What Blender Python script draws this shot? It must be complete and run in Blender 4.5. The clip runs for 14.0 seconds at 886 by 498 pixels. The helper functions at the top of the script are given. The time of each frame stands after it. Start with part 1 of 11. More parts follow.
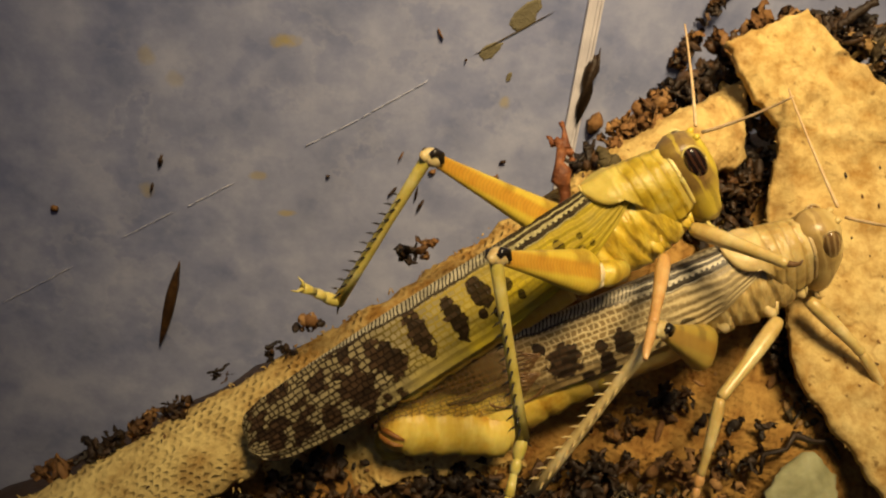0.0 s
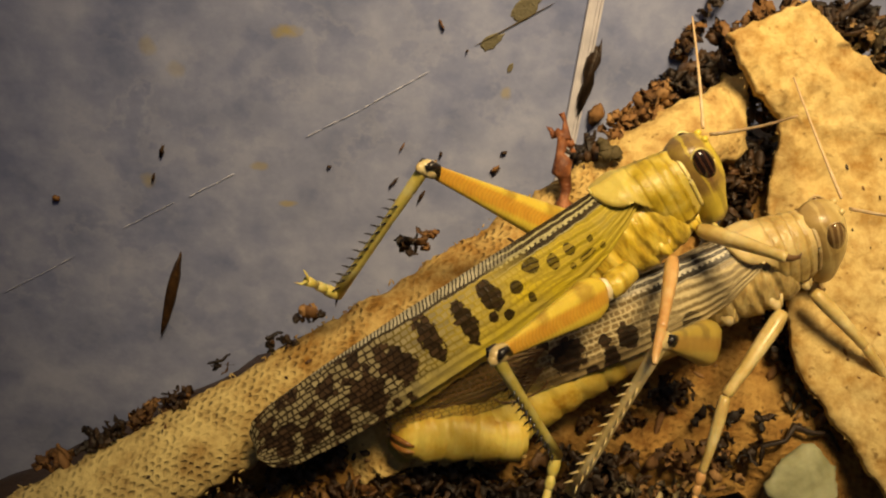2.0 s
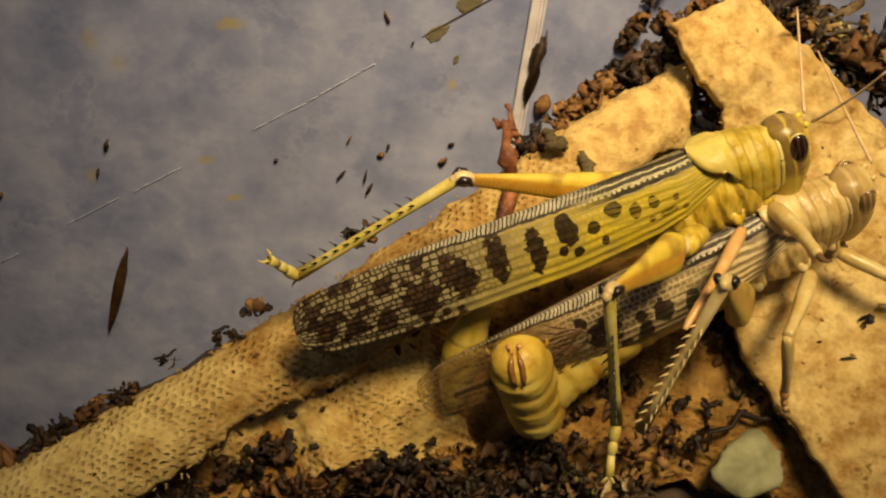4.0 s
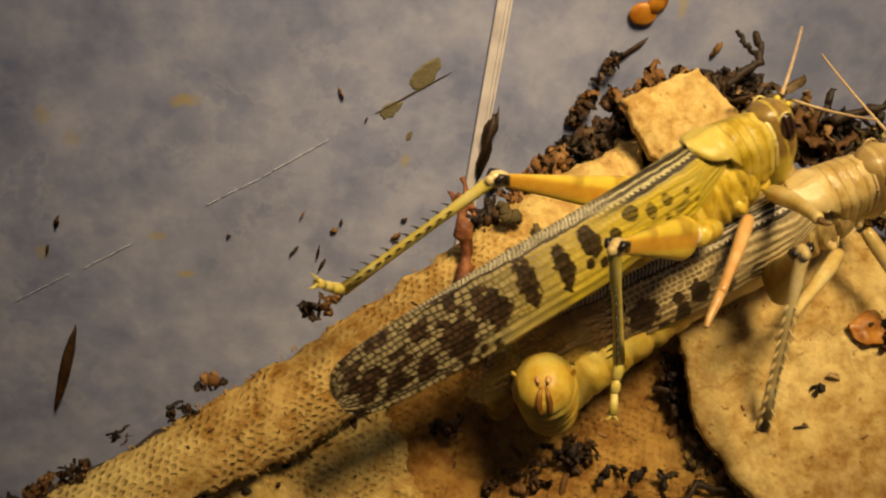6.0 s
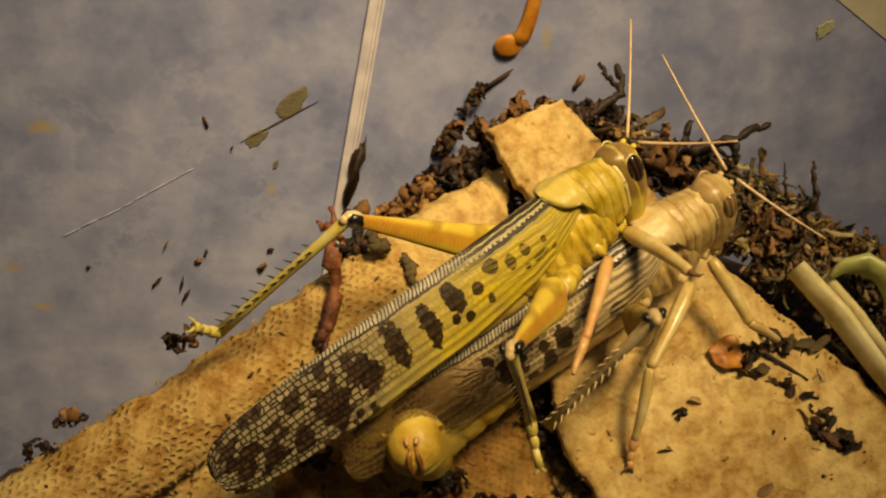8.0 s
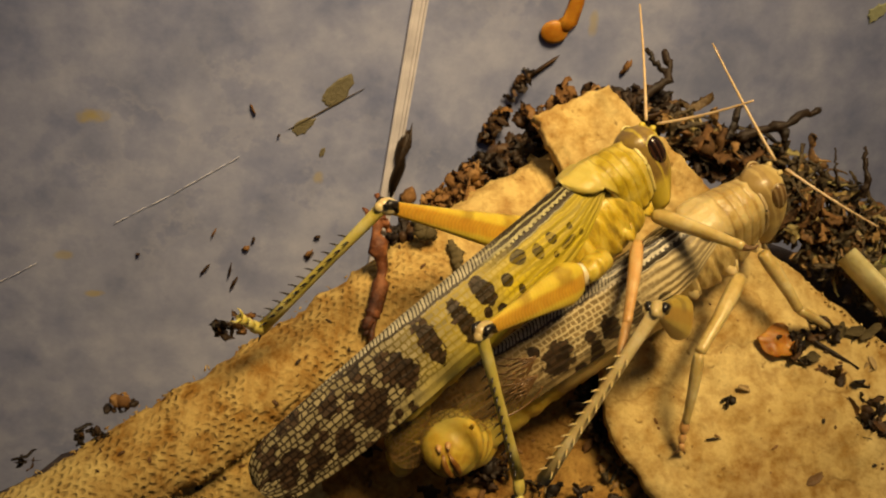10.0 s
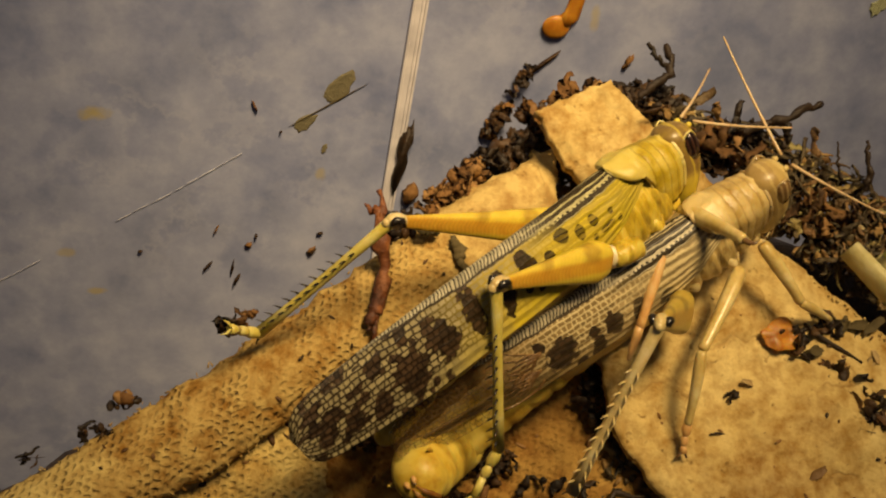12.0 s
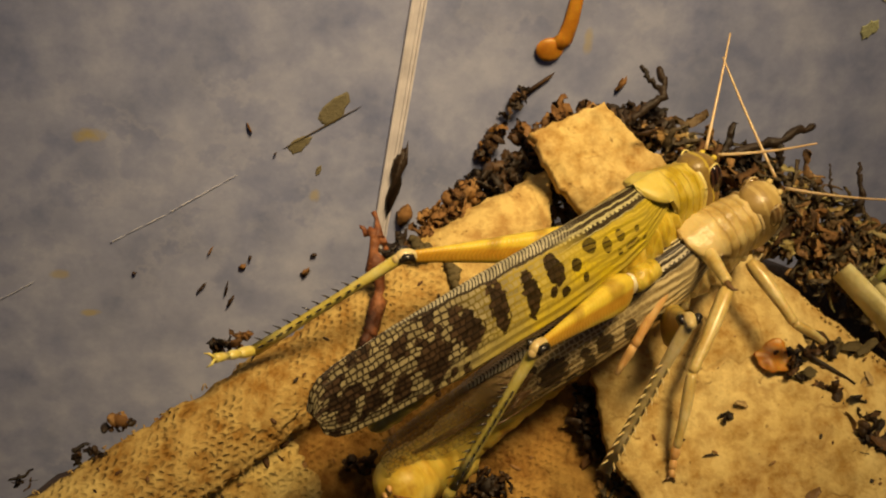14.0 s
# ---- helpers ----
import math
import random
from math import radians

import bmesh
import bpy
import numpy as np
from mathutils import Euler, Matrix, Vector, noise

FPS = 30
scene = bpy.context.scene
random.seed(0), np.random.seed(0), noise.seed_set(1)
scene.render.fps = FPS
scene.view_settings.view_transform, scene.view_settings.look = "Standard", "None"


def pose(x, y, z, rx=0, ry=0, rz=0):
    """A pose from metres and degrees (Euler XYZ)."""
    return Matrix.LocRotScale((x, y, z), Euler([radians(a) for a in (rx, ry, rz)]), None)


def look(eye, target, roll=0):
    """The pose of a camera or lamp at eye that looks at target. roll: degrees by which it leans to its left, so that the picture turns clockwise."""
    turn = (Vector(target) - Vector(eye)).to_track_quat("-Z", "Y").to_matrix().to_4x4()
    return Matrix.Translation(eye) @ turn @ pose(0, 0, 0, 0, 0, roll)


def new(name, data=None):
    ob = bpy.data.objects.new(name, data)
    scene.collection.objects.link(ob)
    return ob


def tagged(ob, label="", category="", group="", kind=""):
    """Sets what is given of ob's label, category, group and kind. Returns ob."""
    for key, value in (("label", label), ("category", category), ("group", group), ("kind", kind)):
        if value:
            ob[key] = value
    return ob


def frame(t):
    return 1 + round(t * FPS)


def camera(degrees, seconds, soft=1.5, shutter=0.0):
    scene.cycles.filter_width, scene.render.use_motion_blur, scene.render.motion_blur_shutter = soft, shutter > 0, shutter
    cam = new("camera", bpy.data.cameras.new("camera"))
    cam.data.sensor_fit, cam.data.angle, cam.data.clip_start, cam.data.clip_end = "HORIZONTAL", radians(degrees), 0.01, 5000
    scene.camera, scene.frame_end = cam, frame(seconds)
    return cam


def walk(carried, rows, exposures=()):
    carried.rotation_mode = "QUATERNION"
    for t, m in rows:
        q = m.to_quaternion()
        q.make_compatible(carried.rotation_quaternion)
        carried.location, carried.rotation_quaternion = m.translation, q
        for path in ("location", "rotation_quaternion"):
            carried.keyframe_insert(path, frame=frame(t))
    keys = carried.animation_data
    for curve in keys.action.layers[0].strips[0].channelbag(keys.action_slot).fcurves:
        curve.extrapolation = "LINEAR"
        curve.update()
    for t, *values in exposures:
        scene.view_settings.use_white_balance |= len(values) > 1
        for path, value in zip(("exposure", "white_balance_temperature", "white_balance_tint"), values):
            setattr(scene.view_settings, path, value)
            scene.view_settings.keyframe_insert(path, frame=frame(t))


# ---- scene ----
SECONDS = 14.0
cam = camera(40, SECONDS, soft=2.1, shutter=0.5)
walk(cam, [
    (0, pose(0.00000, -0.11468, 0.17530, 55.0, -0.0, 0.0)),
    (0.5, pose(0.00018, -0.11468, 0.17565, 54.0, -0.1, 0.0)),
    (1, pose(0.00020, -0.11467, 0.17574, 53.8, -0.1, 0.0)),
    (1.5, pose(0.00029, -0.11466, 0.17564, 54.0, -0.1, 0.1)),
    (2, pose(0.00035, -0.11462, 0.17551, 54.5, 0.0, 0.2)),
    (2.5, pose(0.00044, -0.11448, 0.17555, 54.9, 0.0, 0.2)),
    (3, pose(0.00058, -0.11429, 0.17545, 54.8, -0.0, 0.0)),
    (3.5, pose(0.00114, -0.11453, 0.17554, 54.3, -0.1, -0.4)),
    (3.7, pose(0.00136, -0.11465, 0.17548, 54.1, -0.3, -1.0)),
    (5.8, pose(-0.00041, -0.11527, 0.17423, 57.8, -2.3, -4.5)),
    (6, pose(-0.00059, -0.11594, 0.17428, 58.3, -2.0, -4.4)),
    (6.5, pose(-0.00080, -0.11609, 0.17410, 59.6, -2.5, -4.9)),
    (7, pose(-0.00109, -0.11568, 0.17396, 60.2, -4.8, -9.3)),
    (7.5, pose(-0.00113, -0.11574, 0.17407, 60.3, -5.3, -10.6)),
    (8, pose(-0.00115, -0.11564, 0.17387, 60.1, -5.0, -10.1)),
    (8.2, pose(-0.00100, -0.11546, 0.17384, 60.0, -4.7, -9.7)),
    (10.5, pose(-0.00124, -0.11561, 0.17382, 59.3, -3.8, -8.2)),
    (11, pose(-0.00116, -0.11571, 0.17384, 59.5, -3.6, -8.3)),
    (11.5, pose(-0.00118, -0.11565, 0.17386, 59.4, -3.7, -8.2)),
    (12, pose(-0.00121, -0.11556, 0.17370, 59.2, -3.6, -8.3)),
    (12.5, pose(-0.00137, -0.11555, 0.17377, 59.0, -3.7, -8.5)),
    (13, pose(-0.00145, -0.11559, 0.17385, 59.4, -3.8, -8.6)),
    (13.5, pose(-0.00161, -0.11566, 0.17387, 60.0, -3.8, -8.7)),
    (14, pose(-0.00173, -0.11565, 0.17390, 60.2, -3.8, -8.7)),
], exposures=[(0, 0.0, 6400, 10), (3.7, 0.0, 6400, 10), (5.8, -0.1, 6650, 10), (7, -0.24, 6850, 10), (10, -0.28, 6900, 10), (14, -0.28, 6900, 10)])

# the litter heap slopes at 40 degrees; its own axes: x along the wall, y up the slope, z out of it
HEAP = pose(0, 0, 0.095, 40)
WALL_Y = 0.0353

# ---- light: one warm lamp over the open tub, dim room light ----
world = bpy.data.worlds.new("room")
scene.world = world
world.use_nodes = True
world.node_tree.nodes["Background"].inputs[0].default_value = (0.70, 0.72, 0.80, 1)
world.node_tree.nodes["Background"].inputs[1].default_value = 0.16


def lamp(name, radius, watts, colour, cone, eye, target):
    """A shaded bulb that throws a soft-edged pool of light."""
    d = bpy.data.lights.new(name, "SPOT")
    d.energy, d.color, d.shadow_soft_size = watts, colour, radius
    d.spot_size, d.spot_blend = radians(cone), 1.0
    ob = new(name, d)
    ob.matrix_world = look(eye, target)
    return ob


lamp("reading_lamp_light", 0.055, 12.9, (1.0, 0.74, 0.40), 29, (0.08, -0.15, 0.41), (0.025, 0.03, 0.105))


# ---- materials ----
class Nodes:
    """A small builder for node materials."""

    def __init__(self, name, rough=0.6, spec=0.4):
        self.mat = bpy.data.materials.new(name)
        self.mat.use_nodes = True
        self.tree = self.mat.node_tree
        self.bsdf = self.tree.nodes["Principled BSDF"]
        self.bsdf.inputs["Roughness"].default_value = rough
        self.bsdf.inputs["Specular IOR Level"].default_value = spec
        self.coord = self.add("ShaderNodeTexCoord")

    def add(self, kind, **values):
        n = self.tree.nodes.new(kind)
        for k, v in values.items():
            n.inputs[k.replace("_", " ")].default_value = v
        return n

    def link(self, a, b):
        self.tree.links.new(a, b)

    def mapped(self, scale=(1, 1, 1), turn=(0, 0, 0), source="Object"):
        m = self.add("ShaderNodeMapping")
        m.inputs["Scale"].default_value = scale
        m.inputs["Rotation"].default_value = turn
        self.link(self.coord.outputs[source], m.inputs[0])
        return m.outputs[0]

    def noise(self, scale, detail=4, rough=0.55, where=None):
        n = self.add("ShaderNodeTexNoise", Scale=scale, Detail=detail, Roughness=rough)
        self.link(where or self.coord.outputs["Object"], n.inputs["Vector"])
        return n.outputs["Fac"]

    def voronoi(self, scale, where=None, feature="F1"):
        n = self.add("ShaderNodeTexVoronoi", Scale=scale)
        n.feature = feature
        self.link(where or self.coord.outputs["Object"], n.inputs["Vector"])
        return n.outputs["Distance"]

    def ramp(self, fac, stops):
        r = self.add("ShaderNodeValToRGB")
        while len(r.color_ramp.elements) < len(stops):
            r.color_ramp.elements.new(0.5)
        for e, (at, c) in zip(r.color_ramp.elements, stops):
            e.position, e.color = at, (*c, 1) if len(c) == 3 else c
        self.link(fac, r.inputs[0])
        return r.outputs[0]

    def math(self, op, a, b=None, clamp=False):
        n = self.add("ShaderNodeMath")
        n.operation, n.use_clamp = op, clamp
        for i, v in enumerate((a, b)):
            if v is None:
                continue
            if isinstance(v, (int, float)):
                n.inputs[i].default_value = v
            else:
                self.link(v, n.inputs[i])
        return n.outputs[0]

    def mix(self, fac, a, b, mode="MIX"):
        n = self.add("ShaderNodeMix")
        n.data_type, n.blend_type = "RGBA", mode
        for i, v in ((0, fac), (6, a), (7, b)):
            if isinstance(v, (int, float)):
                n.inputs[i].default_value = v
            elif isinstance(v, tuple):
                n.inputs[i].default_value = (*v, 1)
            else:
                self.link(v, n.inputs[i])
        return n.outputs[2]

    def attribute(self, name):
        a = self.add("ShaderNodeAttribute")
        a.attribute_name = name
        return a.outputs["Fac"]

    def colour(self, c):
        self.link(c, self.bsdf.inputs["Base Color"])
        return self

    def bump(self, height, strength=0.4, distance=0.0003):
        b = self.add("ShaderNodeBump", Strength=strength, Distance=distance)
        self.link(height, b.inputs["Height"])
        self.link(b.outputs[0], self.bsdf.inputs["Normal"])
        return self

    def rough(self, v):
        self.link(v, self.bsdf.inputs["Roughness"])
        return self


def cuticle(name, dark, mid, light, rough=0.38, scale=500, soft=0.15, coat=0.3):
    """Insect skin: mottled, slightly glossy and waxy."""
    n = Nodes(name, rough, 0.45)
    fine = n.noise(scale * 5, 3)
    broad = n.noise(scale, 4)
    c = n.ramp(broad, [(0.30, dark), (0.5, mid), (0.70, light)])
    c = n.mix(0.18, c, n.ramp(fine, [(0.3, dark), (0.7, light)]))
    n.colour(c)
    n.bsdf.inputs["Subsurface Weight"].default_value = soft
    n.bsdf.inputs["Subsurface Radius"].default_value = (0.0008, 0.0005, 0.0002)
    n.bsdf.inputs["Coat Weight"].default_value = coat
    n.bsdf.inputs["Coat Roughness"].default_value = 0.22
    n.bump(n.math("ADD", fine, n.math("MULTIPLY", n.noise(scale * 2.2, 3), 0.8)), 0.4, 0.00015)
    return n.mat


def carton_material(name, dark, mid, light, pits=0.5, smooth_past=None):
    """Moulded grey-brown pulp: fibre grain, wire-mesh pits, stains."""
    n = Nodes(name, 0.9, 0.15)
    stains = n.noise(55, 5, 0.6)
    grain = n.noise(1500, 4, 0.7)
    fine = n.noise(420, 4, 0.65)
    # rows of short dents left by the forming screen
    turned = n.mapped((1, 1, 1), (0, 0, -0.53))
    where = n.add("ShaderNodeSeparateXYZ")
    n.link(turned, where.inputs[0])
    wob = n.math("SUBTRACT", n.noise(330, 2), 0.5)
    across = n.math("ADD", n.math("MULTIPLY", where.outputs[1], 1300), n.math("MULTIPLY", wob, 2.1))
    row = n.math("FLOOR", across)
    skew = n.math("MULTIPLY", n.math("MODULO", row, 2.0), 0.5)
    lengthwise = n.math("ADD", n.math("ADD", n.math("MULTIPLY", where.outputs[0], 920), skew), n.math("MULTIPLY", n.math("SUBTRACT", n.noise(450, 3), 0.5), 1.8))
    du = n.math("MULTIPLY", n.math("SUBTRACT", n.math("FRACT", lengthwise), 0.5), 2.9)
    dv = n.math("MULTIPLY", n.math("SUBTRACT", n.math("FRACT", across), 0.5), 2.3)
    du = n.math("ADD", du, n.math("MULTIPLY", n.math("MULTIPLY", dv, dv), 0.5))
    near = n.math("ADD", n.math("MULTIPLY", du, du), n.math("MULTIPLY", dv, dv))
    pit = n.ramp(near, [(0.0, (1, 1, 1)), (0.95, (0, 0, 0))])
    pit = n.math("MULTIPLY", pit, n.ramp(n.noise(260, 3), [(0.38, (0.1, 0.1, 0.1)), (0.62, (0.9, 0.9, 0.9))]))
    if smooth_past:
        sep = n.add("ShaderNodeSeparateXYZ")
        n.link(n.coord.outputs["Object"], sep.inputs[0])
        far = n.math("MULTIPLY", n.math("SUBTRACT", n.math("ADD", sep.outputs[0], n.math("MULTIPLY", n.noise(140, 3), 0.012)), smooth_past), 90, True)
        pit = n.math("MULTIPLY", pit, n.math("SUBTRACT", 1.0, far))
    mottle = n.math("ADD", n.math("MULTIPLY", stains, 0.6), n.math("MULTIPLY", n.noise(150, 5, 0.65), 0.4))
    c = n.ramp(mottle, [(0.36, dark), (0.50, mid), (0.64, light)])
    if smooth_past:
        c = n.mix(n.math("MULTIPLY", far, 0.75), c, (0.50, 0.335, 0.125))
        end = n.math("MULTIPLY", n.math("SUBTRACT", n.math("ADD", n.math("MULTIPLY", n.noise(120, 4), 0.03), -0.029), sep.outputs[0]), 60, True)
        c = n.mix(n.math("MULTIPLY", end, 0.85), c, light)
        middle = n.math("MULTIPLY", n.math("SUBTRACT", 1.0, end), n.math("SUBTRACT", 1.0, far))
        c = n.mix(n.math("MULTIPLY", middle, n.ramp(n.noise(90, 4), [(0.32, (0.35, 0.35, 0.35)), (0.54, (0.95, 0.95, 0.95))])), c, (0.27, 0.125, 0.018))
    c = n.mix(0.46, c, n.ramp(fine, [(0.34, dark), (0.60, light)]))
    # soft creases, tinted dark for the shade in them, and brown flecks
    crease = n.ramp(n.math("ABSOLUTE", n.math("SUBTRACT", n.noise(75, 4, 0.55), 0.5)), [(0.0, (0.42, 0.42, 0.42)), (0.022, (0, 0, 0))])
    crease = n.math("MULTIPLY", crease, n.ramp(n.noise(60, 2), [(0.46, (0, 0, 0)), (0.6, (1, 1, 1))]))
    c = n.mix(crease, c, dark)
    c = n.mix(n.ramp(n.noise(640, 2), [(0.66, (0, 0, 0)), (0.74, (0.7, 0.7, 0.7))]), c, tuple(v * 0.55 for v in dark))
    # dents get a darker tint as well, for the shade inside them
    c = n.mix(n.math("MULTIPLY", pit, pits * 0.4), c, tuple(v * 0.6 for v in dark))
    n.colour(c)
    h = n.math("ADD", n.math("ADD", n.math("MULTIPLY", pit, -0.8 * pits), n.math("MULTIPLY", crease, -0.8)), n.math("ADD", n.math("MULTIPLY", grain, 0.35), n.math("MULTIPLY", fine, 0.8)))
    n.bump(h, 0.85 if pits > 0.2 else 0.5, 0.0007)
    return n.mat


def debris_material(name, stops, rough=0.75):
    n = Nodes(name, rough, 0.35)
    isle = n.add("ShaderNodeNewGeometry").outputs["Random Per Island"]
    c = n.ramp(isle, stops)
    c = n.mix(0.28, c, n.ramp(n.noise(700, 5, 0.7), [(0.35, (0.008, 0.005, 0.003)), (0.8, stops[-1][1])]))
    n.colour(c)
    n.bump(n.noise(1400, 4, 0.7), 0.6, 0.0004)
    return n.mat


def wall_material():
    """Milky scuffed plastic with blue-grey mottling."""
    n = Nodes("milky_plastic", 0.42, 0.35)
    cloud = n.noise(85, 6, 0.62)
    blotch = n.noise(240, 4, 0.62)
    broad = n.noise(13, 2, 0.5)
    c = n.ramp(cloud, [(0.34, (0.166, 0.198, 0.35)), (0.5, (0.26, 0.293, 0.47)), (0.66, (0.38, 0.412, 0.585))])
    c = n.mix(0.25, c, n.ramp(blotch, [(0.36, (0.168, 0.20, 0.355)), (0.68, (0.44, 0.47, 0.61))]))
    c = n.mix(n.math("MULTIPLY", n.ramp(broad, [(0.4, (0, 0, 0)), (0.7, (1, 1, 1))]), 0.35), c, (0.36, 0.375, 0.47))
    # thin curling wisps of whitened plastic
    bent = n.math("ABSOLUTE", n.math("SUBTRACT", n.noise(120, 5, 0.6), 0.5))
    wisp = n.math("MULTIPLY", n.ramp(bent, [(0.0, (1, 1, 1)), (0.045, (0, 0, 0))]), n.ramp(n.noise(48, 3), [(0.47, (0, 0, 0)), (0.70, (0.22, 0.22, 0.22))]))
    c = n.mix(wisp, c, (0.52, 0.53, 0.64))
    # dull yellow dried smears, soft-edged and broken
    sep = n.add("ShaderNodeSeparateXYZ")
    n.link(n.coord.outputs["Object"], sep.inputs[0])
    blur = n.math("MULTIPLY", n.math("SUBTRACT", n.noise(330, 4, 0.65), 0.5), 2.6)
    x, z = (n.math("MULTIPLY", sep.outputs[k], 1000) for k in (0, 2))
    for at_x, at_z, half_x, half_z, strong in ((-21.2, 104.5, 2.6, 1.2, 0.75), (-40.2, 102.3, 1.5, 2.0, 0.4), (-36.8, 98.8, 1.4, 1.6, 0.3), (-42.9, 80.9, 1.3, 1.8, 0.5), (-26.8, 83.3, 1.5, 0.9, 0.5), (-22.9, 76.8, 1.6, 0.6, 0.6), (45.0, 118.0, 0.8, 2.6, 0.5), (8.6, 95.0, 0.9, 1.1, 0.5)):
        dx = n.math("DIVIDE", n.math("SUBTRACT", x, at_x), half_x)
        dz = n.math("DIVIDE", n.math("SUBTRACT", z, at_z), half_z)
        off = n.math("ADD", n.math("ADD", n.math("MULTIPLY", dx, dx), n.math("MULTIPLY", dz, dz)), blur)
        c = n.mix(n.ramp(off, [(0.0, (strong,) * 3), (0.95, (0, 0, 0))]), c, (0.40, 0.32, 0.10))
    n.colour(c)
    n.bump(n.noise(90, 3), 0.12, 0.0006)
    n.rough(n.math("ADD", n.math("MULTIPLY", cloud, 0.25), 0.3))
    return n.mat


WALL = wall_material()
SEAM = Nodes("whitened_plastic_seam", 0.3, 0.5)
SEAM.colour(SEAM.ramp(SEAM.noise(260, 4), [(0.3, (0.48, 0.46, 0.50)), (0.7, (0.70, 0.67, 0.70))]))
SEAM = SEAM.mat
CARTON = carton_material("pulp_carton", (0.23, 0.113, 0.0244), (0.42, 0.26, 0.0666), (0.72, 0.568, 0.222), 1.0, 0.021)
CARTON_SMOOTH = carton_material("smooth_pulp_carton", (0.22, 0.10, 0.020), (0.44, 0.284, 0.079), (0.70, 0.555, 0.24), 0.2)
# tray pulp: brown stain, with the shade below the insects put into its colour
CARTON_DEEP = carton_material("stained_shaded_pulp_carton", (0.125, 0.050, 0.010), (0.27, 0.132, 0.029), (0.46, 0.285, 0.08), 0.5)
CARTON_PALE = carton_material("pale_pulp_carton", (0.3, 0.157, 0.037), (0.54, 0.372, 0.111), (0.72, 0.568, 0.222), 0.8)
LITTER = debris_material("dark_dry_litter", [(0.0, (0.009, 0.005, 0.003)), (0.6, (0.028, 0.013, 0.005)), (0.86, (0.12, 0.05, 0.014)), (1.0, (0.26, 0.13, 0.035))], 0.5)
DARK_LITTER = debris_material("black_litter", [(0.0, (0.008, 0.007, 0.006)), (0.6, (0.022, 0.014, 0.009)), (1.0, (0.10, 0.05, 0.018))], 0.5)
BROWN_LITTER = debris_material("brown_flaky_litter", [(0.0, (0.042, 0.019, 0.007)), (0.5, (0.185, 0.082, 0.022)), (1.0, (0.38, 0.215, 0.078))])
MIXED_LITTER = debris_material("mixed_dry_litter", [(0.0, (0.010, 0.006, 0.004)), (0.52, (0.035, 0.018, 0.007)), (0.70, (0.17, 0.075, 0.02)), (0.84, (0.38, 0.22, 0.07)), (0.93, (0.30, 0.26, 0.09)), (1.0, (0.58, 0.46, 0.24))], 0.55)
LEAF_DRY = debris_material("dry_leaf", [(0.0, (0.045, 0.034, 0.012)), (1.0, (0.12, 0.09, 0.035))])
WILT_SCRAP = debris_material("pale_green_scrap", [(0.0, (0.36, 0.38, 0.20)), (1.0, (0.46, 0.47, 0.28))])
LEAF_THIN = debris_material("thin_olive_leaf", [(0.0, (0.15, 0.13, 0.075)), (1.0, (0.21, 0.185, 0.11))])
CRISP = debris_material("crisp_brown_leaf", [(0.0, (0.05, 0.022, 0.008)), (0.5, (0.14, 0.07, 0.022)), (1.0, (0.30, 0.17, 0.06))], 0.45)
TAN_FLAKE = debris_material("tan_paper_flake", [(0.0, (0.30, 0.18, 0.06)), (1.0, (0.60, 0.44, 0.20))], 0.7)
RUST = Nodes("rust_brown_flake", 0.5, 0.4)
RUST.colour(RUST.ramp(RUST.noise(330, 5, 0.65), [(0.34, (0.035, 0.012, 0.006)), (0.5, (0.14, 0.045, 0.016)), (0.68, (0.36, 0.14, 0.05))]))
RUST.bump(RUST.noise(900, 4, 0.7), 0.8, 0.0005)
RUST = RUST.mat

# ---- mesh helpers, in millimetres along the thing's own axes ----
MM = 0.001


def mesh_of(name, verts, faces, smooth=True):
    me = bpy.data.meshes.new(name)
    me.from_pydata([(v[0] * MM, v[1] * MM, v[2] * MM) for v in verts], [], faces)
    me.validate()
    bm = bmesh.new()
    bm.from_mesh(me)
    bmesh.ops.recalc_face_normals(bm, faces=bm.faces)
    bm.to_mesh(me)
    bm.free()
    if smooth:
        me.polygons.foreach_set("use_smooth", [True] * len(me.polygons))
    me.update()
    return me


def part(name, data, material, parent=None, label="", at=None):
    """Link one mesh (verts, faces) as a part under its parent, or as a thing."""
    me = data if isinstance(data, bpy.types.Mesh) else mesh_of(name, *data)
    if material and not me.materials:
        me.materials.append(material)
    ob = new(name, me)
    if parent:
        ob.parent = parent
    if at is not None:
        ob.matrix_basis = at
    if label:
        ob["label"] = label
    return ob


def joined(*pieces):
    verts, faces = [], []
    for v, f in pieces:
        k = len(verts)
        verts += list(v)
        faces += [tuple(i + k for i in q) for q in f]
    return verts, faces


def loft(rings, caps=True):
    """Skin closed rings of equal length."""
    n = len(rings[0])
    verts = [p for r in rings for p in r]
    faces = []
    for i in range(len(rings) - 1):
        for j in range(n):
            a, b = i * n + j, i * n + (j + 1) % n
            faces.append((a, b, b + n, a + n))
    if caps:
        faces.append(tuple(range(n))[::-1])
        faces.append(tuple(range(n * (len(rings) - 1), n * len(rings))))
    return verts, faces


def ring(x, cy, cz, ry, rz, n=20, power=2.0):
    out = []
    for k in range(n):
        a = 2 * math.pi * k / n
        c, s = math.cos(a), math.sin(a)
        out.append((x, cy + ry * math.copysign(abs(c) ** (2 / power), c), cz + rz * math.copysign(abs(s) ** (2 / power), s)))
    return out


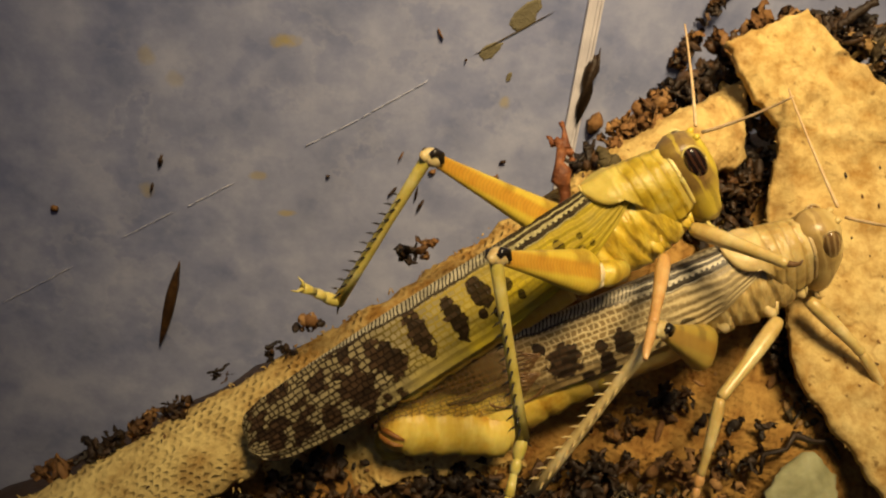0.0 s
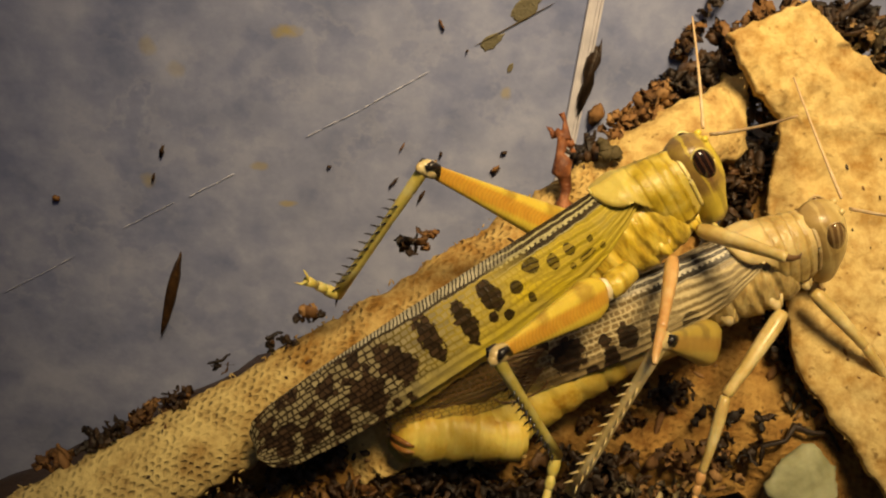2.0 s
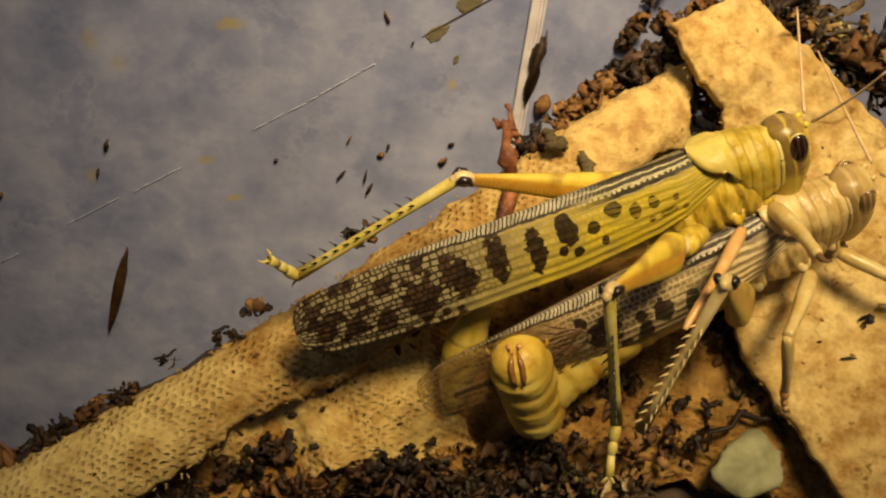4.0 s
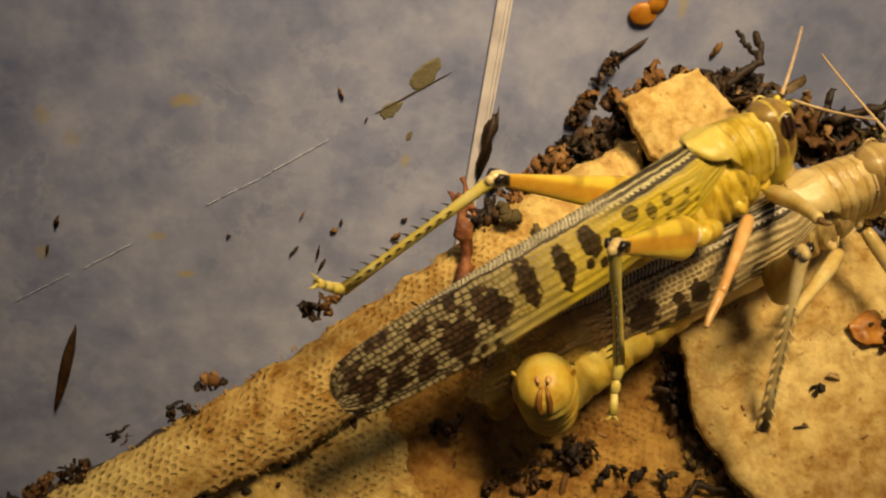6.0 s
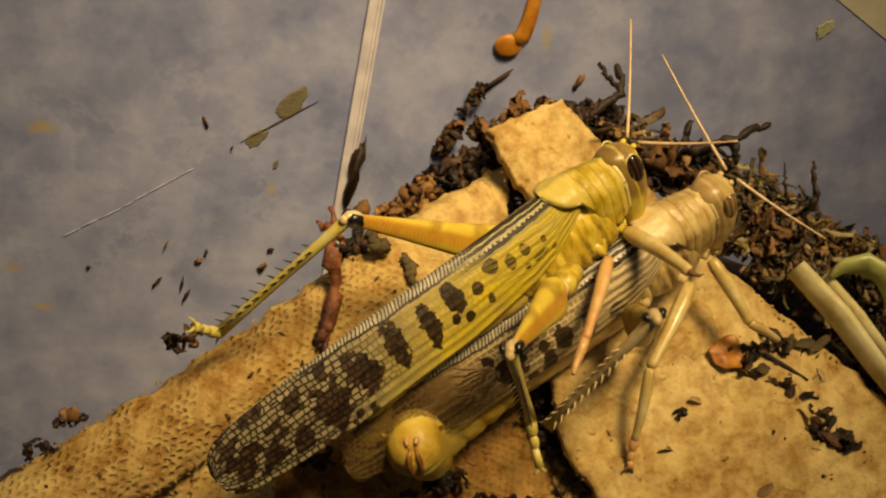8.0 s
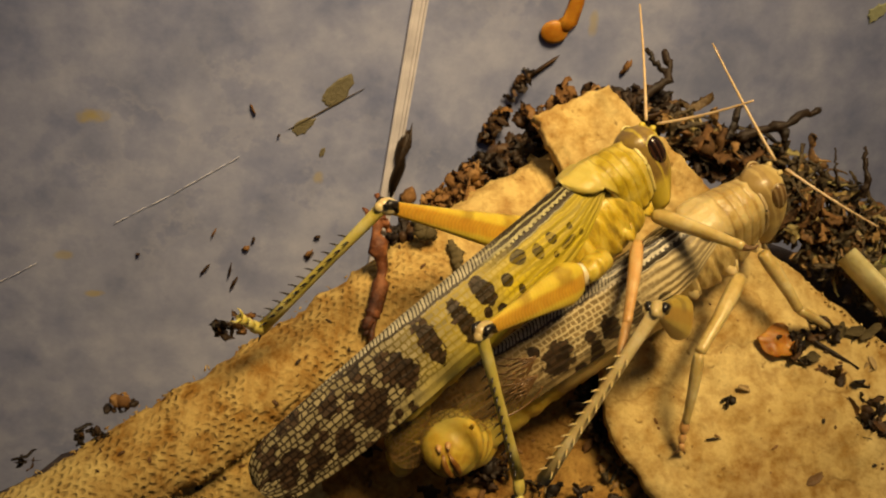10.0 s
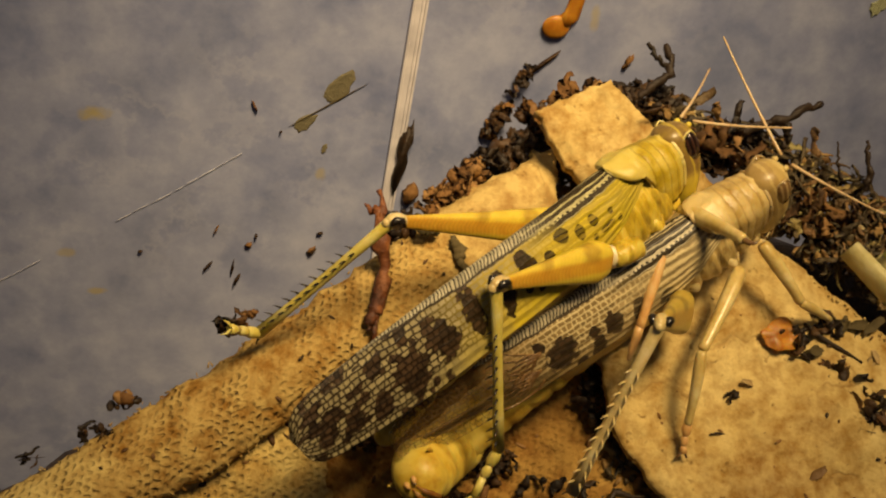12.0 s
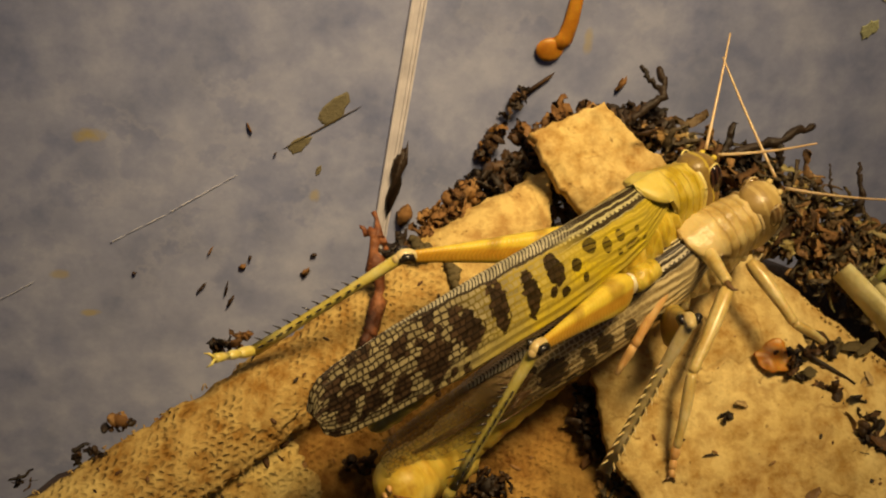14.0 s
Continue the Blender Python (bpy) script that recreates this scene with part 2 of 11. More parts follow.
def tube(path, radii, n=10, flat=1.0):
    """A tube along a polyline; flat squeezes it across."""
    rings, up = [], Vector((0, 0.13, 1)).normalized()
    pts = [Vector(p) for p in path]
    for i, p in enumerate(pts):
        d = (pts[min(i + 1, len(pts) - 1)] - pts[max(i - 1, 0)]).normalized()
        side = d.cross(up)
        side = side.normalized() if side.length > 1e-4 else Vector((0, 1, 0))
        top = side.cross(d).normalized()
        r = radii[i] if not isinstance(radii, (int, float)) else radii
        rings.append([tuple(p + side * (math.cos(2 * math.pi * k / n) * r * flat) + top * (math.sin(2 * math.pi * k / n) * r)) for k in range(n)])
    return loft(rings)


def blob(cx, cy, cz, rx, ry, rz, n=14, m=9):
    rings = []
    for i in range(m):
        a = math.pi * (i + 0.02) / (m - 1 + 0.04)
        rings.append([(cx - math.cos(a) * rx, cy + math.sin(a) * ry * math.cos(2 * math.pi * k / n), cz + math.sin(a) * rz * math.sin(2 * math.pi * k / n)) for k in range(n)])
    return loft(rings)


def along(points, u):
    """A point at the share u of a polyline's length."""
    pts = [Vector(p) for p in points]
    lens = [(b - a).length for a, b in zip(pts, pts[1:])]
    s = u * sum(lens)
    for a, b, l in zip(pts, pts[1:], lens):
        if s <= l:
            return a.lerp(b, s / l)
        s -= l
    return pts[-1]


def rough_at(x, y, seed, size):
    return noise.fractal(Vector((x / size + seed * 7.1, y / size - seed * 3.7, seed * 1.3)), 0.9, 2.1, 4)


def sheet(edge_a, edge_b, thick, rise, nu=90, nv=26, seed=1, rag=0.5, wave=0.5):
    """A pulp sheet ruled between two edges in plan, bent by rise(u, v), with ragged rims and real thickness."""
    top, low = [], []
    for i in range(nu + 1):
        u = i / nu
        a, b = along(edge_a, u), along(edge_b, u)
        for j in range(nv + 1):
            v = j / nv
            p = a.lerp(b, v)
            rim = max(0.0, 1 - 8 * min(v, 1 - v)) + max(0.0, 1 - 16 * min(u, 1 - u))
            x = p.x + rim * rag * rough_at(p.x, p.y, seed, 2.2)
            y = p.y + rim * rag * rough_at(p.y, p.x, seed + 5, 2.2)
            z = rise(u, v) + wave * rough_at(x, y, seed + 9, 9.0) + 0.10 * rough_at(x, y, seed + 3, 1.4) - rim * 0.25 * thick
            top.append((x, y, z))
            low.append((x, y, z - thick))
    w = nv + 1
    n = len(top)
    faces = []
    for i in range(nu):
        for j in range(nv):
            q = (i * w + j, i * w + j + 1, (i + 1) * w + j + 1, (i + 1) * w + j)
            faces.append(q[::-1])
            faces.append(tuple(k + n for k in q))
    for i in range(nu):
        for j in (0, nv):
            q = (i * w + j, (i + 1) * w + j, (i + 1) * w + j + n, i * w + j + n)
            faces.append(q if j else q[::-1])
    for j in range(nv):
        for i in (0, nu):
            q = (i * w + j, i * w + j + 1, i * w + j + 1 + n, i * w + j + n)
            faces.append(q[::-1] if i else q)
    return top + low, faces


# ---- the tub ----
def box(x0, x1, y0, y1, z0, z1):
    v = [(x, y, z) for z in (z0, z1) for y in (y0, y1) for x in (x0, x1)]
    return v, [(0, 2, 3, 1), (4, 5, 7, 6), (0, 1, 5, 4), (1, 3, 7, 5), (3, 2, 6, 7), (2, 0, 4, 6)]


def structure(name, data, material, label):
    ob = part(name, data, material)
    for p in ob.data.polygons:
        p.use_smooth = False
    return tagged(ob, label, "wall" if "wall" in name else "floor", kind="structure")


WY = WALL_Y * 1000
structure("wall_north", box(-230, 230, WY, WY + 2.5, -2, 230), WALL, "milky blue-grey scuffed plastic tub wall")
structure("wall_south", box(-230, 230, -262.5, -260, -2, 230), WALL, "milky blue-grey plastic tub wall")
structure("wall_west", box(-232.5, -230, -262.5, WY + 2.5, -2, 230), WALL, "milky blue-grey plastic tub wall")
structure("wall_east", box(230, 232.5, -262.5, WY + 2.5, -2, 230), WALL, "milky blue-grey plastic tub wall")
structure("floor", box(-230, 230, -260, WY, -3, 0), WALL, "milky plastic tub floor under the litter")
structure("tabletop", box(-900, 900, -900, 900, -30, -3.2), CARTON_DEEP, "brown wooden table under the tub")


# ---- the litter heap and the cartons ----
def heap_thing(name, data, material, label, category, kind="", at=HEAP, group=""):
    ob = part(name, data, material, at=at)
    return tagged(ob, label, category, group=group, kind=kind)


def heap_ground():
    verts, faces, nx, ny = [], [], 110, 80
    for j in range(ny + 1):
        for i in range(nx + 1):
            x, y = -150 + 330 * i / nx, -140 + 195 * j / ny
            top = -18 + 2.2 * rough_at(x, y, 2, 12) + 1.0 * rough_at(x, y, 4, 3)
            rim = min(0.62 * x - 7.0, 20 - 0.4 * max(0, x - 55))
            away = max(0, (y - rim) * 0.85)
            z = top - 2.2 * away - 0.05 * max(0, x - 95) ** 1.3
            wy = y * math.cos(radians(40)) - z * math.sin(radians(40))
            wz = 95 + y * math.sin(radians(40)) + z * math.cos(radians(40))
            wy = min(wy, WY - 0.6)
            verts.append((x, wy, max(wz, 0.3)))
    for j in range(ny):
        for i in range(nx):
            a = j * (nx + 1) + i
            faces.append((a, a + 1, a + nx + 2, a + nx + 1))
    ob = part("ground", (verts, faces), LITTER)
    return tagged(ob, "dark brown litter of droppings and dry grass", "ground", kind="structure")


heap_ground()

# the long rolled flap: a ridge that runs up beside the wall
def ridge(u, v):
    return 3.0 * math.sin(math.pi * (0.06 + 0.88 * v)) ** 0.8 - 4.3 + 0.5 * math.sin(9 * u) - 1.2 * max(0, (u - 0.9) / 0.1) ** 2


FLAP_TOP = [(-68, -39.5), (-46.4, -27.8), (-25, -15.8), (3.0, 1.3), (20.2, 13.5), (37.2, 23.8)]
FLAP_LOW = [(-60, -50), (-30, -30.2), (-23.3, -26.3), (-20.2, -24.2), (-18.6, -21.8), (-13.3, -19.4), (-6, -16.4), (-1, -13.3), (6.7, -7.4), (24, 3.8), (36.8, 13.0)]
LID_TORN = [(33.7, 25.1), (36.0, 19.1), (40.3, 15.4), (39.6, 8.9), (39.0, 2.6), (40.4, -5.6), (41.2, -13.4), (46, -21.6), (52, -32)]
LID_RIM = [(43.4, 28.8), (53.2, 19.6), (64.7, 9.6), (74.0, 0.3), (84.3, -10.5), (98, -25)]
TRAY_TOP = [(-38, -28), (0, -9), (30, 7), (47, 11)]
TRAY_LOW = [(-14, -30), (14, -26), (36, -28), (64, -34)]


def lid_bend(u, v):
    return 3.0 - 7.5 * min(1, u / 0.34) ** 1.4 + 1.5 * math.sin(3 * v) * (u - 0.2) + 0.5 * math.sin(16 * u + 4 * v) * min(1, 3 * u)


def tray_bend(u, v):
    return -11.2 - 3.0 * v + 1.4 * math.sin(7 * u + 2 * v) + 1.0 * math.sin(11 * v) + 0.7 * math.sin(23 * u - 5 * v)


def fibres(edge, height, seed, count, reach, u0=0.0, u1=1.0):
    """Torn paper fibres and crumbs standing off an edge."""
    rng = random.Random(seed)
    out = []
    for _ in range(count):
        u = rng.uniform(u0, u1)
        p = along(edge, u)
        z = height(u) - rng.uniform(0.1, 1.3)
        d = Vector((rng.gauss(0, 1), rng.gauss(0, 1), rng.gauss(0, 0.5))).normalized() * rng.uniform(0.3, 1.0) * reach
        q = (p.x + rng.gauss(0, 0.25), p.y + rng.gauss(0, 0.25), z)
        r = rng.uniform(0.05, 0.22) * reach
        out.append(tube([q, (q[0] + d.x * 0.6, q[1] + d.y * 0.6, q[2] + d.z), (q[0] + d.x, q[1] + d.y, q[2] + 0.7 * d.z)], [r, r * 0.8, r * 0.2], 5, 0.7))
    return joined(*out)


flap = heap_thing("egg_carton", sheet(FLAP_TOP, FLAP_LOW, 1.6, ridge, 190, 34, 3, 0.7, 0.45), CARTON, "long curved brown pulp flap of an egg carton", "egg carton")
part("torn_fibre", fibres(FLAP_TOP, lambda u: -3.6, 71, 130, 0.9, 0.05, 0.9), CARTON, flap, "torn paper fibres along the flap")
part("torn_fibre", fibres(FLAP_LOW, lambda u: -3.6, 72, 110, 1.0, 0.1, 0.9), CARTON, flap, "torn paper fibres along the flap")
lid = heap_thing("egg_carton", sheet(LID_TORN, LID_RIM, 1.5, lid_bend, 150, 54, 6, 0.45, 1.3), CARTON_SMOOTH, "pale torn pulp lid of an egg carton, bent in the middle", "egg carton")
part("torn_fibre", fibres(LID_TORN, lambda u: lid_bend(u, 0) - 0.3, 73, 90, 0.55, 0.0, 0.9), CARTON_SMOOTH, lid, "torn paper fibres along the lid")


def serrated(edge, bend, u0, u1, count):
    """A moulded rim of small teeth."""
    rng = random.Random(77)
    out = []
    for k in range(count):
        u = u0 + (u1 - u0) * k / (count - 1)
        p = along(edge, u)
        out.append(blob(p.x - 0.3 + rng.gauss(0, 0.12), p.y - 0.3 + rng.gauss(0, 0.12), bend(u, 1) - 0.15, rng.uniform(0.12, 0.28), rng.uniform(0.15, 0.34), rng.uniform(0.15, 0.34), 7, 5))
    return joined(*out)


part("serrated_rim", serrated(LID_RIM, lid_bend, 0.40, 0.82, 44), CARTON_SMOOTH, lid, "toothed moulded rim of the lid")
tray = heap_thing("egg_carton", sheet(TRAY_TOP, TRAY_LOW, 1.6, tray_bend, 150, 80, 8, 0.8, 1.5), CARTON_DEEP, "stained brown pulp egg tray, darkened for shade under the insects", "egg carton")
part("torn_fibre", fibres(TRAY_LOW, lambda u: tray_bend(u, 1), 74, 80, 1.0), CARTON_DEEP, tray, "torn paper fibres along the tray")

SCRAP_TOP = [(-24, -21.5), (-12, -15.5), (4, -8.5)]
SCRAP_LOW = [(-19, -26.5), (-7, -26.0), (9, -23.5)]


def scrap_bend(u, v):
    return -8.2 - 2.2 * v + 0.8 * math.sin(9 * u + 3 * v) + 0.5 * math.sin(19 * u)


scrap = heap_thing("egg_carton", sheet(SCRAP_TOP, SCRAP_LOW, 1.4, scrap_bend, 110, 60, 15, 1.2, 1.4), CARTON_PALE, "pale dimpled scrap of egg carton below the flap", "egg carton")
part("torn_fibre", fibres(SCRAP_LOW, lambda u: scrap_bend(u, 1), 75, 90, 1.0), CARTON_PALE, scrap, "torn paper fibres along the scrap")


def crumbs(edge_a, edge_b, bend, wave, seed, count, v0, v1, u0, u1, size):
    """Fine crumbs lying on a sheet."""
    rng = random.Random(seed * 31)
    out = []
    for _ in range(count):
        u, v = rng.uniform(u0, u1), rng.uniform(v0, v1)
        p = along(edge_a, u).lerp(along(edge_b, u), v)
        z = bend(u, v) + wave * rough_at(p.x, p.y, seed + 9, 9.0)
        r = size * rng.uniform(0.3, 1.0) ** 2
        data, f = blob(0, 0, 0, r * rng.uniform(0.9, 2.2), r * rng.uniform(0.6, 1.0), r * 0.6, 7, 5)
        turn = Euler((0, 0, rng.uniform(0, 6))).to_matrix()
        out.append(([tuple(turn @ Vector(q) * rng.uniform(0.8, 1.2) + Vector((p.x, p.y, z + 0.1))) for q in data], f))
    return joined(*out)


for name, data, skin in (("crumbs", crumbs(LID_TORN, LID_RIM, lid_bend, 1.3, 6, 70, 0.1, 0.95, 0.35, 0.95, 0.24), BROWN_LITTER), ("crumbs", crumbs(LID_TORN, LID_RIM, lid_bend, 1.3, 6, 14, 0.05, 0.95, 0.3, 0.95, 0.32), DARK_LITTER),
                         ("crumbs", crumbs(TRAY_TOP, TRAY_LOW, tray_bend, 1.5, 8, 60, 0.1, 0.7, 0.1, 0.95, 0.6), LITTER), ("crumbs", crumbs(TRAY_TOP, TRAY_LOW, tray_bend, 1.5, 8, 60, 0.1, 0.7, 0.1, 0.95, 0.9), BROWN_LITTER),
                         ("crumbs", crumbs(SCRAP_TOP, SCRAP_LOW, scrap_bend, 1.4, 15, 45, 0.05, 0.9, 0.05, 0.95, 0.5), LITTER),
                         ("crumbs", crumbs(FLAP_TOP, FLAP_LOW, ridge, 0.45, 3, 50, 0.1, 0.9, 0.1, 0.85, 0.28), LITTER)):
    heap_thing(name, data, skin, "fine dark crumbs scattered on egg carton", "litter", kind="stuff", group="loose litter on the heap")


# ---- the locusts ----
PEACH = cuticle("peach_cuticle", (0.50, 0.25, 0.07), (0.62, 0.36, 0.13), (0.68, 0.46, 0.20))
CREAM = cuticle("cream_cuticle", (0.48, 0.35, 0.13), (0.63, 0.49, 0.21), (0.72, 0.61, 0.34))
TAN = cuticle("tan_cuticle", (0.26, 0.165, 0.06), (0.42, 0.30, 0.13), (0.56, 0.44, 0.23))
BROWN = cuticle("brown_cuticle", (0.075, 0.035, 0.012), (0.16, 0.085, 0.03), (0.26, 0.15, 0.06))
BLACK = cuticle("black_cuticle", (0.006, 0.005, 0.004), (0.014, 0.010, 0.008), (0.035, 0.026, 0.018), 0.3)


def femur_material(name, edge, face, dark):
    """Jumping thigh: yellow keels, a warmer face with herringbone ridges, dusky marks on top."""
    n = Nodes(name, 0.36, 0.45)
    sep = n.add("ShaderNodeSeparateXYZ")
    n.link(n.coord.outputs["Object"], sep.inputs[0])
    off = n.math("ABSOLUTE", n.math("MULTIPLY", sep.outputs[2], 1000))
    keel = n.ramp(off, [(0.55, (0, 0, 0)), (1.0, (1, 1, 1))])
    ridge = n.math("SINE", n.math("ADD", n.math("MULTIPLY", sep.outputs[0], 13000), n.math("MULTIPLY", off, 5.5)))
    c = n.mix(keel, face, edge)
    c = n.mix(n.math("MULTIPLY", n.math("GREATER_THAN", ridge, 0.6), n.math("MULTIPLY", n.math("SUBTRACT", 1.0, keel), 0.40)), c, tuple(v * 0.6 for v in face))
    # two dusky saddles over the upper keel
    wob = n.math("MULTIPLY", n.math("SUBTRACT", n.noise(500, 3), 0.5), 3.0)
    run = n.math("ADD", n.math("MULTIPLY", sep.outputs[0], 1000), wob)
    high = n.math("ADD", n.math("MULTIPLY", sep.outputs[2], 1000), n.math("MULTIPLY", wob, 0.3))
    for at, half in ((7.6, 1.3), (13.2, 1.1)):
        off = n.math("DIVIDE", n.math("ABSOLUTE", n.math("SUBTRACT", run, at)), half)
        spot = n.math("MULTIPLY", n.ramp(off, [(0.3, (0.6, 0.6, 0.6)), (1.0, (0, 0, 0))]), n.ramp(high, [(0.1, (0, 0, 0)), (0.9, (1, 1, 1))]))
        c = n.mix(spot, c, dark)
    c = n.mix(0.22, c, n.ramp(n.noise(700, 4), [(0.3, tuple(v * 0.5 for v in face)), (0.7, edge)]))
    n.colour(c)
    n.bsdf.inputs["Subsurface Weight"].default_value = 0.2
    n.bsdf.inputs["Subsurface Radius"].default_value = (0.0008, 0.0005, 0.0002)
    n.bump(ridge, 0.12, 0.0001)
    return n.mat


FEMUR_M = femur_material("orange_yellow_thigh", (0.68, 0.52, 0.06), (0.58, 0.29, 0.03), (0.20, 0.085, 0.013))
FEMUR_F = femur_material("dull_yellow_thigh", (0.52, 0.38, 0.07), (0.46, 0.27, 0.05), (0.12, 0.07, 0.02))
def flesh_material():
    """Soft ringed skin: waxy yellow with amber stains and fine cross-wrinkles."""
    n = Nodes("yellow_abdomen_skin", 0.42, 0.35)
    fold = n.noise(1100, 4, 0.6, n.mapped((1.6, 0.5, 0.5), (0, 0, 0)))
    c = n.ramp(n.noise(190, 4, 0.6), [(0.34, (0.40, 0.20, 0.012)), (0.46, (0.62, 0.43, 0.05)), (0.66, (0.73, 0.59, 0.125))])
    c = n.mix(0.14, c, n.ramp(fold, [(0.36, (0.30, 0.15, 0.02)), (0.62, (0.70, 0.58, 0.20))]))
    n.colour(c)
    n.bsdf.inputs["Subsurface Weight"].default_value = 0.25
    n.bsdf.inputs["Subsurface Radius"].default_value = (0.0008, 0.0005, 0.0002)
    n.bump(fold, 0.3, 0.0003)
    return n.mat


FLESH = flesh_material()
AMBER_SKIN = cuticle("amber_brown_skin", (0.11, 0.036, 0.008), (0.21, 0.08, 0.014), (0.38, 0.20, 0.04), 0.4)
OLIVE_SKIN = cuticle("olive_yellow_skin", (0.20, 0.12, 0.012), (0.42, 0.31, 0.035), (0.58, 0.47, 0.12), 0.3, 260, 0.35)


def head_material(name, cheek, face, crown, streak):
    """Brown cheeks and crown, a paler face, a dark streak below the eye and pale wavering bands."""
    n = Nodes(name, 0.36, 0.5)
    sep = n.add("ShaderNodeSeparateXYZ")
    n.link(n.coord.outputs["Object"], sep.inputs[0])
    wob = n.math("MULTIPLY", n.math("SUBTRACT", n.noise(420, 3), 0.5), 1.4)
    fore = n.math("ADD", n.math("MULTIPLY", sep.outputs[0], 1000), wob)
    high = n.math("MULTIPLY", sep.outputs[2], 1000)
    front = n.ramp(n.math("SUBTRACT", fore, 11.8), [(0.0, (0, 0, 0)), (0.5, (1, 1, 1))])
    jowl = n.ramp(n.math("DIVIDE", n.math("SUBTRACT", -5.4, n.math("ADD", high, wob)), 2.4), [(0.0, (0, 0, 0)), (1.0, (0.9, 0.9, 0.9))])
    c = n.mix(n.math("MAXIMUM", front, jowl), cheek, face)
    back = n.math("LESS_THAN", fore, 10.8)
    c = n.mix(n.math("MULTIPLY", back, n.ramp(n.math("ADD", high, 6.5), [(0.0, (0, 0, 0)), (1.0, (0.85, 0.85, 0.85))])), c, crown)
    # a pale margin behind the eye, a dusky streak below it
    c = n.mix(n.math("MULTIPLY", n.math("LESS_THAN", n.math("ABSOLUTE", n.math("SUBTRACT", fore, 10.1)), 0.16), 0.5), c, face)
    low = n.math("LESS_THAN", high, -5.2)
    c = n.mix(n.math("MULTIPLY", n.math("MULTIPLY", low, n.math("LESS_THAN", n.math("ABSOLUTE", n.math("SUBTRACT", fore, 10.9)), 0.30)), 0.45), c, streak)
    c = n.mix(0.22, c, n.ramp(n.noise(700, 4), [(0.3, tuple(v * 0.5 for v in cheek)), (0.7, face)]))
    n.colour(c)
    n.bump(n.noise(1500, 4), 0.4, 0.00015)
    return n.mat


def shield_material(name, dark, mid, pale, s, gloss):
    """Saddle of the thorax: pitted, with dark cross-grooves and a paler hind disc."""
    n = Nodes(name, gloss, 0.4)
    sep = n.add("ShaderNodeSeparateXYZ")
    n.link(n.coord.outputs["Object"], sep.inputs[0])
    wob = n.math("MULTIPLY", n.math("SUBTRACT", n.noise(380, 4), 0.5), 0.9)
    x = n.math("ADD", n.math("DIVIDE", n.math("MULTIPLY", sep.outputs[0], 1000), s), wob)
    c = n.ramp(n.noise(420, 4, 0.55), [(0.22, dark), (0.48, mid), (0.78, pale)])
    disc = n.ramp(n.math("DIVIDE", n.math("SUBTRACT", 4.2, x), 3.0), [(0.0, (0, 0, 0)), (0.4, (0.65, 0.65, 0.65))])
    c = n.mix(disc, c, pale)
    c = n.mix(n.math("MULTIPLY", n.math("GREATER_THAN", x, 8.3), 0.5), c, pale)
    for at, wide in ((7.9, 0.05), (6.6, 0.07), (5.3, 0.07), (4.1, 0.05)):
        line = n.ramp(n.math("ABSOLUTE", n.math("SUBTRACT", x, at)), [(wide, (0.4, 0.4, 0.4)), (wide + 0.14, (0, 0, 0))])
        c = n.mix(line, c, dark)
    n.colour(c)
    n.bsdf.inputs["Subsurface Weight"].default_value = 0.2
    n.bsdf.inputs["Subsurface Radius"].default_value = (0.0008, 0.0005, 0.0002)
    n.bump(n.math("ADD", n.noise(1300, 4, 0.6), n.math("MULTIPLY", n.noise(420, 3), 1.2)), 0.4, 0.0003)
    return n.mat


def chest_material(name, dark, mid, pale):
    """Wrinkled skin of the chest sides: creases run down and forward."""
    n = Nodes(name, 0.3, 0.5)
    long = n.mapped((1, 0.6, 0.32), (0, 0.35, 0))
    wrinkle = n.noise(900, 4, 0.6, long)
    broad = n.noise(420, 3)
    c = n.ramp(wrinkle, [(0.34, dark), (0.5, mid), (0.68, pale)])
    c = n.mix(0.35, c, n.ramp(broad, [(0.3, mid), (0.7, pale)]))
    n.colour(c)
    n.bsdf.inputs["Subsurface Weight"].default_value = 0.2
    n.bsdf.inputs["Subsurface Radius"].default_value = (0.0008, 0.0005, 0.0002)
    n.bump(wrinkle, 0.9, 0.0005)
    return n.mat


def eye_material(name, dark, light):
    """A glossy eye with fine upright stripes."""
    n = Nodes(name, 0.15, 0.6)
    sep = n.add("ShaderNodeSeparateXYZ")
    n.link(n.coord.outputs["Object"], sep.inputs[0])
    x = n.math("ADD", n.math("MULTIPLY", sep.outputs[0], 1000), n.math("MULTIPLY", n.noise(600, 3), 0.5))
    n.colour(n.mix(n.ramp(n.math("SINE", n.math("MULTIPLY", x, 10)), [(0.0, (0, 0, 0)), (0.7, (1, 1, 1))]), dark, light))
    return n.mat


WING_ROWS = 13


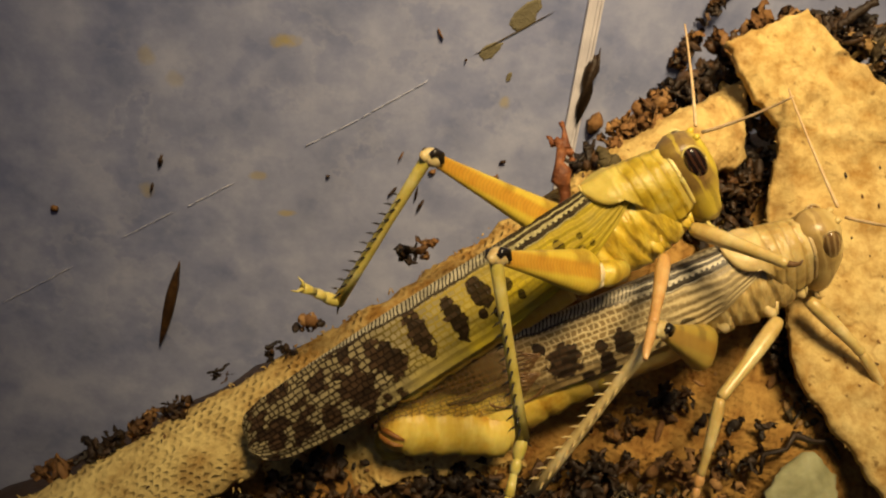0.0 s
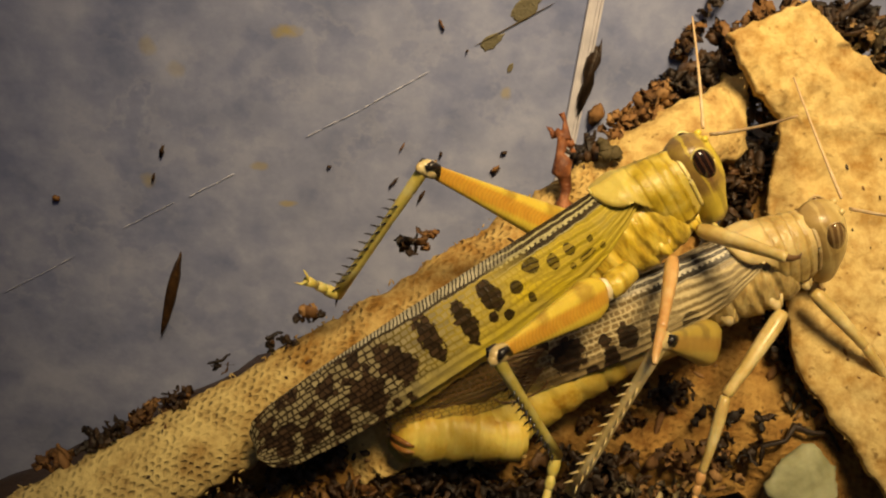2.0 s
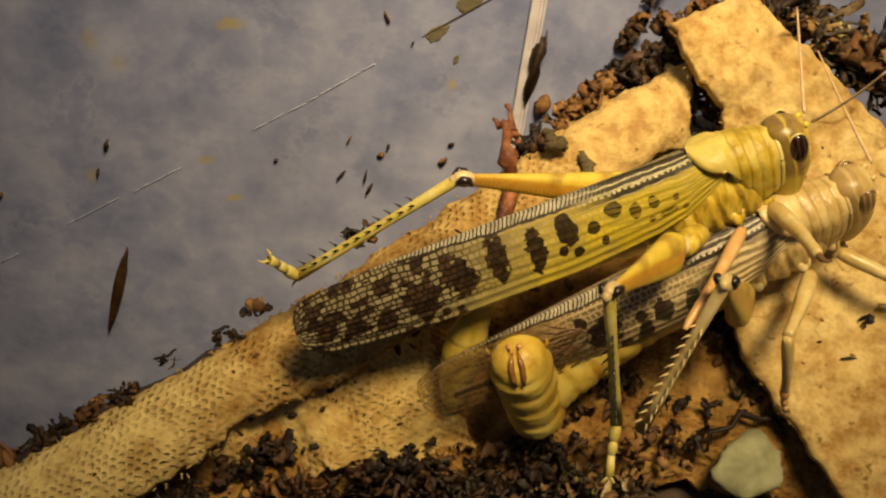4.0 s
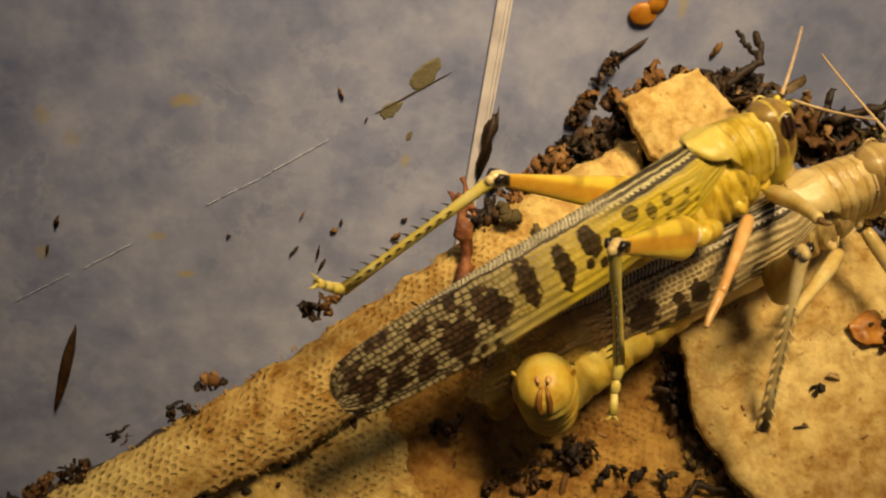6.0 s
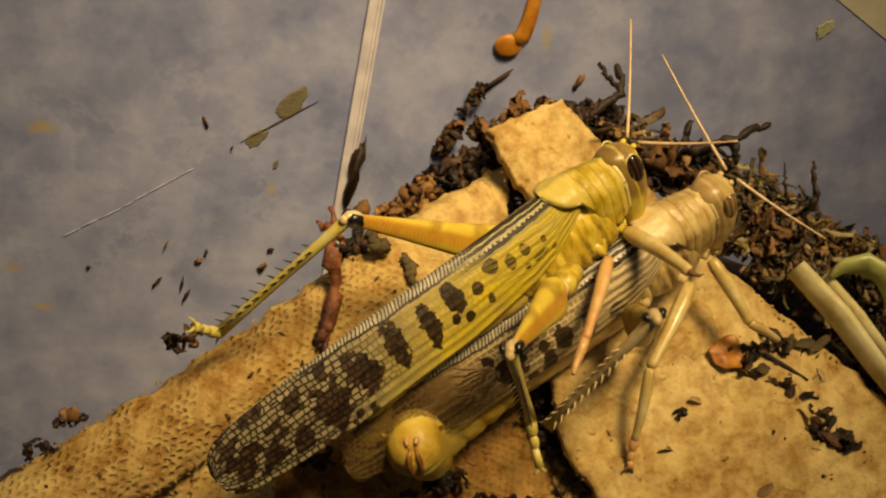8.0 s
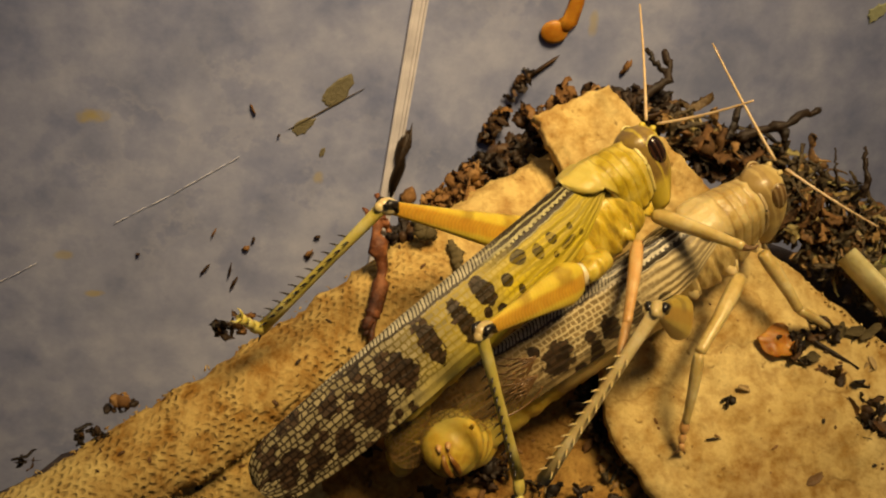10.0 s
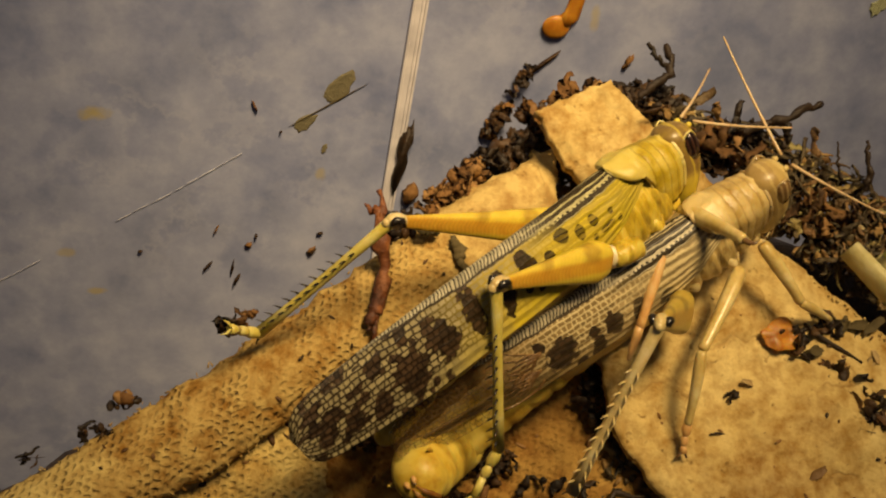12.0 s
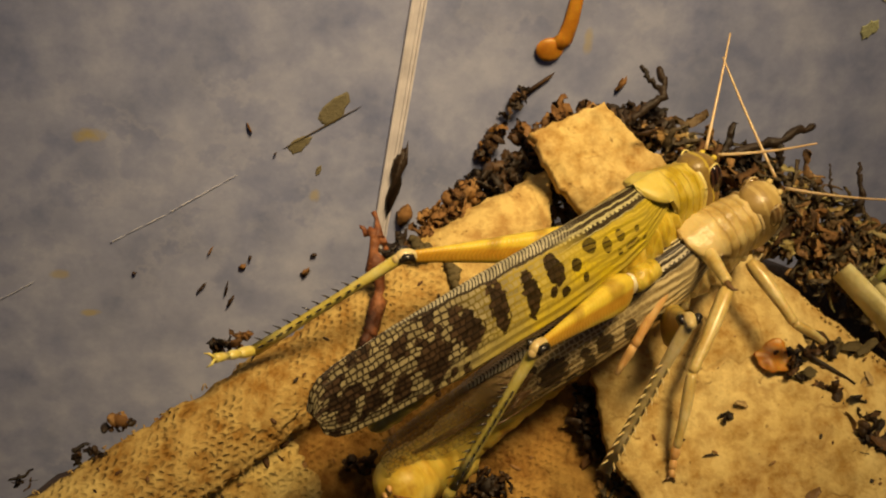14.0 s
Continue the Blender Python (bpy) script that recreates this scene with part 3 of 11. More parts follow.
def wing_material(name, base, tip, pale_vein, vein, ladder, streak, thick, clear=0.0, yellow=(0.26, 0.60)):
    """Parchment forewing: rows of vein-bound cells, dark pigment where the mesh carries it, a laddered back edge, streaks at the root."""
    n = Nodes(name, 0.42, 0.13)
    m = n.math
    sep = n.add("ShaderNodeSeparateXYZ")
    n.link(n.coord.outputs["Object"], sep.inputs[0])
    raw = m("MULTIPLY", sep.outputs[0], -1000)
    wob = m("SUBTRACT", n.noise(520, 3), 0.5)
    back = m("ADD", m("ADD", raw, m("MULTIPLY", wob, 0.9)), m("MULTIPLY", m("SUBTRACT", n.noise(1500, 2), 0.5), 0.55))
    across = m("ADD", n.attribute("across"), m("MULTIPLY", m("SUBTRACT", n.noise(620, 3), 0.5), 0.075))
    # rows between the long veins, each cut by its own cross veins
    r = m("MULTIPLY", across, float(WING_ROWS))
    row = m("FLOOR", r)
    wide = m("ADD", m("MULTIPLY", m("FRACT", m("MULTIPLY", row, 0.37)), 0.35), 0.62)
    q = m("ADD", m("DIVIDE", back, wide), m("FRACT", m("MULTIPLY", row, 0.618)))
    fr, fq = m("FRACT", r), m("FRACT", q)
    dv = m("MULTIPLY", m("MINIMUM", fr, m("SUBTRACT", 1.0, fr)), 0.62)
    dq = m("MULTIPLY", m("MINIMUM", fq, m("SUBTRACT", 1.0, fq)), wide)
    gap = m("MINIMUM", dv, dq)
    share = m("DIVIDE", raw, 46)
    bold = m("MULTIPLY", m("SUBTRACT", share, 0.45, True), 0.04)
    net = n.ramp(m("SUBTRACT", gap, bold), [(thick, (1, 1, 1)), (thick + 0.07, (0, 0, 0))])
    ident = n.add("ShaderNodeCombineXYZ")
    n.link(row, ident.inputs[0])
    n.link(m("FLOOR", q), ident.inputs[1])
    toss = n.add("ShaderNodeTexWhiteNoise")
    n.link(ident.outputs[0], toss.inputs["Vector"])
    toss = toss.outputs["Value"]
    far = n.ramp(m("ADD", share, m("MULTIPLY", m("SUBTRACT", 0.55, across), 0.30)), [(yellow[0], (0, 0, 0)), (yellow[1], (1, 1, 1))])
    near = m("SUBTRACT", 1.0, far)
    c = n.mix(far, base, tip)
    c = n.mix(n.ramp(n.noise(300, 4), [(0.38, (0.45, 0.45, 0.45)), (0.62, (0, 0, 0))]), c, tuple(v * 0.5 for v in tip))
    c = n.mix(m("MULTIPLY", m("MULTIPLY", toss, far), 0.55), c, tuple(v * 0.42 for v in tip))
    line = n.mix(n.ramp(share, [(0.42, (0, 0, 0)), (0.62, (1, 1, 1))]), pale_vein, vein)
    low = n.ramp(across, [(0.74, (1, 1, 1)), (0.84, (0.12, 0.12, 0.12))])
    low = m("MAXIMUM", low, n.ramp(share, [(0.55, (0, 0, 0)), (0.75, (1, 1, 1))]))
    c = n.mix(m("MULTIPLY", m("MULTIPLY", net, low), n.ramp(share, [(0.05, (0.15, 0.15, 0.15)), (0.3, (0.8, 0.8, 0.8)), (0.65, (0.95, 0.95, 0.95))])), c, line)
    ink = n.mix(m("MULTIPLY", net, 0.75), n.mix(m("MULTIPLY", toss, m("ADD", m("MULTIPLY", far, 0.8), 0.2)), (0.014, 0.007, 0.004), (0.072, 0.041, 0.021)), (0.006, 0.004, 0.003))
    stain = m("ADD", n.attribute("pigment"), m("MULTIPLY", m("SUBTRACT", toss, 0.5), n.ramp(share, [(0.24, (0, 0, 0)), (0.45, (0.7, 0.7, 0.7))])))
    stain = m("ADD", stain, m("MULTIPLY", m("SUBTRACT", n.noise(1100, 3), 0.5), 0.5))
    c = n.mix(n.ramp(m("ADD", m("MULTIPLY", stain, 2.5), 0.5), [(0.3, (0, 0, 0)), (0.7, (0.97, 0.97, 0.97))]), c, ink)
    # fine rungs along the back edge, bounded by a dark vein
    reach = n.ramp(share, [(0.0, (0.125, 0.125, 0.125)), (0.50, (0.105, 0.105, 0.105)), (0.80, (0.0, 0.0, 0.0))])
    slant = m("ADD", m("ADD", raw, m("MULTIPLY", across, -5.0)), m("MULTIPLY", wob, 0.5))
    rung = m("LESS_THAN", m("FRACT", m("MULTIPLY", slant, 2.15)), 0.36)
    stripe = n.mix(rung, n.mix(n.ramp(n.noise(700, 3), [(0.35, (0.7, 0.7, 0.7)), (0.6, (0, 0, 0))]), ladder, tuple(v * 0.45 for v in ladder)), (0.022, 0.015, 0.010))
    c = n.mix(m("LESS_THAN", across, reach), c, stripe)
    edge = m("LESS_THAN", m("ABSOLUTE", m("SUBTRACT", across, reach)), 0.014)
    c = n.mix(m("MULTIPLY", edge, n.ramp(share, [(0.7, (0.9, 0.9, 0.9)), (0.84, (0, 0, 0))])), c, (0.03, 0.02, 0.012))
    # long light and dark streaks near the root, with a dotted margin
    lean = m("ADD", across, m("MULTIPLY", m("SUBTRACT", n.noise(150, 2), 0.5), 0.05))
    dark, pale = (0.024, 0.017, 0.009), streak
    bands = n.add("ShaderNodeValToRGB")
    bands.color_ramp.interpolation = "CONSTANT"
    stops = [(0.0, dark), (0.025, pale), (0.045, dark), (0.09, pale), (0.145, dark), (0.205, tuple(v * 0.7 for v in pale)), (0.222, tuple(v * 0.5 for v in base))]
    while len(bands.color_ramp.elements) < len(stops):
        bands.color_ramp.elements.new(0.5)
    for e, (at, col) in zip(bands.color_ramp.elements, stops):
        e.position, e.color = at, (*col, 1)
    n.link(lean, bands.inputs[0])
    dotted = m("MULTIPLY", m("LESS_THAN", m("FRACT", m("MULTIPLY", back, 1.5)), 0.45), m("LESS_THAN", m("ABSOLUTE", m("SUBTRACT", lean, 0.137)), 0.012))
    streaks = n.mix(dotted, bands.outputs[0], dark)
    streaks = n.mix(n.ramp(n.noise(800, 4), [(0.4, (0.45, 0.45, 0.45)), (0.62, (0, 0, 0))]), streaks, (0.07, 0.05, 0.02))
    root = n.ramp(m("ADD", share, m("MULTIPLY", wob, 0.08)), [(0.20, (1, 1, 1)), (0.32, (0, 0, 0))])
    c = n.mix(m("MULTIPLY", root, m("LESS_THAN", lean, 0.235)), c, streaks)
    # folds that fan from the root below the streaks
    fan = m("SINE", m("ADD", m("ADD", m("MULTIPLY", across, 46.0), m("MULTIPLY", raw, 0.8)), m("MULTIPLY", n.noise(160, 3), 7.0)))
    fold = m("MULTIPLY", m("MULTIPLY", m("GREATER_THAN", fan, 0.45), m("GREATER_THAN", lean, 0.24)), n.ramp(share, [(0.10, (0.75, 0.75, 0.75)), (0.30, (0, 0, 0))]))
    c = n.mix(fold, c, pale_vein)
    crease = m("MULTIPLY", m("MULTIPLY", m("LESS_THAN", fan, -0.35), m("GREATER_THAN", lean, 0.24)), n.ramp(share, [(0.12, (0.6, 0.6, 0.6)), (0.34, (0, 0, 0))]))
    c = n.mix(crease, c, tuple(v * 0.32 for v in base))
    n.colour(c)
    n.bump(m("ADD", m("MULTIPLY", net, 0.7), m("MULTIPLY", fan, 0.25)), 0.35, 0.0001)
    if clear:
        thin = n.ramp(m("ADD", share, m("MULTIPLY", m("SUBTRACT", across, 0.4), 0.14)), [(0.54, (1, 1, 1)), (0.66, (1 - clear, 1 - clear, 1 - clear))])
        n.rough(m("ADD", m("MULTIPLY", thin, 0.5), -0.06))
        n.bsdf.inputs["Specular IOR Level"].default_value = 0.45
        n.link(m("MAXIMUM", thin, m("MULTIPLY", net, 0.40)), n.bsdf.inputs["Alpha"])
    return n.mat


EYE = eye_material("dark_striped_eye", (0.012, 0.006, 0.004), (0.045, 0.02, 0.012))
EYE_PALE = eye_material("brown_striped_eye", (0.14, 0.08, 0.03), (0.28, 0.19, 0.08))
SHIELD_M = shield_material("yellow_shield", (0.17, 0.105, 0.008), (0.43, 0.31, 0.018), (0.62, 0.51, 0.13), 0.95, 0.42)
SHIELD_F = shield_material("tan_shield", (0.22, 0.125, 0.030), (0.46, 0.325, 0.105), (0.66, 0.53, 0.245), 0.98, 0.34)
CHEST_M = chest_material("yellow_wrinkled_skin", (0.20, 0.11, 0.006), (0.52, 0.36, 0.02), (0.70, 0.57, 0.12))
CHEST_F = chest_material("tan_wrinkled_skin", (0.19, 0.105, 0.028), (0.46, 0.325, 0.11), (0.66, 0.53, 0.24))
TROCHANTER = cuticle("whitish_joint_skin", (0.42, 0.32, 0.14), (0.66, 0.57, 0.34), (0.78, 0.72, 0.52), 0.3)
WING_M = wing_material("yellow_spotted_wing", (0.57, 0.44, 0.022), (0.37, 0.31, 0.16), (0.36, 0.27, 0.03), (0.022, 0.012, 0.006), (0.46, 0.42, 0.29), (0.52, 0.48, 0.24), 0.05)
WING_F = wing_material("tan_spotted_wing", (0.46, 0.355, 0.17), (0.31, 0.215, 0.085), (0.68, 0.57, 0.31), (0.22, 0.125, 0.045), (0.54, 0.48, 0.32), (0.66, 0.60, 0.42), 0.055, 0.90, (0.10, 0.40))

TOP_Z = [(4, -0.6), (0, -0.1), (-26, 0.0), (-38, -0.4), (-44, -0.8), (-46.2, -1.4), (-47.4, -2.5), (-48, -4.5)]
LOW_Z = [(4, -2.6), (1, -4.2), (-6, -6.8), (-16, -8.2), (-32, -9.1), (-40, -8.8), (-44.5, -8.4), (-46.4, -7.8), (-47.5, -6.7), (-48, -4.8)]


def interp(table, x):
    pts = sorted(table)
    for (a, p), (b, q) in zip(pts, pts[1:]):
        if x <= b:
            k = max(0, (x - a) / (b - a))
            return p + (q - p) * k
    return pts[-1][1]


def forewing(side, spots, s=1.0, reach=1.0, deep=1.0, dusky=True):
    """One folded forewing, roof-shaped, with its dark spots given as x, share across, half-lengths."""
    nx, nv = 230, 54
    verts, acr = [], []
    for i in range(nx + 1):
        x = 4 - 52 * (i / nx)
        top, low = interp(TOP_Z, x), interp(LOW_Z, x) * (1 + (deep - 1) * min(1, max(0, -x / 8)))
        w = 3.7 * min(1, 0.55 + (4 - x) / 14) * (1 - 0.5 * max(0, min(1, (-x - 14) / 34)))
        for j in range(nv + 1):
            v = j / nv
            y = 0.12 + w * (1 - (1 - v) ** 2.4)
            z = top - (top - low) * v ** 1.08
            vein = 0.05 * math.sin(v * 46) * (0.4 + v)
            verts.append((x * s * (reach if x < 0 else 1), side * (y + vein) * s, z * s))
            acr.append(v)

    def pigment(x, v):
        """How far inside a dark spot a point lies; below zero outside."""
        d = -1.0
        for sx, sv, rx, rv in spots:
            q = ((x - sx) / rx) ** 2 + ((v - sv) / rv) ** 2
            if q < 3:
                d = max(d, 1 - q - 0.5 * noise.noise(Vector((x * 1.1 + sx, v * 12, side))))
        if dusky and x < -29:
            d = max(d, min(1, (-29 - x) / 3) * 4 * (noise.noise(Vector((x * 0.75, v * 8.0, 3.3))) - 0.11))
        return max(-1.0, min(1.0, d))

    pig = [pigment(4 - 52 * (i / nx), j / nv) for i in range(nx + 1) for j in range(nv + 1)]
    w1 = nv + 1
    n = len(verts)
    inner = [(x, y - side * 0.14 * s, z - 0.05) for x, y, z in verts]
    faces = []
    for i in range(nx):
        for j in range(nv):
            q = (i * w1 + j, i * w1 + j + 1, (i + 1) * w1 + j + 1, (i + 1) * w1 + j)
            faces.append(q if side < 0 else q[::-1])
            q2 = tuple(k + n for k in q)
            faces.append(q2[::-1] if side < 0 else q2)
    for i in range(nx):
        for j in (0, nv):
            faces.append((i * w1 + j, (i + 1) * w1 + j, (i + 1) * w1 + j + n, i * w1 + j + n))
    me = mesh_of("forewing", verts + inner, faces)
    for name, values in (("pigment", pig), ("across", acr)):
        a = me.attributes.new(name, "FLOAT", "POINT")
        a.data.foreach_set("value", np.array(values * 2, dtype=np.float32))
    return me


def pronotum(s):
    """The saddle over the thorax: ringed in front, side lobes like straps, a rounded hind disc."""
    rings, n = [], 40
    for i in range(97):
        u = i / 96
        x = 9.3 - 9.9 * u
        half = 2.9 + 0.55 * u + 0.25 * math.sin(math.pi * min(1, u * 1.6))
        crest = -1.1 + 1.35 * min(1, u * 1.5) + 0.25 * max(0, u - 0.8)
        if u < 0.44:
            drop = 8.0 - 1.3 * (abs(u - 0.26) / 0.24) ** 2
        else:
            drop = 2.2 + 5.3 * (1 - min(1, (u - 0.44) / 0.24)) ** 1.5
        if u > 0.64:
            k = (u - 0.64) / 0.361
            half *= math.sqrt(max(0.015, 1 - k ** 2.8))
            drop *= math.sqrt(max(0.02, 1 - k ** 2))
        groove = 0.09 * sum(math.exp(-((u - c) / 0.012) ** 2) for c in (0.14, 0.27, 0.40, 0.52))
        swell = 0.012 * math.cos((u - 0.2) * 2 * math.pi / 0.13) if u < 0.52 else 0
        row = []
        for k in range(n + 1):
            a = -1 + 2 * k / n
            t = abs(a)
            bow = min(drop, 3.1)
            if t < 0.55:
                ph = t / 0.55 * math.pi / 2
                y, z = half * math.sin(ph), crest - bow * (1 - math.cos(ph))
            else:
                q = (t - 0.55) / 0.45
                y, z = half * (1 - 0.16 * q * q), crest - bow - (drop - bow) * q
            g = (groove - swell) * (0.5 + 0.5 * min(1, t * 3))
            keel = 0.22 * math.exp(-((t / 0.05) ** 2))
            lump = 0.10 * noise.noise(Vector((x * 0.9, a * 6, s)))
            row.append((x * s, math.copysign(max(0, y - g * min(1, t * 2) + lump), a) * s, (z - g * (1 - t) + keel + lump) * s))
        rings.append(row)
    verts = [p for r in rings for p in r]
    w = n + 1
    faces = [(i * w + k, i * w + k + 1, (i + 1) * w + k + 1, (i + 1) * w + k) for i in range(96) for k in range(n)]
    m = len(verts)
    cx, cz = 4 * s, -5 * s
    verts += [(cx + (x - cx) * 0.97, y * 0.94, cz + (z - cz) * 0.94) for x, y, z in verts]
    faces += [tuple(k + m for k in f[::-1]) for f in faces]
    for i in range(96):
        for k in (0, n):
            faces.append((i * w + k, (i + 1) * w + k, (i + 1) * w + k + m, i * w + k + m))
    for k in range(n):
        for i in (0, 96):
            faces.append((i * w + k, i * w + k + 1, i * w + k + 1 + m, i * w + k + m))
    return verts, faces


def pronotum_rim(s):
    """The raised pale rims along the shield's front and hind edges."""
    verts, _ = pronotum(s)
    w = 41
    hind = [verts[i * w] for i in range(52, 97)] + [verts[96 * w + k] for k in range(1, 40)] + [verts[i * w + 40] for i in range(96, 51, -1)]
    return joined(tube(hind, 0.15 * s, 6), tube([(verts[k][0] - 0.15, verts[k][1], verts[k][2]) for k in range(w)], 0.27 * s, 8))


def head_mesh(s):
    rings = []
    for i in range(15):
        u = i / 14
        z = -0.5 - 10.6 * u
        fore = 13.0 + 0.55 * math.sin(math.pi * min(1, u * 1.3)) - 2.6 * max(0, u - 0.55) ** 1.2 - 1.7 * (1 - min(1, u / 0.14)) ** 2
        back = 8.0 + 0.5 * u + 1.2 * (1 - min(1, u / 0.12)) ** 2
        half = 3.15 * math.sin(math.pi * (0.16 + 0.66 * u)) ** 0.75
        if i == 0:
            half *= 0.7
        c, r = (fore + back) / 2, (fore - back) / 2
        rings.append([((c + r * math.cos(a)) * s, half * math.sin(a) * s, z * s) for a in (2 * math.pi * k / 22 for k in range(22))])
    return loft(rings[::-1])


def thorax_mesh(s):
    """The chest, with upright folds along its sides."""
    table = ((8.5, -7.0, 2.2, 3.4), (6, -7.6, 3.2, 4.2), (2, -7.7, 3.7, 4.6), (-3, -7.4, 3.6, 4.3), (-7, -6.8, 3.1, 3.8), (-9, -6.4, 2.5, 3.2))
    rings = []
    for i in range(90):
        x = 8.5 - 17.5 * i / 89
        z, ry, rz = (interp([(t[0], t[k]) for t in table], x) for k in (1, 2, 3))
        row = []
        for k in range(32):
            a = 2 * math.pi * k / 32
            c, d = math.cos(a), math.sin(a)
            slant = x + 0.30 * d * rz
            seam = sum(math.exp(-((slant - q) / 0.28) ** 2) for q in (6.6, 4.0, 1.4, -1.6, -4.8))
            plump = 0.10 * math.sin(slant * 1.9) + 0.22 * noise.noise(Vector((slant * 1.3, d * 3, c)))
            r = ry - 0.55 * seam + plump
            row.append(((x + 0.12 * d) * s, r * math.copysign(abs(c) ** 0.8, c) * s, (z + rz * math.copysign(abs(d) ** 0.85, d)) * s))
        rings.append(row)
    return loft(rings)


def abdomen_mesh(length, r0, r1, segments, drop, s):
    rings, n = [], segments * 6
    for i in range(n + 1):
        u = i / n
        k = (u * segments) % 1
        r = (r0 + (r1 - r0) * u) * (0.90 + 0.10 * k ** 0.5)
        if u > 0.9:
            r *= math.sqrt(max(0.05, 1 - ((u - 0.9) / 0.102) ** 2))
        rings.append(ring(-length * u * s, 0, drop * u * u * s, r * s * 0.92, r * s, 18))
    return loft(rings)


def femur_mesh(length, s, start=0.0):
    """Jumping leg's thigh along +x: club-shaped, keeled, narrow before the knee."""
    rings = []
    for i in range(25):
        u = i / 24
        h = 0.66 + 2.15 * (1 - u) ** 1.15
        if u < 0.16:
            h *= 0.35 + 0.65 * (u / 0.16) ** 0.55
        w = h * (0.62 - 0.1 * u)
        row = []
        for k in range(18):
            a = 2 * math.pi * k / 18
            c, d = math.cos(a), math.sin(a)
            keel = 1 + 0.10 * abs(math.sin(2 * a)) ** 5 - 0.05 * abs(c) ** 8
            row.append((start + (length - start) * u, w * keel * c * s, h * keel * d * s))
        rings.append(row)
    return loft(rings)


def knee_mesh(length, s):
    return joined(blob(length - 0.3, 0, 0.05, 1.35 * s, 0.78 * s, 0.95 * s), blob(length + 0.7 * s, 0, -0.2 * s, 0.6 * s, 0.5 * s, 0.6 * s))


def knee_patch_mesh(length, s):
    """The black crescents on both faces of the knee."""
    return joined(*[tube([(length - 1.1, sd * 0.70 * s, -0.25), (length - 0.5, sd * 0.84 * s, 0.45), (length + 0.2, sd * 0.80 * s, 0.45), (length + 0.6, sd * 0.66 * s, -0.1)],
                         [0.22 * s, 0.42 * s, 0.44 * s, 0.28 * s], 8) for sd in (-1, 1)])


def tibia_mesh(length, s):
    pts = [(0, 0, 0), (0.6, 0, 0.25), (length * 0.4, 0, 0.12), (length * 0.75, 0, 0), (length, 0, 0)]
    return tube(pts, [0.6 * s, 0.66 * s, 0.54 * s, 0.58 * s, 0.72 * s], 12)


def spine_mesh(h):
    """One curved spine rising along +z."""
    return tube([(0, 0, 0), (0.22, 0, 0.6 * h), (0.5, 0, h)], [0.16, 0.11, 0.02], 6)


def add_spines(tibia, length, s, material):
    """Two rows of spines along the shank's back and the spurs at its end, each its own piece."""
    me = mesh_of("spine", *spine_mesh(1.15 * s))
    for k in range(11):
        for sd in (-1, 1):
            part("spine", me, material, tibia, at=pose(length * (0.26 + 0.066 * k) * MM, sd * 0.2 * s * MM, 0.26 * s * MM, -28 * sd, 0, 0))
    for sd in (-1, 1):
        part("spur", me, material, tibia, at=pose(length * MM, sd * 0.3 * s * MM, -0.1 * MM, -30 * sd, 75, 0))


def tarsus_mesh(length, s):
    segs = [blob(length + 1.0 * s, 0, 0.15 * s, 1.3 * s, 0.6 * s, 0.66 * s, 12, 8), blob(length + 2.6 * s, 0, 0.5 * s, 0.9 * s, 0.5 * s, 0.55 * s, 12, 8),
            tube([(length + 3.2 * s, 0, 0.6 * s), (length + 5.0 * s, 0, 1.4 * s)], [0.36 * s, 0.5 * s], 8)]
    for sd in (-1, 1):
        segs.append(tube([(length + 5.0 * s, 0, 1.4 * s), (length + 5.6 * s, sd * 0.5 * s, 1.6 * s), (length + 6.0 * s, sd * 0.7 * s, 1.2 * s)], [0.2 * s, 0.14 * s, 0.03 * s], 6))
    return joined(*segs)


def slim_leg(length, r0, r1):
    """A walking-leg segment: swollen after the joint, waisted, with a knob at its end."""
    share = (0, 0.05, 0.14, 0.3, 0.5, 0.7, 0.86, 0.93, 0.98, 1.0)
    girth = (0.66, 0.84, 0.96, 1.0, 0.94, 0.86, 0.79, 0.84, 0.82, 0.5)
    pts = [(length * u, 0, 0.35 * math.sin(math.pi * u)) for u in share]
    return tube(pts, [(r0 + (r1 - r0) * u) * g for u, g in zip(share, girth)], 14, 0.85)


def antenna_mesh(length):
    pts = [(length * u, 0, 0.10 * length * u * u) for u in (k / 16 for k in range(17))]
    return tube(pts, [0.19 - 0.10 * k / 16 + 0.03 * (k % 2) for k in range(17)], 8)


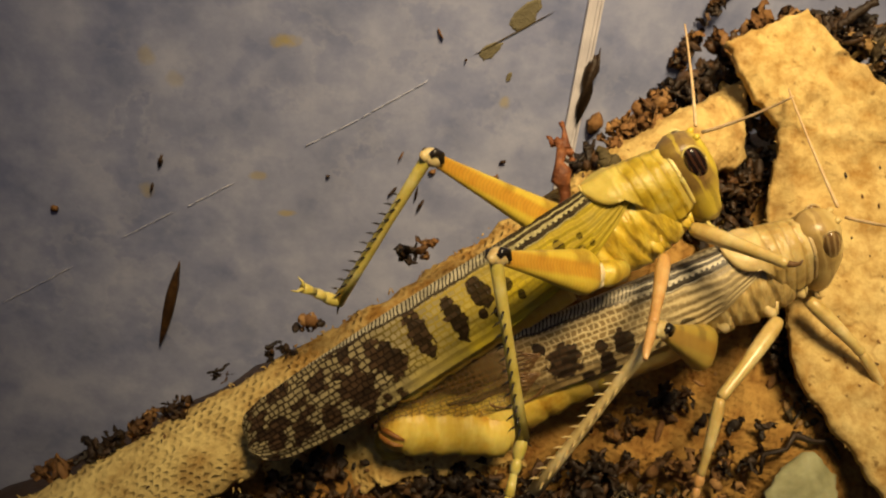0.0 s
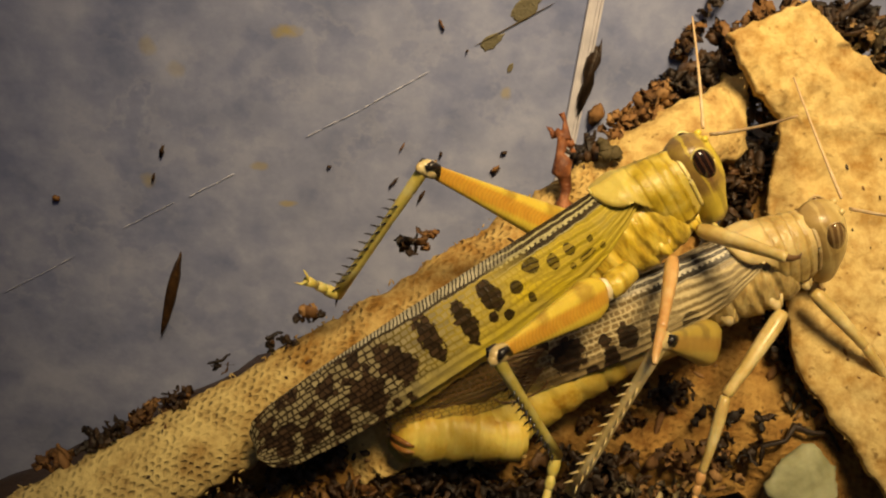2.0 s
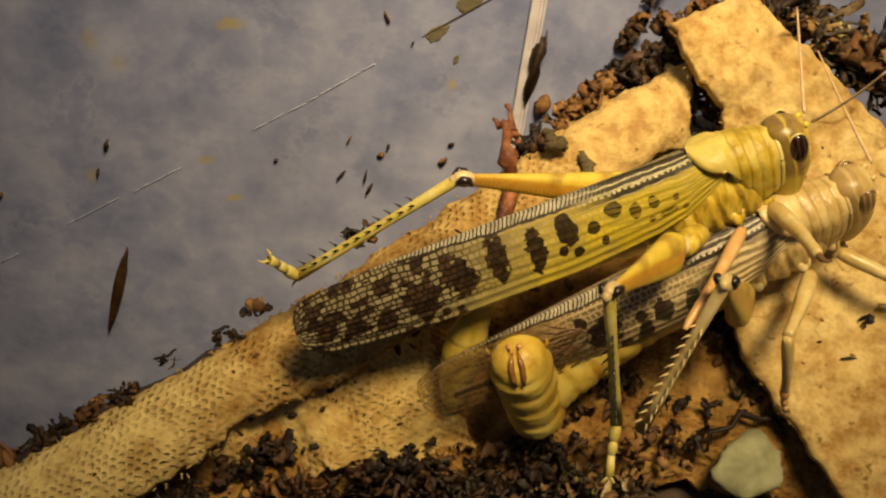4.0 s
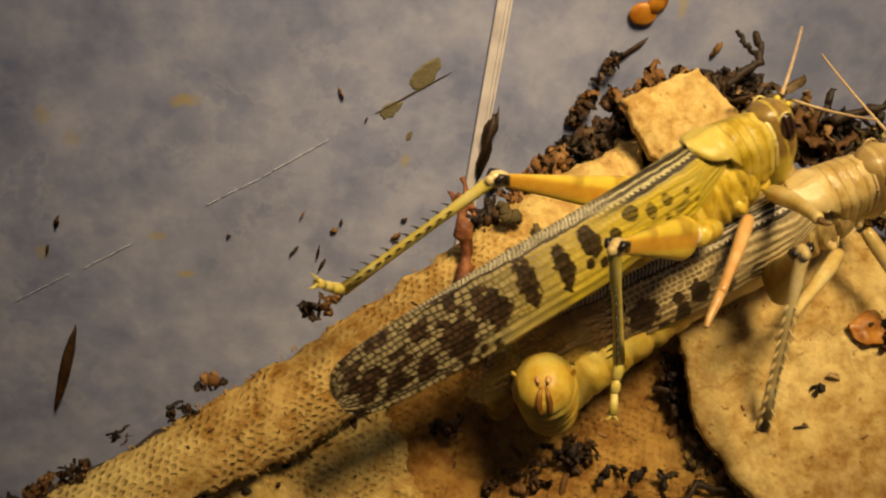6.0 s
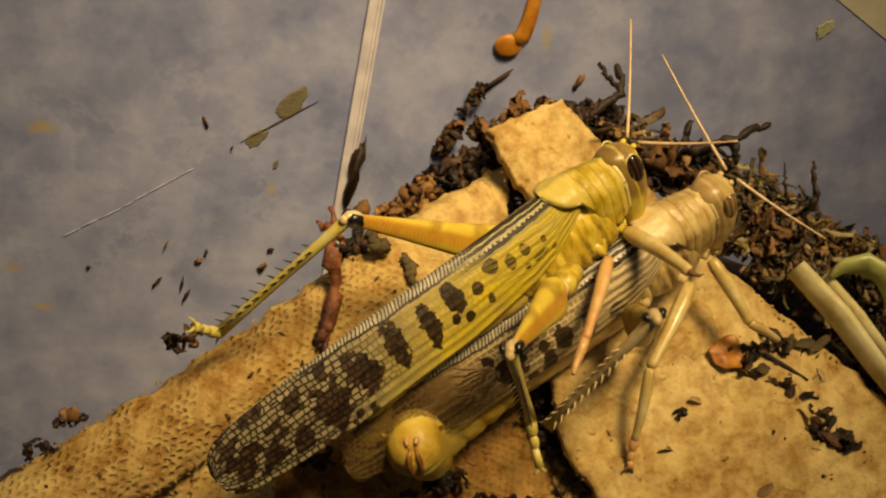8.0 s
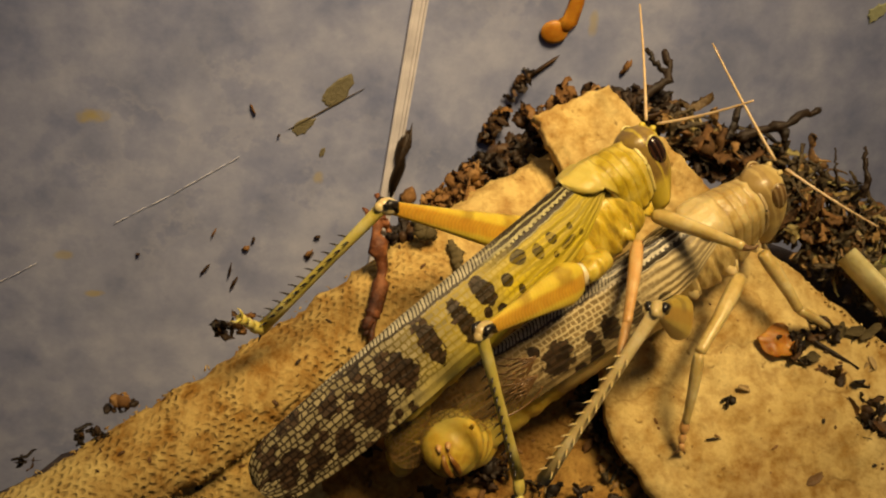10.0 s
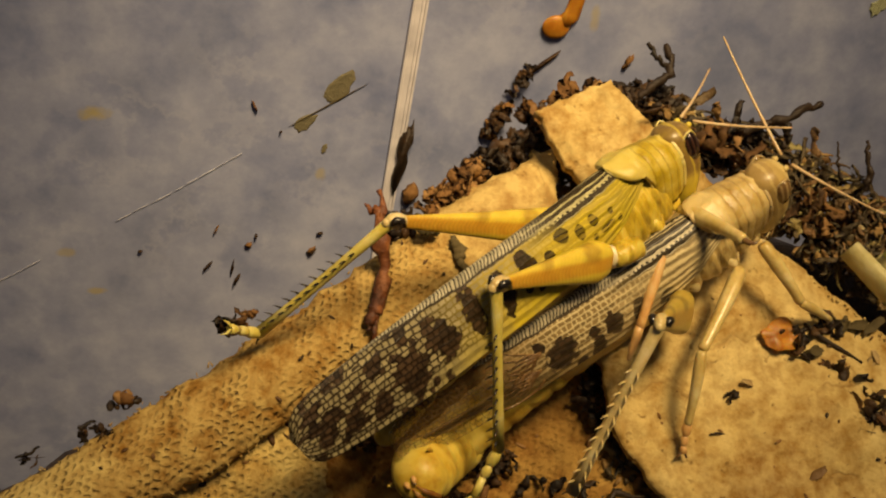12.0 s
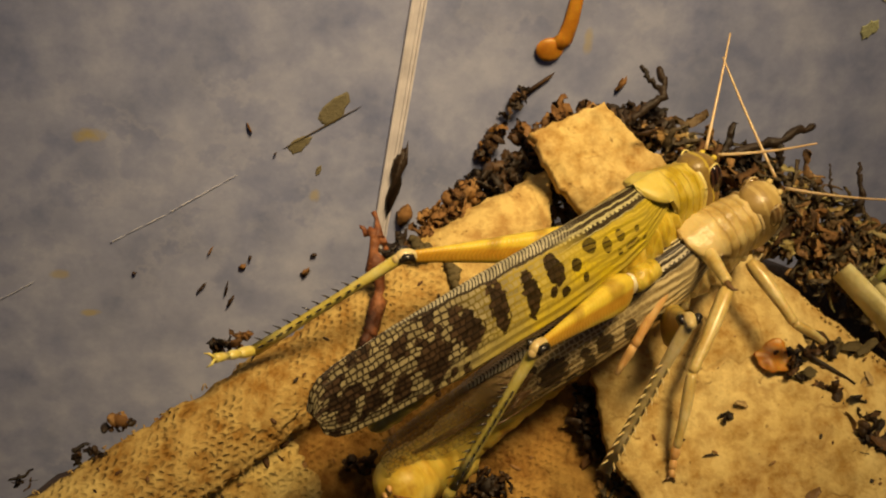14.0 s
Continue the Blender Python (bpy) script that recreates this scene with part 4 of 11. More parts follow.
def hindwing_mesh(s, x1, deep):
    """The pleated hind edge of the folded hindwing, peeping out below the forewing."""
    nx, nv = 80, 22
    verts = []
    for i in range(nx + 1):
        x = -4 + (x1 + 4) * i / nx
        low = interp(LOW_Z, max(x, -45))
        for j in range(nv + 1):
            v = j / nv
            y = -(2.2 * (1 - 0.6 * i / nx) - 0.5 * v + 0.16 * math.sin(v * 26 + 0.2 * x))
            d = deep * math.sin(math.pi * min(0.96, 0.1 + 0.9 * i / nx)) ** 0.5
            verts.append((x * s, y * s, (low + 2.2 - (2.2 + d) * v - 0.1 * noise.noise(Vector((x, v * 4, 0)))) * s))
    w, n = nv + 1, len(verts)
    verts += [(x, y + 0.1, z) for x, y, z in verts]
    faces = []
    for i in range(nx):
        for j in range(nv):
            q = (i * w + j, i * w + j + 1, (i + 1) * w + j + 1, (i + 1) * w + j)
            faces += [q, tuple(k + n for k in q[::-1])]
    for i in range(nx):
        for j in (0, nv):
            faces.append((i * w + j, (i + 1) * w + j, (i + 1) * w + j + n, i * w + j + n))
    for j in range(nv):
        for i in (0, nx):
            faces.append((i * w + j, i * w + j + 1, i * w + j + 1 + n, i * w + j + n))
    return verts, faces


def membrane(name, tint, vein):
    """Thin smoky wing membrane with long veins."""
    n = Nodes(name, 0.18, 0.6)
    sep = n.add("ShaderNodeSeparateXYZ")
    n.link(n.coord.outputs["Object"], sep.inputs[0])
    long = n.mapped((0.05, 1, 1), (0, 0, 0))
    c = n.ramp(n.noise(1500, 3, 0.6, long), [(0.38, vein), (0.55, tint)])
    n.colour(c)
    n.bsdf.inputs["Alpha"].default_value = 0.72
    n.bump(n.noise(1100, 3, 0.6, long), 0.6, 0.0003)
    return n.mat


MEMBRANE_F = membrane("smoky_wing_membrane", (0.30, 0.22, 0.09), (0.06, 0.035, 0.014))
MEMBRANE_M = membrane("yellowish_wing_membrane", (0.48, 0.36, 0.05), (0.16, 0.10, 0.015))

JOINTED = {}


def limb(key, name, data, material, thing, label=""):
    JOINTED[key] = part(name, data, material, thing, label)
    return JOINTED[key]


SPOTS_M = [
    (-15.9, 0.36, 1.17, 0.21), (-19.8, 0.47, 1.17, 0.32), (-24.1, 0.39, 1.17, 0.33), (-28.6, 0.46, 2.07, 0.25), (-33.4, 0.57, 1.80, 0.25), (-37.7, 0.71, 0.99, 0.17),
    (-32.9, 0.18, 0.63, 0.09), (-45.0, 0.68, 0.90, 0.16), (-10.4, 0.33, 1.04, 0.10), (-8.1, 0.45, 0.72, 0.11), (-5.9, 0.44, 0.64, 0.10), (-3.4, 0.52, 0.40, 0.07),
    (-13.0, 0.45, 0.80, 0.09), (-12.1, 0.69, 0.48, 0.08), (-15.3, 0.69, 0.63, 0.08), (-16.9, 0.61, 0.54, 0.08), (-24.2, 0.69, 0.54, 0.08), (-31.4, 0.88, 0.54, 0.06),
    (-6.5, 0.67, 0.40, 0.05), (-4.5, 0.69, 1.12, 0.06), (-2.6, 0.76, 0.40, 0.07), (-41.4, 0.7, 1.17, 0.16), (-37.1, 0.27, 1.17, 0.12), (-40.8, 0.05, 0.81, 0.10),
]
SPOTS_F = [
    (-7.6, 0.84, 1.3, 0.17), (-11.9, 0.72, 1.0, 0.27), (-15.8, 0.63, 1.3, 0.21), (-18.4, 0.85, 1.0, 0.20), (-21.3, 1.0, 0.9, 0.13), (-23.8, 0.61, 2.2, 0.26),
    (-18.8, 1.0, 1.0, 0.16), (-18.7, 0.55, 0.8, 0.10), (-22.5, 0.49, 1.2, 0.12), (-26.3, 0.31, 1.0, 0.10),
]


def eye_rim(s, sd):
    return tube([((11.3 + 1.28 * math.cos(a)) * s, sd * (2.38 - 0.2 * abs(math.cos(a))) * s, (-3.4 + 2.3 * math.sin(a)) * s) for a in (2 * math.pi * k / 24 for k in range(25))], 0.13 * s, 6)


def locust(name, label, s, shield_skin, chest, rim, wing, spots, eye, head_skin, joint, film, reach=1.0, ruffle=1.0, deep=1.0, dusky=True):
    thing = tagged(new(name), label, "locust")
    shield = part("pronotum", pronotum(s), shield_skin, thing)
    part("pronotum_rim", pronotum_rim(s), rim, shield, "pale raised rim of the shield")
    head = part("head", head_mesh(s), head_skin, thing)
    for sd in (-1, 1):
        part("eye", blob(11.3 * s, sd * 2.3 * s, -3.4 * s, 1.2 * s, 0.95 * s, 2.2 * s, 20, 13), eye, head, "oval striped eye")
        part("eye_rim", eye_rim(s, sd), rim, head, "pale rim round the eye")
        part("antenna_socket", blob(12.9 * s, sd * 0.9 * s, -1.5 * s, 0.45 * s, 0.38 * s, 0.38 * s, 10, 7), head_skin, head)
    jaws = part("mouthparts", joined(blob(10.6 * s, 0, -10.8 * s, 1.3 * s, 1.6 * s, 1.5 * s)), head_skin, head)
    for sd in (-1, 1):
        part("palp", tube([(9.6 * s, sd * 1.2 * s, -10.4 * s), (9.4 * s, sd * 1.7 * s, -11.8 * s), (10.0 * s, sd * 1.6 * s, -12.8 * s)], [0.32 * s, 0.36 * s, 0.2 * s], 8), rim, jaws)
    part("thorax", thorax_mesh(s), chest, thing)
    for x, y, z, r in ((-2.6, -3.3, -9.0, 0.8), (3.2, -3.3, -9.7, 0.75), (7.4, -2.2, -9.7, 0.65)):
        part("leg_base", joined(tube([((x - 0.6) * s, (y + 0.8) * s, (z + 1.6) * s), (x * s, y * s, z * s), ((x + 0.2) * s, (y - 0.4) * s, (z - 0.5) * s)], [r * 1.15 * s, r * 0.95 * s, r * 0.5 * s], 12), tube([((x + 0.8) * s, (y + 0.4) * s, (z + 1.2) * s), ((x + 0.5) * s, (y - 0.3) * s, (z - 0.2) * s)], [r * 0.5 * s, r * 0.35 * s], 8)), joint, thing, "pale folded leg joint")
    part("forewing", forewing(-1, spots, s, reach, deep, dusky), wing, thing, "spotted net-veined forewing")
    part("forewing", forewing(1, spots, s, reach * 0.965, deep, dusky), wing, thing, "spotted net-veined forewing")
    part("hindwing", hindwing_mesh(s, -44 * reach, ruffle), film, thing, "pleated smoky hindwing edge")
    return thing


MALE = locust("male_locust", "yellow male locust with black-spotted wings riding on another", 0.95, SHIELD_M, CHEST_M, cuticle("pale_yellow_rim", (0.50, 0.38, 0.07), (0.62, 0.52, 0.15), (0.72, 0.64, 0.30)), WING_M, SPOTS_M, EYE,
              head_material("brown_and_yellow_head", (0.22, 0.13, 0.04), (0.66, 0.52, 0.05), (0.125, 0.062, 0.028), (0.06, 0.03, 0.01)), CHEST_M, MEMBRANE_M)
FEMALE = locust("female_locust", "tan female locust with spotted wings on torn egg carton", 0.98, SHIELD_F, CHEST_F, TAN, WING_F, SPOTS_F, EYE_PALE,
                head_material("tan_head", (0.42, 0.29, 0.09), (0.60, 0.46, 0.18), (0.30, 0.19, 0.06), (0.16, 0.085, 0.03)), CREAM, MEMBRANE_F, 0.9, 0.9, 1.0, False)

def fan_veins(s, reach):
    """Brown branching veins on the clear hind part of the near forewing."""
    def skin(x, v):
        top, low = interp(TOP_Z, x), interp(LOW_Z, x)
        w = 3.7 * (1 - 0.5 * max(0, min(1, (-x - 14) / 34)))
        return (x * s * reach, -(0.12 + w * (1 - (1 - v) ** 2.4) + 0.10) * s, (top - (top - low) * v ** 1.08) * s)
    rng = random.Random(17)
    out = []
    for x0, v0, fan in ((-26.2, 0.36, 7), (-27.0, 0.62, 7)):
        for k in range(fan):
            a = -0.9 + 1.8 * k / (fan - 1)
            pts = [skin(x0 - 4.6 * u * math.cos(a * 0.7) - 0.5 * u, min(0.99, v0 + 0.30 * u * math.sin(a) * (1 + 0.4 * u) + 0.06 * u + rng.gauss(0, 0.006))) for u in (q / 10 for q in range(11))]
            out.append(tube(pts, [0.11 - 0.006 * q for q in range(11)], 5))
            mid = 3 + k % 4
            p = pts[mid]
            out.append(tube([p, (p[0] - 0.7, p[1], p[2] + 0.28), (p[0] - 1.4, p[1] + 0.02, p[2] + 0.36)], [0.08, 0.07, 0.05], 5))
    rim = [skin(-30.6 + 3.6 * math.cos(a), 0.80 + 0.19 * math.sin(a)) for a in (math.pi * (0.05 + 0.95 * q / 16) for q in range(17))]
    out.append(tube(rim, 0.12, 6))
    return joined(*out)


part("wing_vein", fan_veins(0.98, 0.9), BROWN, FEMALE, "brown branching wing veins")
belly = part("abdomen", abdomen_mesh(24, 3.0, 2.0, 7, -2.0, 0.95), FLESH, MALE, "ringed yellow abdomen")
belly.matrix_basis = pose(-0.007, 0, -0.0084, 0, 2, 0)


BELLY = cuticle("tan_yellow_belly_skin", (0.38, 0.24, 0.05), (0.54, 0.39, 0.11), (0.64, 0.51, 0.20), 0.4, 160, 0.2)


def belly_base(s):
    """The front of the abdomen, snug below the folded wings."""
    rings = []
    for i in range(41):
        u = i / 40
        k = (u * 5) % 1
        r = (5.3 - 0.4 * u) * (0.97 + 0.03 * k ** 0.5) * (1 if u < 0.86 else math.sqrt(max(0.05, 1 - ((u - 0.86) / 0.145) ** 2)))
        rings.append(ring((-4 - 19 * u) * s, 0.4 * s, (-9.9 - 0.6 * u) * s, r * 0.64 * s, r * s, 26))
    return loft(rings)


part("abdomen_front", belly_base(0.98), BELLY, FEMALE, "tan-yellow front of the abdomen")

SHANK = cuticle("pale_yellow_shank", (0.54, 0.43, 0.06), (0.66, 0.55, 0.12), (0.74, 0.66, 0.26))


PALE_LEG = cuticle("pale_cream_leg", (0.40, 0.26, 0.065), (0.58, 0.43, 0.145), (0.71, 0.59, 0.28), 0.34, 330, 0.25)


def hind_leg(key, side, thing, fem, tib, s, mat_f, mat_t):
    start = 3.4 if (key, side) == ("male", "r") else 0.0
    f = limb(f"{key}_hind_femur_{side}", "hind_femur", femur_mesh(fem, s, start), mat_f, thing)
    if start:
        part("trochanter", joined(blob(start - 0.1, -0.1, 0.1, 0.75, 1.1, 1.35), blob(start - 0.7, -0.2, -0.7, 0.6, 0.8, 0.7)), TROCHANTER, f, "pale ring where the thigh hinges")
        part("coxa", tube([(start - 0.5, 0, 0), (1.6, 0.2, 0.3), (-0.6, 0.6, 0.8)], [1.25, 1.45, 1.2], 14), CHEST_M, f, "yellow wrinkled hip segment")
    part("knee", knee_mesh(fem, s), CREAM, f, "pale knee joint")
    part("knee_patch", knee_patch_mesh(fem, s), BLACK, f, "black crescents on the knee")
    t = limb(f"{key}_hind_tibia_{side}", "hind_tibia", tibia_mesh(tib, s), mat_t, thing)
    add_spines(t, tib, s, BLACK if key == "male" else CREAM)
    return f, t


for side, fem in (("r", 20.0), ("l", 24.0)):
    hind_leg("male", side, MALE, fem, 21.5, 1.0, FEMUR_M, SHANK)
    limb(f"male_hind_tarsus_{side}", "hind_tarsus", tarsus_mesh(0, 1.15), SHANK, MALE)
mid = limb("male_mid_leg", "mid_leg", slim_leg(11.0, 0.95, 0.75), PEACH, MALE)
part("mid_foot", tube([(10.7, 0, 0), (12.0, 0.1, -0.5), (13.6, 0.2, -1.3), (14.8, 0.2, -1.2)], [0.5, 0.55, 0.42, 0.25], 10), PEACH, mid)
fore = limb("male_fore_leg", "fore_leg", slim_leg(11.5, 1.15, 0.8), PALE_LEG, MALE)
part("fore_foot", tube([(11.3, 0, 0), (11.9, 0.2, -0.2), (12.5, 0.5, -0.2), (12.7, 0.9, 0.0)], [0.42, 0.32, 0.2, 0.08], 8), BROWN, fore, "dark-clawed fore foot")
hind_leg("female", "r", FEMALE, 19.0, 22.5, 1.1, FEMUR_F, CREAM)
limb("female_mid_femur", "mid_femur", slim_leg(11.5, 1.15, 0.9), PALE_LEG, FEMALE)
limb("female_mid_tibia", "mid_tibia", slim_leg(9.2, 0.85, 0.68), PALE_LEG, FEMALE)
foot = part("mid_foot", joined(blob(9.8, 0, 0, 1.0, 0.62, 0.6), blob(11.3, 0, 0, 0.8, 0.5, 0.5), tube([(11.9, 0, 0), (12.8, 0.1, 0.2)], [0.35, 0.45], 8)), PEACH, JOINTED["female_mid_tibia"], "peach-brown foot")
for sd in (-1, 1):
    part("claw", tube([(12.7, sd * 0.2, 0.2), (13.3, sd * 0.6, 0.2), (13.6, sd * 0.7, -0.3)], [0.18, 0.12, 0.03], 6), BROWN, foot)
limb("female_fore_femur", "fore_femur", slim_leg(9.0, 1.05, 0.85), PALE_LEG, FEMALE)
limb("female_fore_tibia", "fore_tibia", slim_leg(6.5, 0.75, 0.6), PALE_LEG, FEMALE)
ROSY = cuticle("pale_rosy_cuticle", (0.46, 0.30, 0.14), (0.60, 0.43, 0.23), (0.70, 0.56, 0.35))
for k, th in (("male", MALE), ("female", FEMALE)):
    for side in "rl":
        limb(f"{k}_antenna_{side}", "antenna", antenna_mesh({"male_r": 11.0, "female_r": 12.0, "male_l": 15.0, "female_l": 16.0}[f"{k}_{side}"]), ROSY, th)


def abdomen_piece(length, r0, r1, segments, tip, start=0.0):
    """Overlapping rings, each a little wider at its hind edge."""
    rings, n = [], segments * 8
    for i in range(n + 1):
        u = i / n
        k = (u * segments) % 1
        r = (r0 + (r1 - r0) * u) * (0.925 + 0.075 * min(1, k * 1.5) ** 0.6 - 0.05 * max(0, k - 0.82) / 0.18)
        if tip and u > 0.72:
            r *= math.sqrt(max(0.10, 1 - ((u - 0.72) / 0.295) ** 2))
        if not tip and u > 0.9:
            r *= math.sqrt(max(0.05, 1 - ((u - 0.9) / 0.103) ** 2))
        if u < 0.04:
            r *= 0.8
        x = start + (length - start) * u
        row = ring(x, 0, 0.25 * math.sin(3 * u), r * (0.95 if tip else 0.60 + 0.34 * u * u), r, 30)
        rings.append([(p[0], p[1] * g, p[2] * g) for p, g in ((p, 1 + 0.05 * noise.noise(Vector((p[0] * 0.9, p[1] * 0.8, p[2] * 0.8))) + 0.03 * noise.noise(Vector((p[0] * 2.5, p[1] * 0.7, p[2] * 0.7)))) for p in row)])
    return loft(rings)


def curled_end():
    """The thin-skinned end of the male's abdomen, ringed and blunt."""
    rings = []
    for i in range(61):
        u = i / 60
        k = (u * 6) % 1
        r = (1.75 + 0.75 * math.sin(math.pi * min(1, u * 1.05)) ** 2) * (0.93 + 0.07 * min(1, k * 1.6))
        if u > 0.82:
            r *= math.sqrt(max(0.04, 1 - ((u - 0.82) / 0.185) ** 2))
        rings.append(ring(15.0 * u, 0, -0.5 * math.sin(math.pi * u), r * 0.9, r, 22))
    return loft(rings)


limb("male_abdomen_end", "abdomen_end", curled_end(), OLIVE_SKIN, MALE, "olive-yellow curled abdomen end")
limb("female_abdomen_mid", "abdomen", abdomen_piece(21.5, 5.2, 3.6, 7, False), FLESH, FEMALE, "ringed yellow abdomen")
end = limb("female_abdomen_end", "abdomen_end", abdomen_piece(12.0, 3.5, 3.9, 5, True, -3.5), FLESH, FEMALE, "swollen yellow abdomen tip")
part("tip_plate", joined(*[tube([(12.0, sd * 0.3, -0.7), (11.75, sd * 0.5, -1.7), (11.2, sd * 0.6, -2.35), (10.4, sd * 0.55, -3.0), (9.5, sd * 0.4, -3.35)], [0.15, 0.3, 0.34, 0.3, 0.12], 10, 1.1) for sd in (-1, 1)]), AMBER_SKIN, end, "amber-brown streaks under the valves")
for sd in (-1, 1):
    part("cercus", tube([(9.4, sd * 3.0, 1.2), (10.0, sd * 3.35, 1.4), (10.5, sd * 3.35, 1.5)], [0.3, 0.24, 0.06], 8), FLESH, end)
    part("valve_tip", blob(12.3, sd * 0.5, -0.35, 0.16, 0.16, 0.24, 8, 6), BROWN, end)
    part("egg_valve", tube([(11.5, sd * 0.6, 0.35), (12.05, sd * 0.55, 0.1), (12.35, sd * 0.5, -0.3)], [0.42, 0.34, 0.14], 10), PEACH, end, "peach egg-laying valve")


# ---- litter, bit by bit ----
def ribbon(rng, length, width, thick, curl=1.0):
    """A crumpled flake: a bent, twisted strip with thickness."""
    n = 7
    d = Vector((rng.gauss(0, 1), rng.gauss(0, 1), rng.gauss(0, 0.6))).normalized()
    up = Vector((rng.gauss(0, 0.5), rng.gauss(0, 0.5), 1)).normalized()
    p = -d * (length / 2)
    verts = []
    for i in range(n + 1):
        side = d.cross(up).normalized()
        w = width * (0.35 + 0.65 * math.sin(math.pi * (0.12 + 0.76 * i / n))) * rng.uniform(0.7, 1.2) / 2
        for a, b in ((-w, -thick), (w, -thick), (w * 0.8, thick), (-w * 0.8, thick)):
            j = 0.16 * width
            verts.append(tuple(p + side * (a + rng.gauss(0, j)) + up * (b / 2 + rng.gauss(0, j * 0.7)) + d * rng.gauss(0, j)))
        turn = Euler((rng.gauss(0, 0.35) * curl, rng.gauss(0, 0.35) * curl, rng.gauss(0, 0.35) * curl)).to_matrix()
        d, up = (turn @ d).normalized(), (turn @ up).normalized()
        p = p + d * (length / n)
    faces = [(0, 3, 2, 1), tuple(range(n * 4, n * 4 + 4))]
    for i in range(n):
        for k in range(4):
            a, b = i * 4 + k, i * 4 + (k + 1) % 4
            faces.append((a, b, b + 4, a + 4))
    return verts, faces


def grain(rng, r):
    """A rough pellet."""
    v, f = blob(0, 0, 0, r * rng.uniform(0.9, 1.7), r * rng.uniform(0.6, 1), r * rng.uniform(0.6, 1), 7, 5)
    turn = Euler((rng.uniform(0, 6), rng.uniform(0, 6), rng.uniform(0, 6))).to_matrix()
    return [tuple(turn @ Vector(p) * rng.uniform(0.85, 1.12)) for p in v], f


def moved(data, x, y, z):
    return [(p[0] + x, p[1] + y, p[2] + z) for p in data[0]], data[1]


def clump_mesh(seed, n, ax, ay, az, length, width, pellets=0.3, lean=0.0):
    """A loose heap of flakes and pellets within an ellipse leaning by some degrees in plan."""
    rng = random.Random(seed)
    out = []
    c, s = math.cos(radians(lean)), math.sin(radians(lean))
    for _ in range(n):
        a, r = rng.uniform(0, 2 * math.pi), math.sqrt(rng.random())
        u, v = ax * r * math.cos(a), ay * r * math.sin(a)
        z = az * (1 - r * r) * rng.random()
        piece = grain(rng, width * rng.uniform(0.35, 0.75)) if rng.random() < pellets else ribbon(rng, length * rng.uniform(0.4, 1.2), width * rng.uniform(0.4, 1.1), 0.22)
        out.append(moved(piece, u * c - v * s, u * s + v * c, z))
    return joined(*out)


CLUMPS = "loose litter on the heap"


def clump(x, y, z, seed, n, ax, ay, az, length, width, material, label, lean=0.0, pellets=0.14, name="litter_clump"):
    ob = part(name, clump_mesh(seed, n, ax, ay, az, length, width, pellets, lean), material, at=HEAP @ pose(x * MM, y * MM, z * MM))
    return tagged(ob, label, "litter", CLUMPS, "stuff")


BLACKISH = "heap of dry black droppings and grass shreds on carton"
BROWNISH = "crumbly brown litter flakes beside the carton flap"
# along the flap's upper edge
clump(-43.5, -24.6, -4, 11, 16, 2.4, 0.9, 1.6, 2.2, 1.2, BROWN_LITTER, BROWNISH, 30)
clump(-38.5, -22.2, -4, 12, 26, 3.0, 1.0, 2.2, 2.4, 1.2, DARK_LITTER, BLACKISH, 28)
clump(-33.6, -19.6, -4, 13, 18, 1.8, 0.8, 2.0, 2.2, 1.3, BROWN_LITTER, BROWNISH, 30)
clump(-30.6, -18.0, -4, 14, 16, 1.8, 0.8, 2.2, 2.2, 1.0, LITTER, BLACKISH, 30)
clump(-26.0, -14.9, -3.6, 15, 6, 1.1, 0.4, 1.0, 3.0, 0.5, DARK_LITTER, BLACKISH, 40, 0)
clump(-19.0, -11.4, -3.8, 16, 12, 1.7, 0.5, 1.2, 1.8, 0.8, DARK_LITTER, BLACKISH, 20)
clump(-15.6, -8.2, -3.4, 17, 9, 1.6, 0.8, 1.0, 1.4, 1.0, DARK_LITTER, BLACKISH, 10, 0.6)
clump(-15.6, -7.6, -2.6, 27, 5, 0.7, 0.6, 0.8, 1.4, 1.4, BROWN_LITTER, BROWNISH, 10, 0.7)
clump(-4.3, 0.0, -3.4, 18, 12, 1.3, 1.0, 1.6, 2.4, 1.0, DARK_LITTER, BLACKISH, 50)
clump(-2.5, 0.9, -3.2, 28, 9, 1.1, 0.9, 1.4, 2.2, 1.2, BROWN_LITTER, BROWNISH, 50)
# between the flap and the wall, right of the seam
clump(17.4, 11.6, -4, 19, 26, 2.6, 1.4, 1.8, 2.8, 1.2, DARK_LITTER, BLACKISH, 40)
clump(21.4, 15.6, -4, 20, 26, 3.0, 1.3, 1.8, 2.8, 1.5, BROWN_LITTER, BROWNISH, 40)
clump(25.6, 18.4, -4, 21, 36, 3.0, 1.5, 2.2, 2.8, 1.5, BROWN_LITTER, BROWNISH, 35)
clump(30.0, 21.6, -5, 22, 40, 3.4, 1.7, 2.4, 3.4, 1.4, DARK_LITTER, BLACKISH, 40)
clump(34.4, 26.2, -5, 23, 36, 2.8, 2.0, 2.4, 3.4, 1.4, LITTER, BLACKISH, 45)
clump(40.0, 30.0, -5, 24, 30, 4.0, 1.2, 2.0, 3.4, 1.6, BROWN_LITTER, BROWNISH, 22)
# the dark hollow under the lid's fold
clump(34.0, 8.0, -11, 25, 80, 5.0, 6.0, 2.6, 3.6, 1.6, DARK_LITTER, BLACKISH, 60)
clump(36.0, 11.0, -8, 26, 24, 3.0, 3.5, 1.6, 3.2, 1.6, LITTER, BLACKISH, 60)
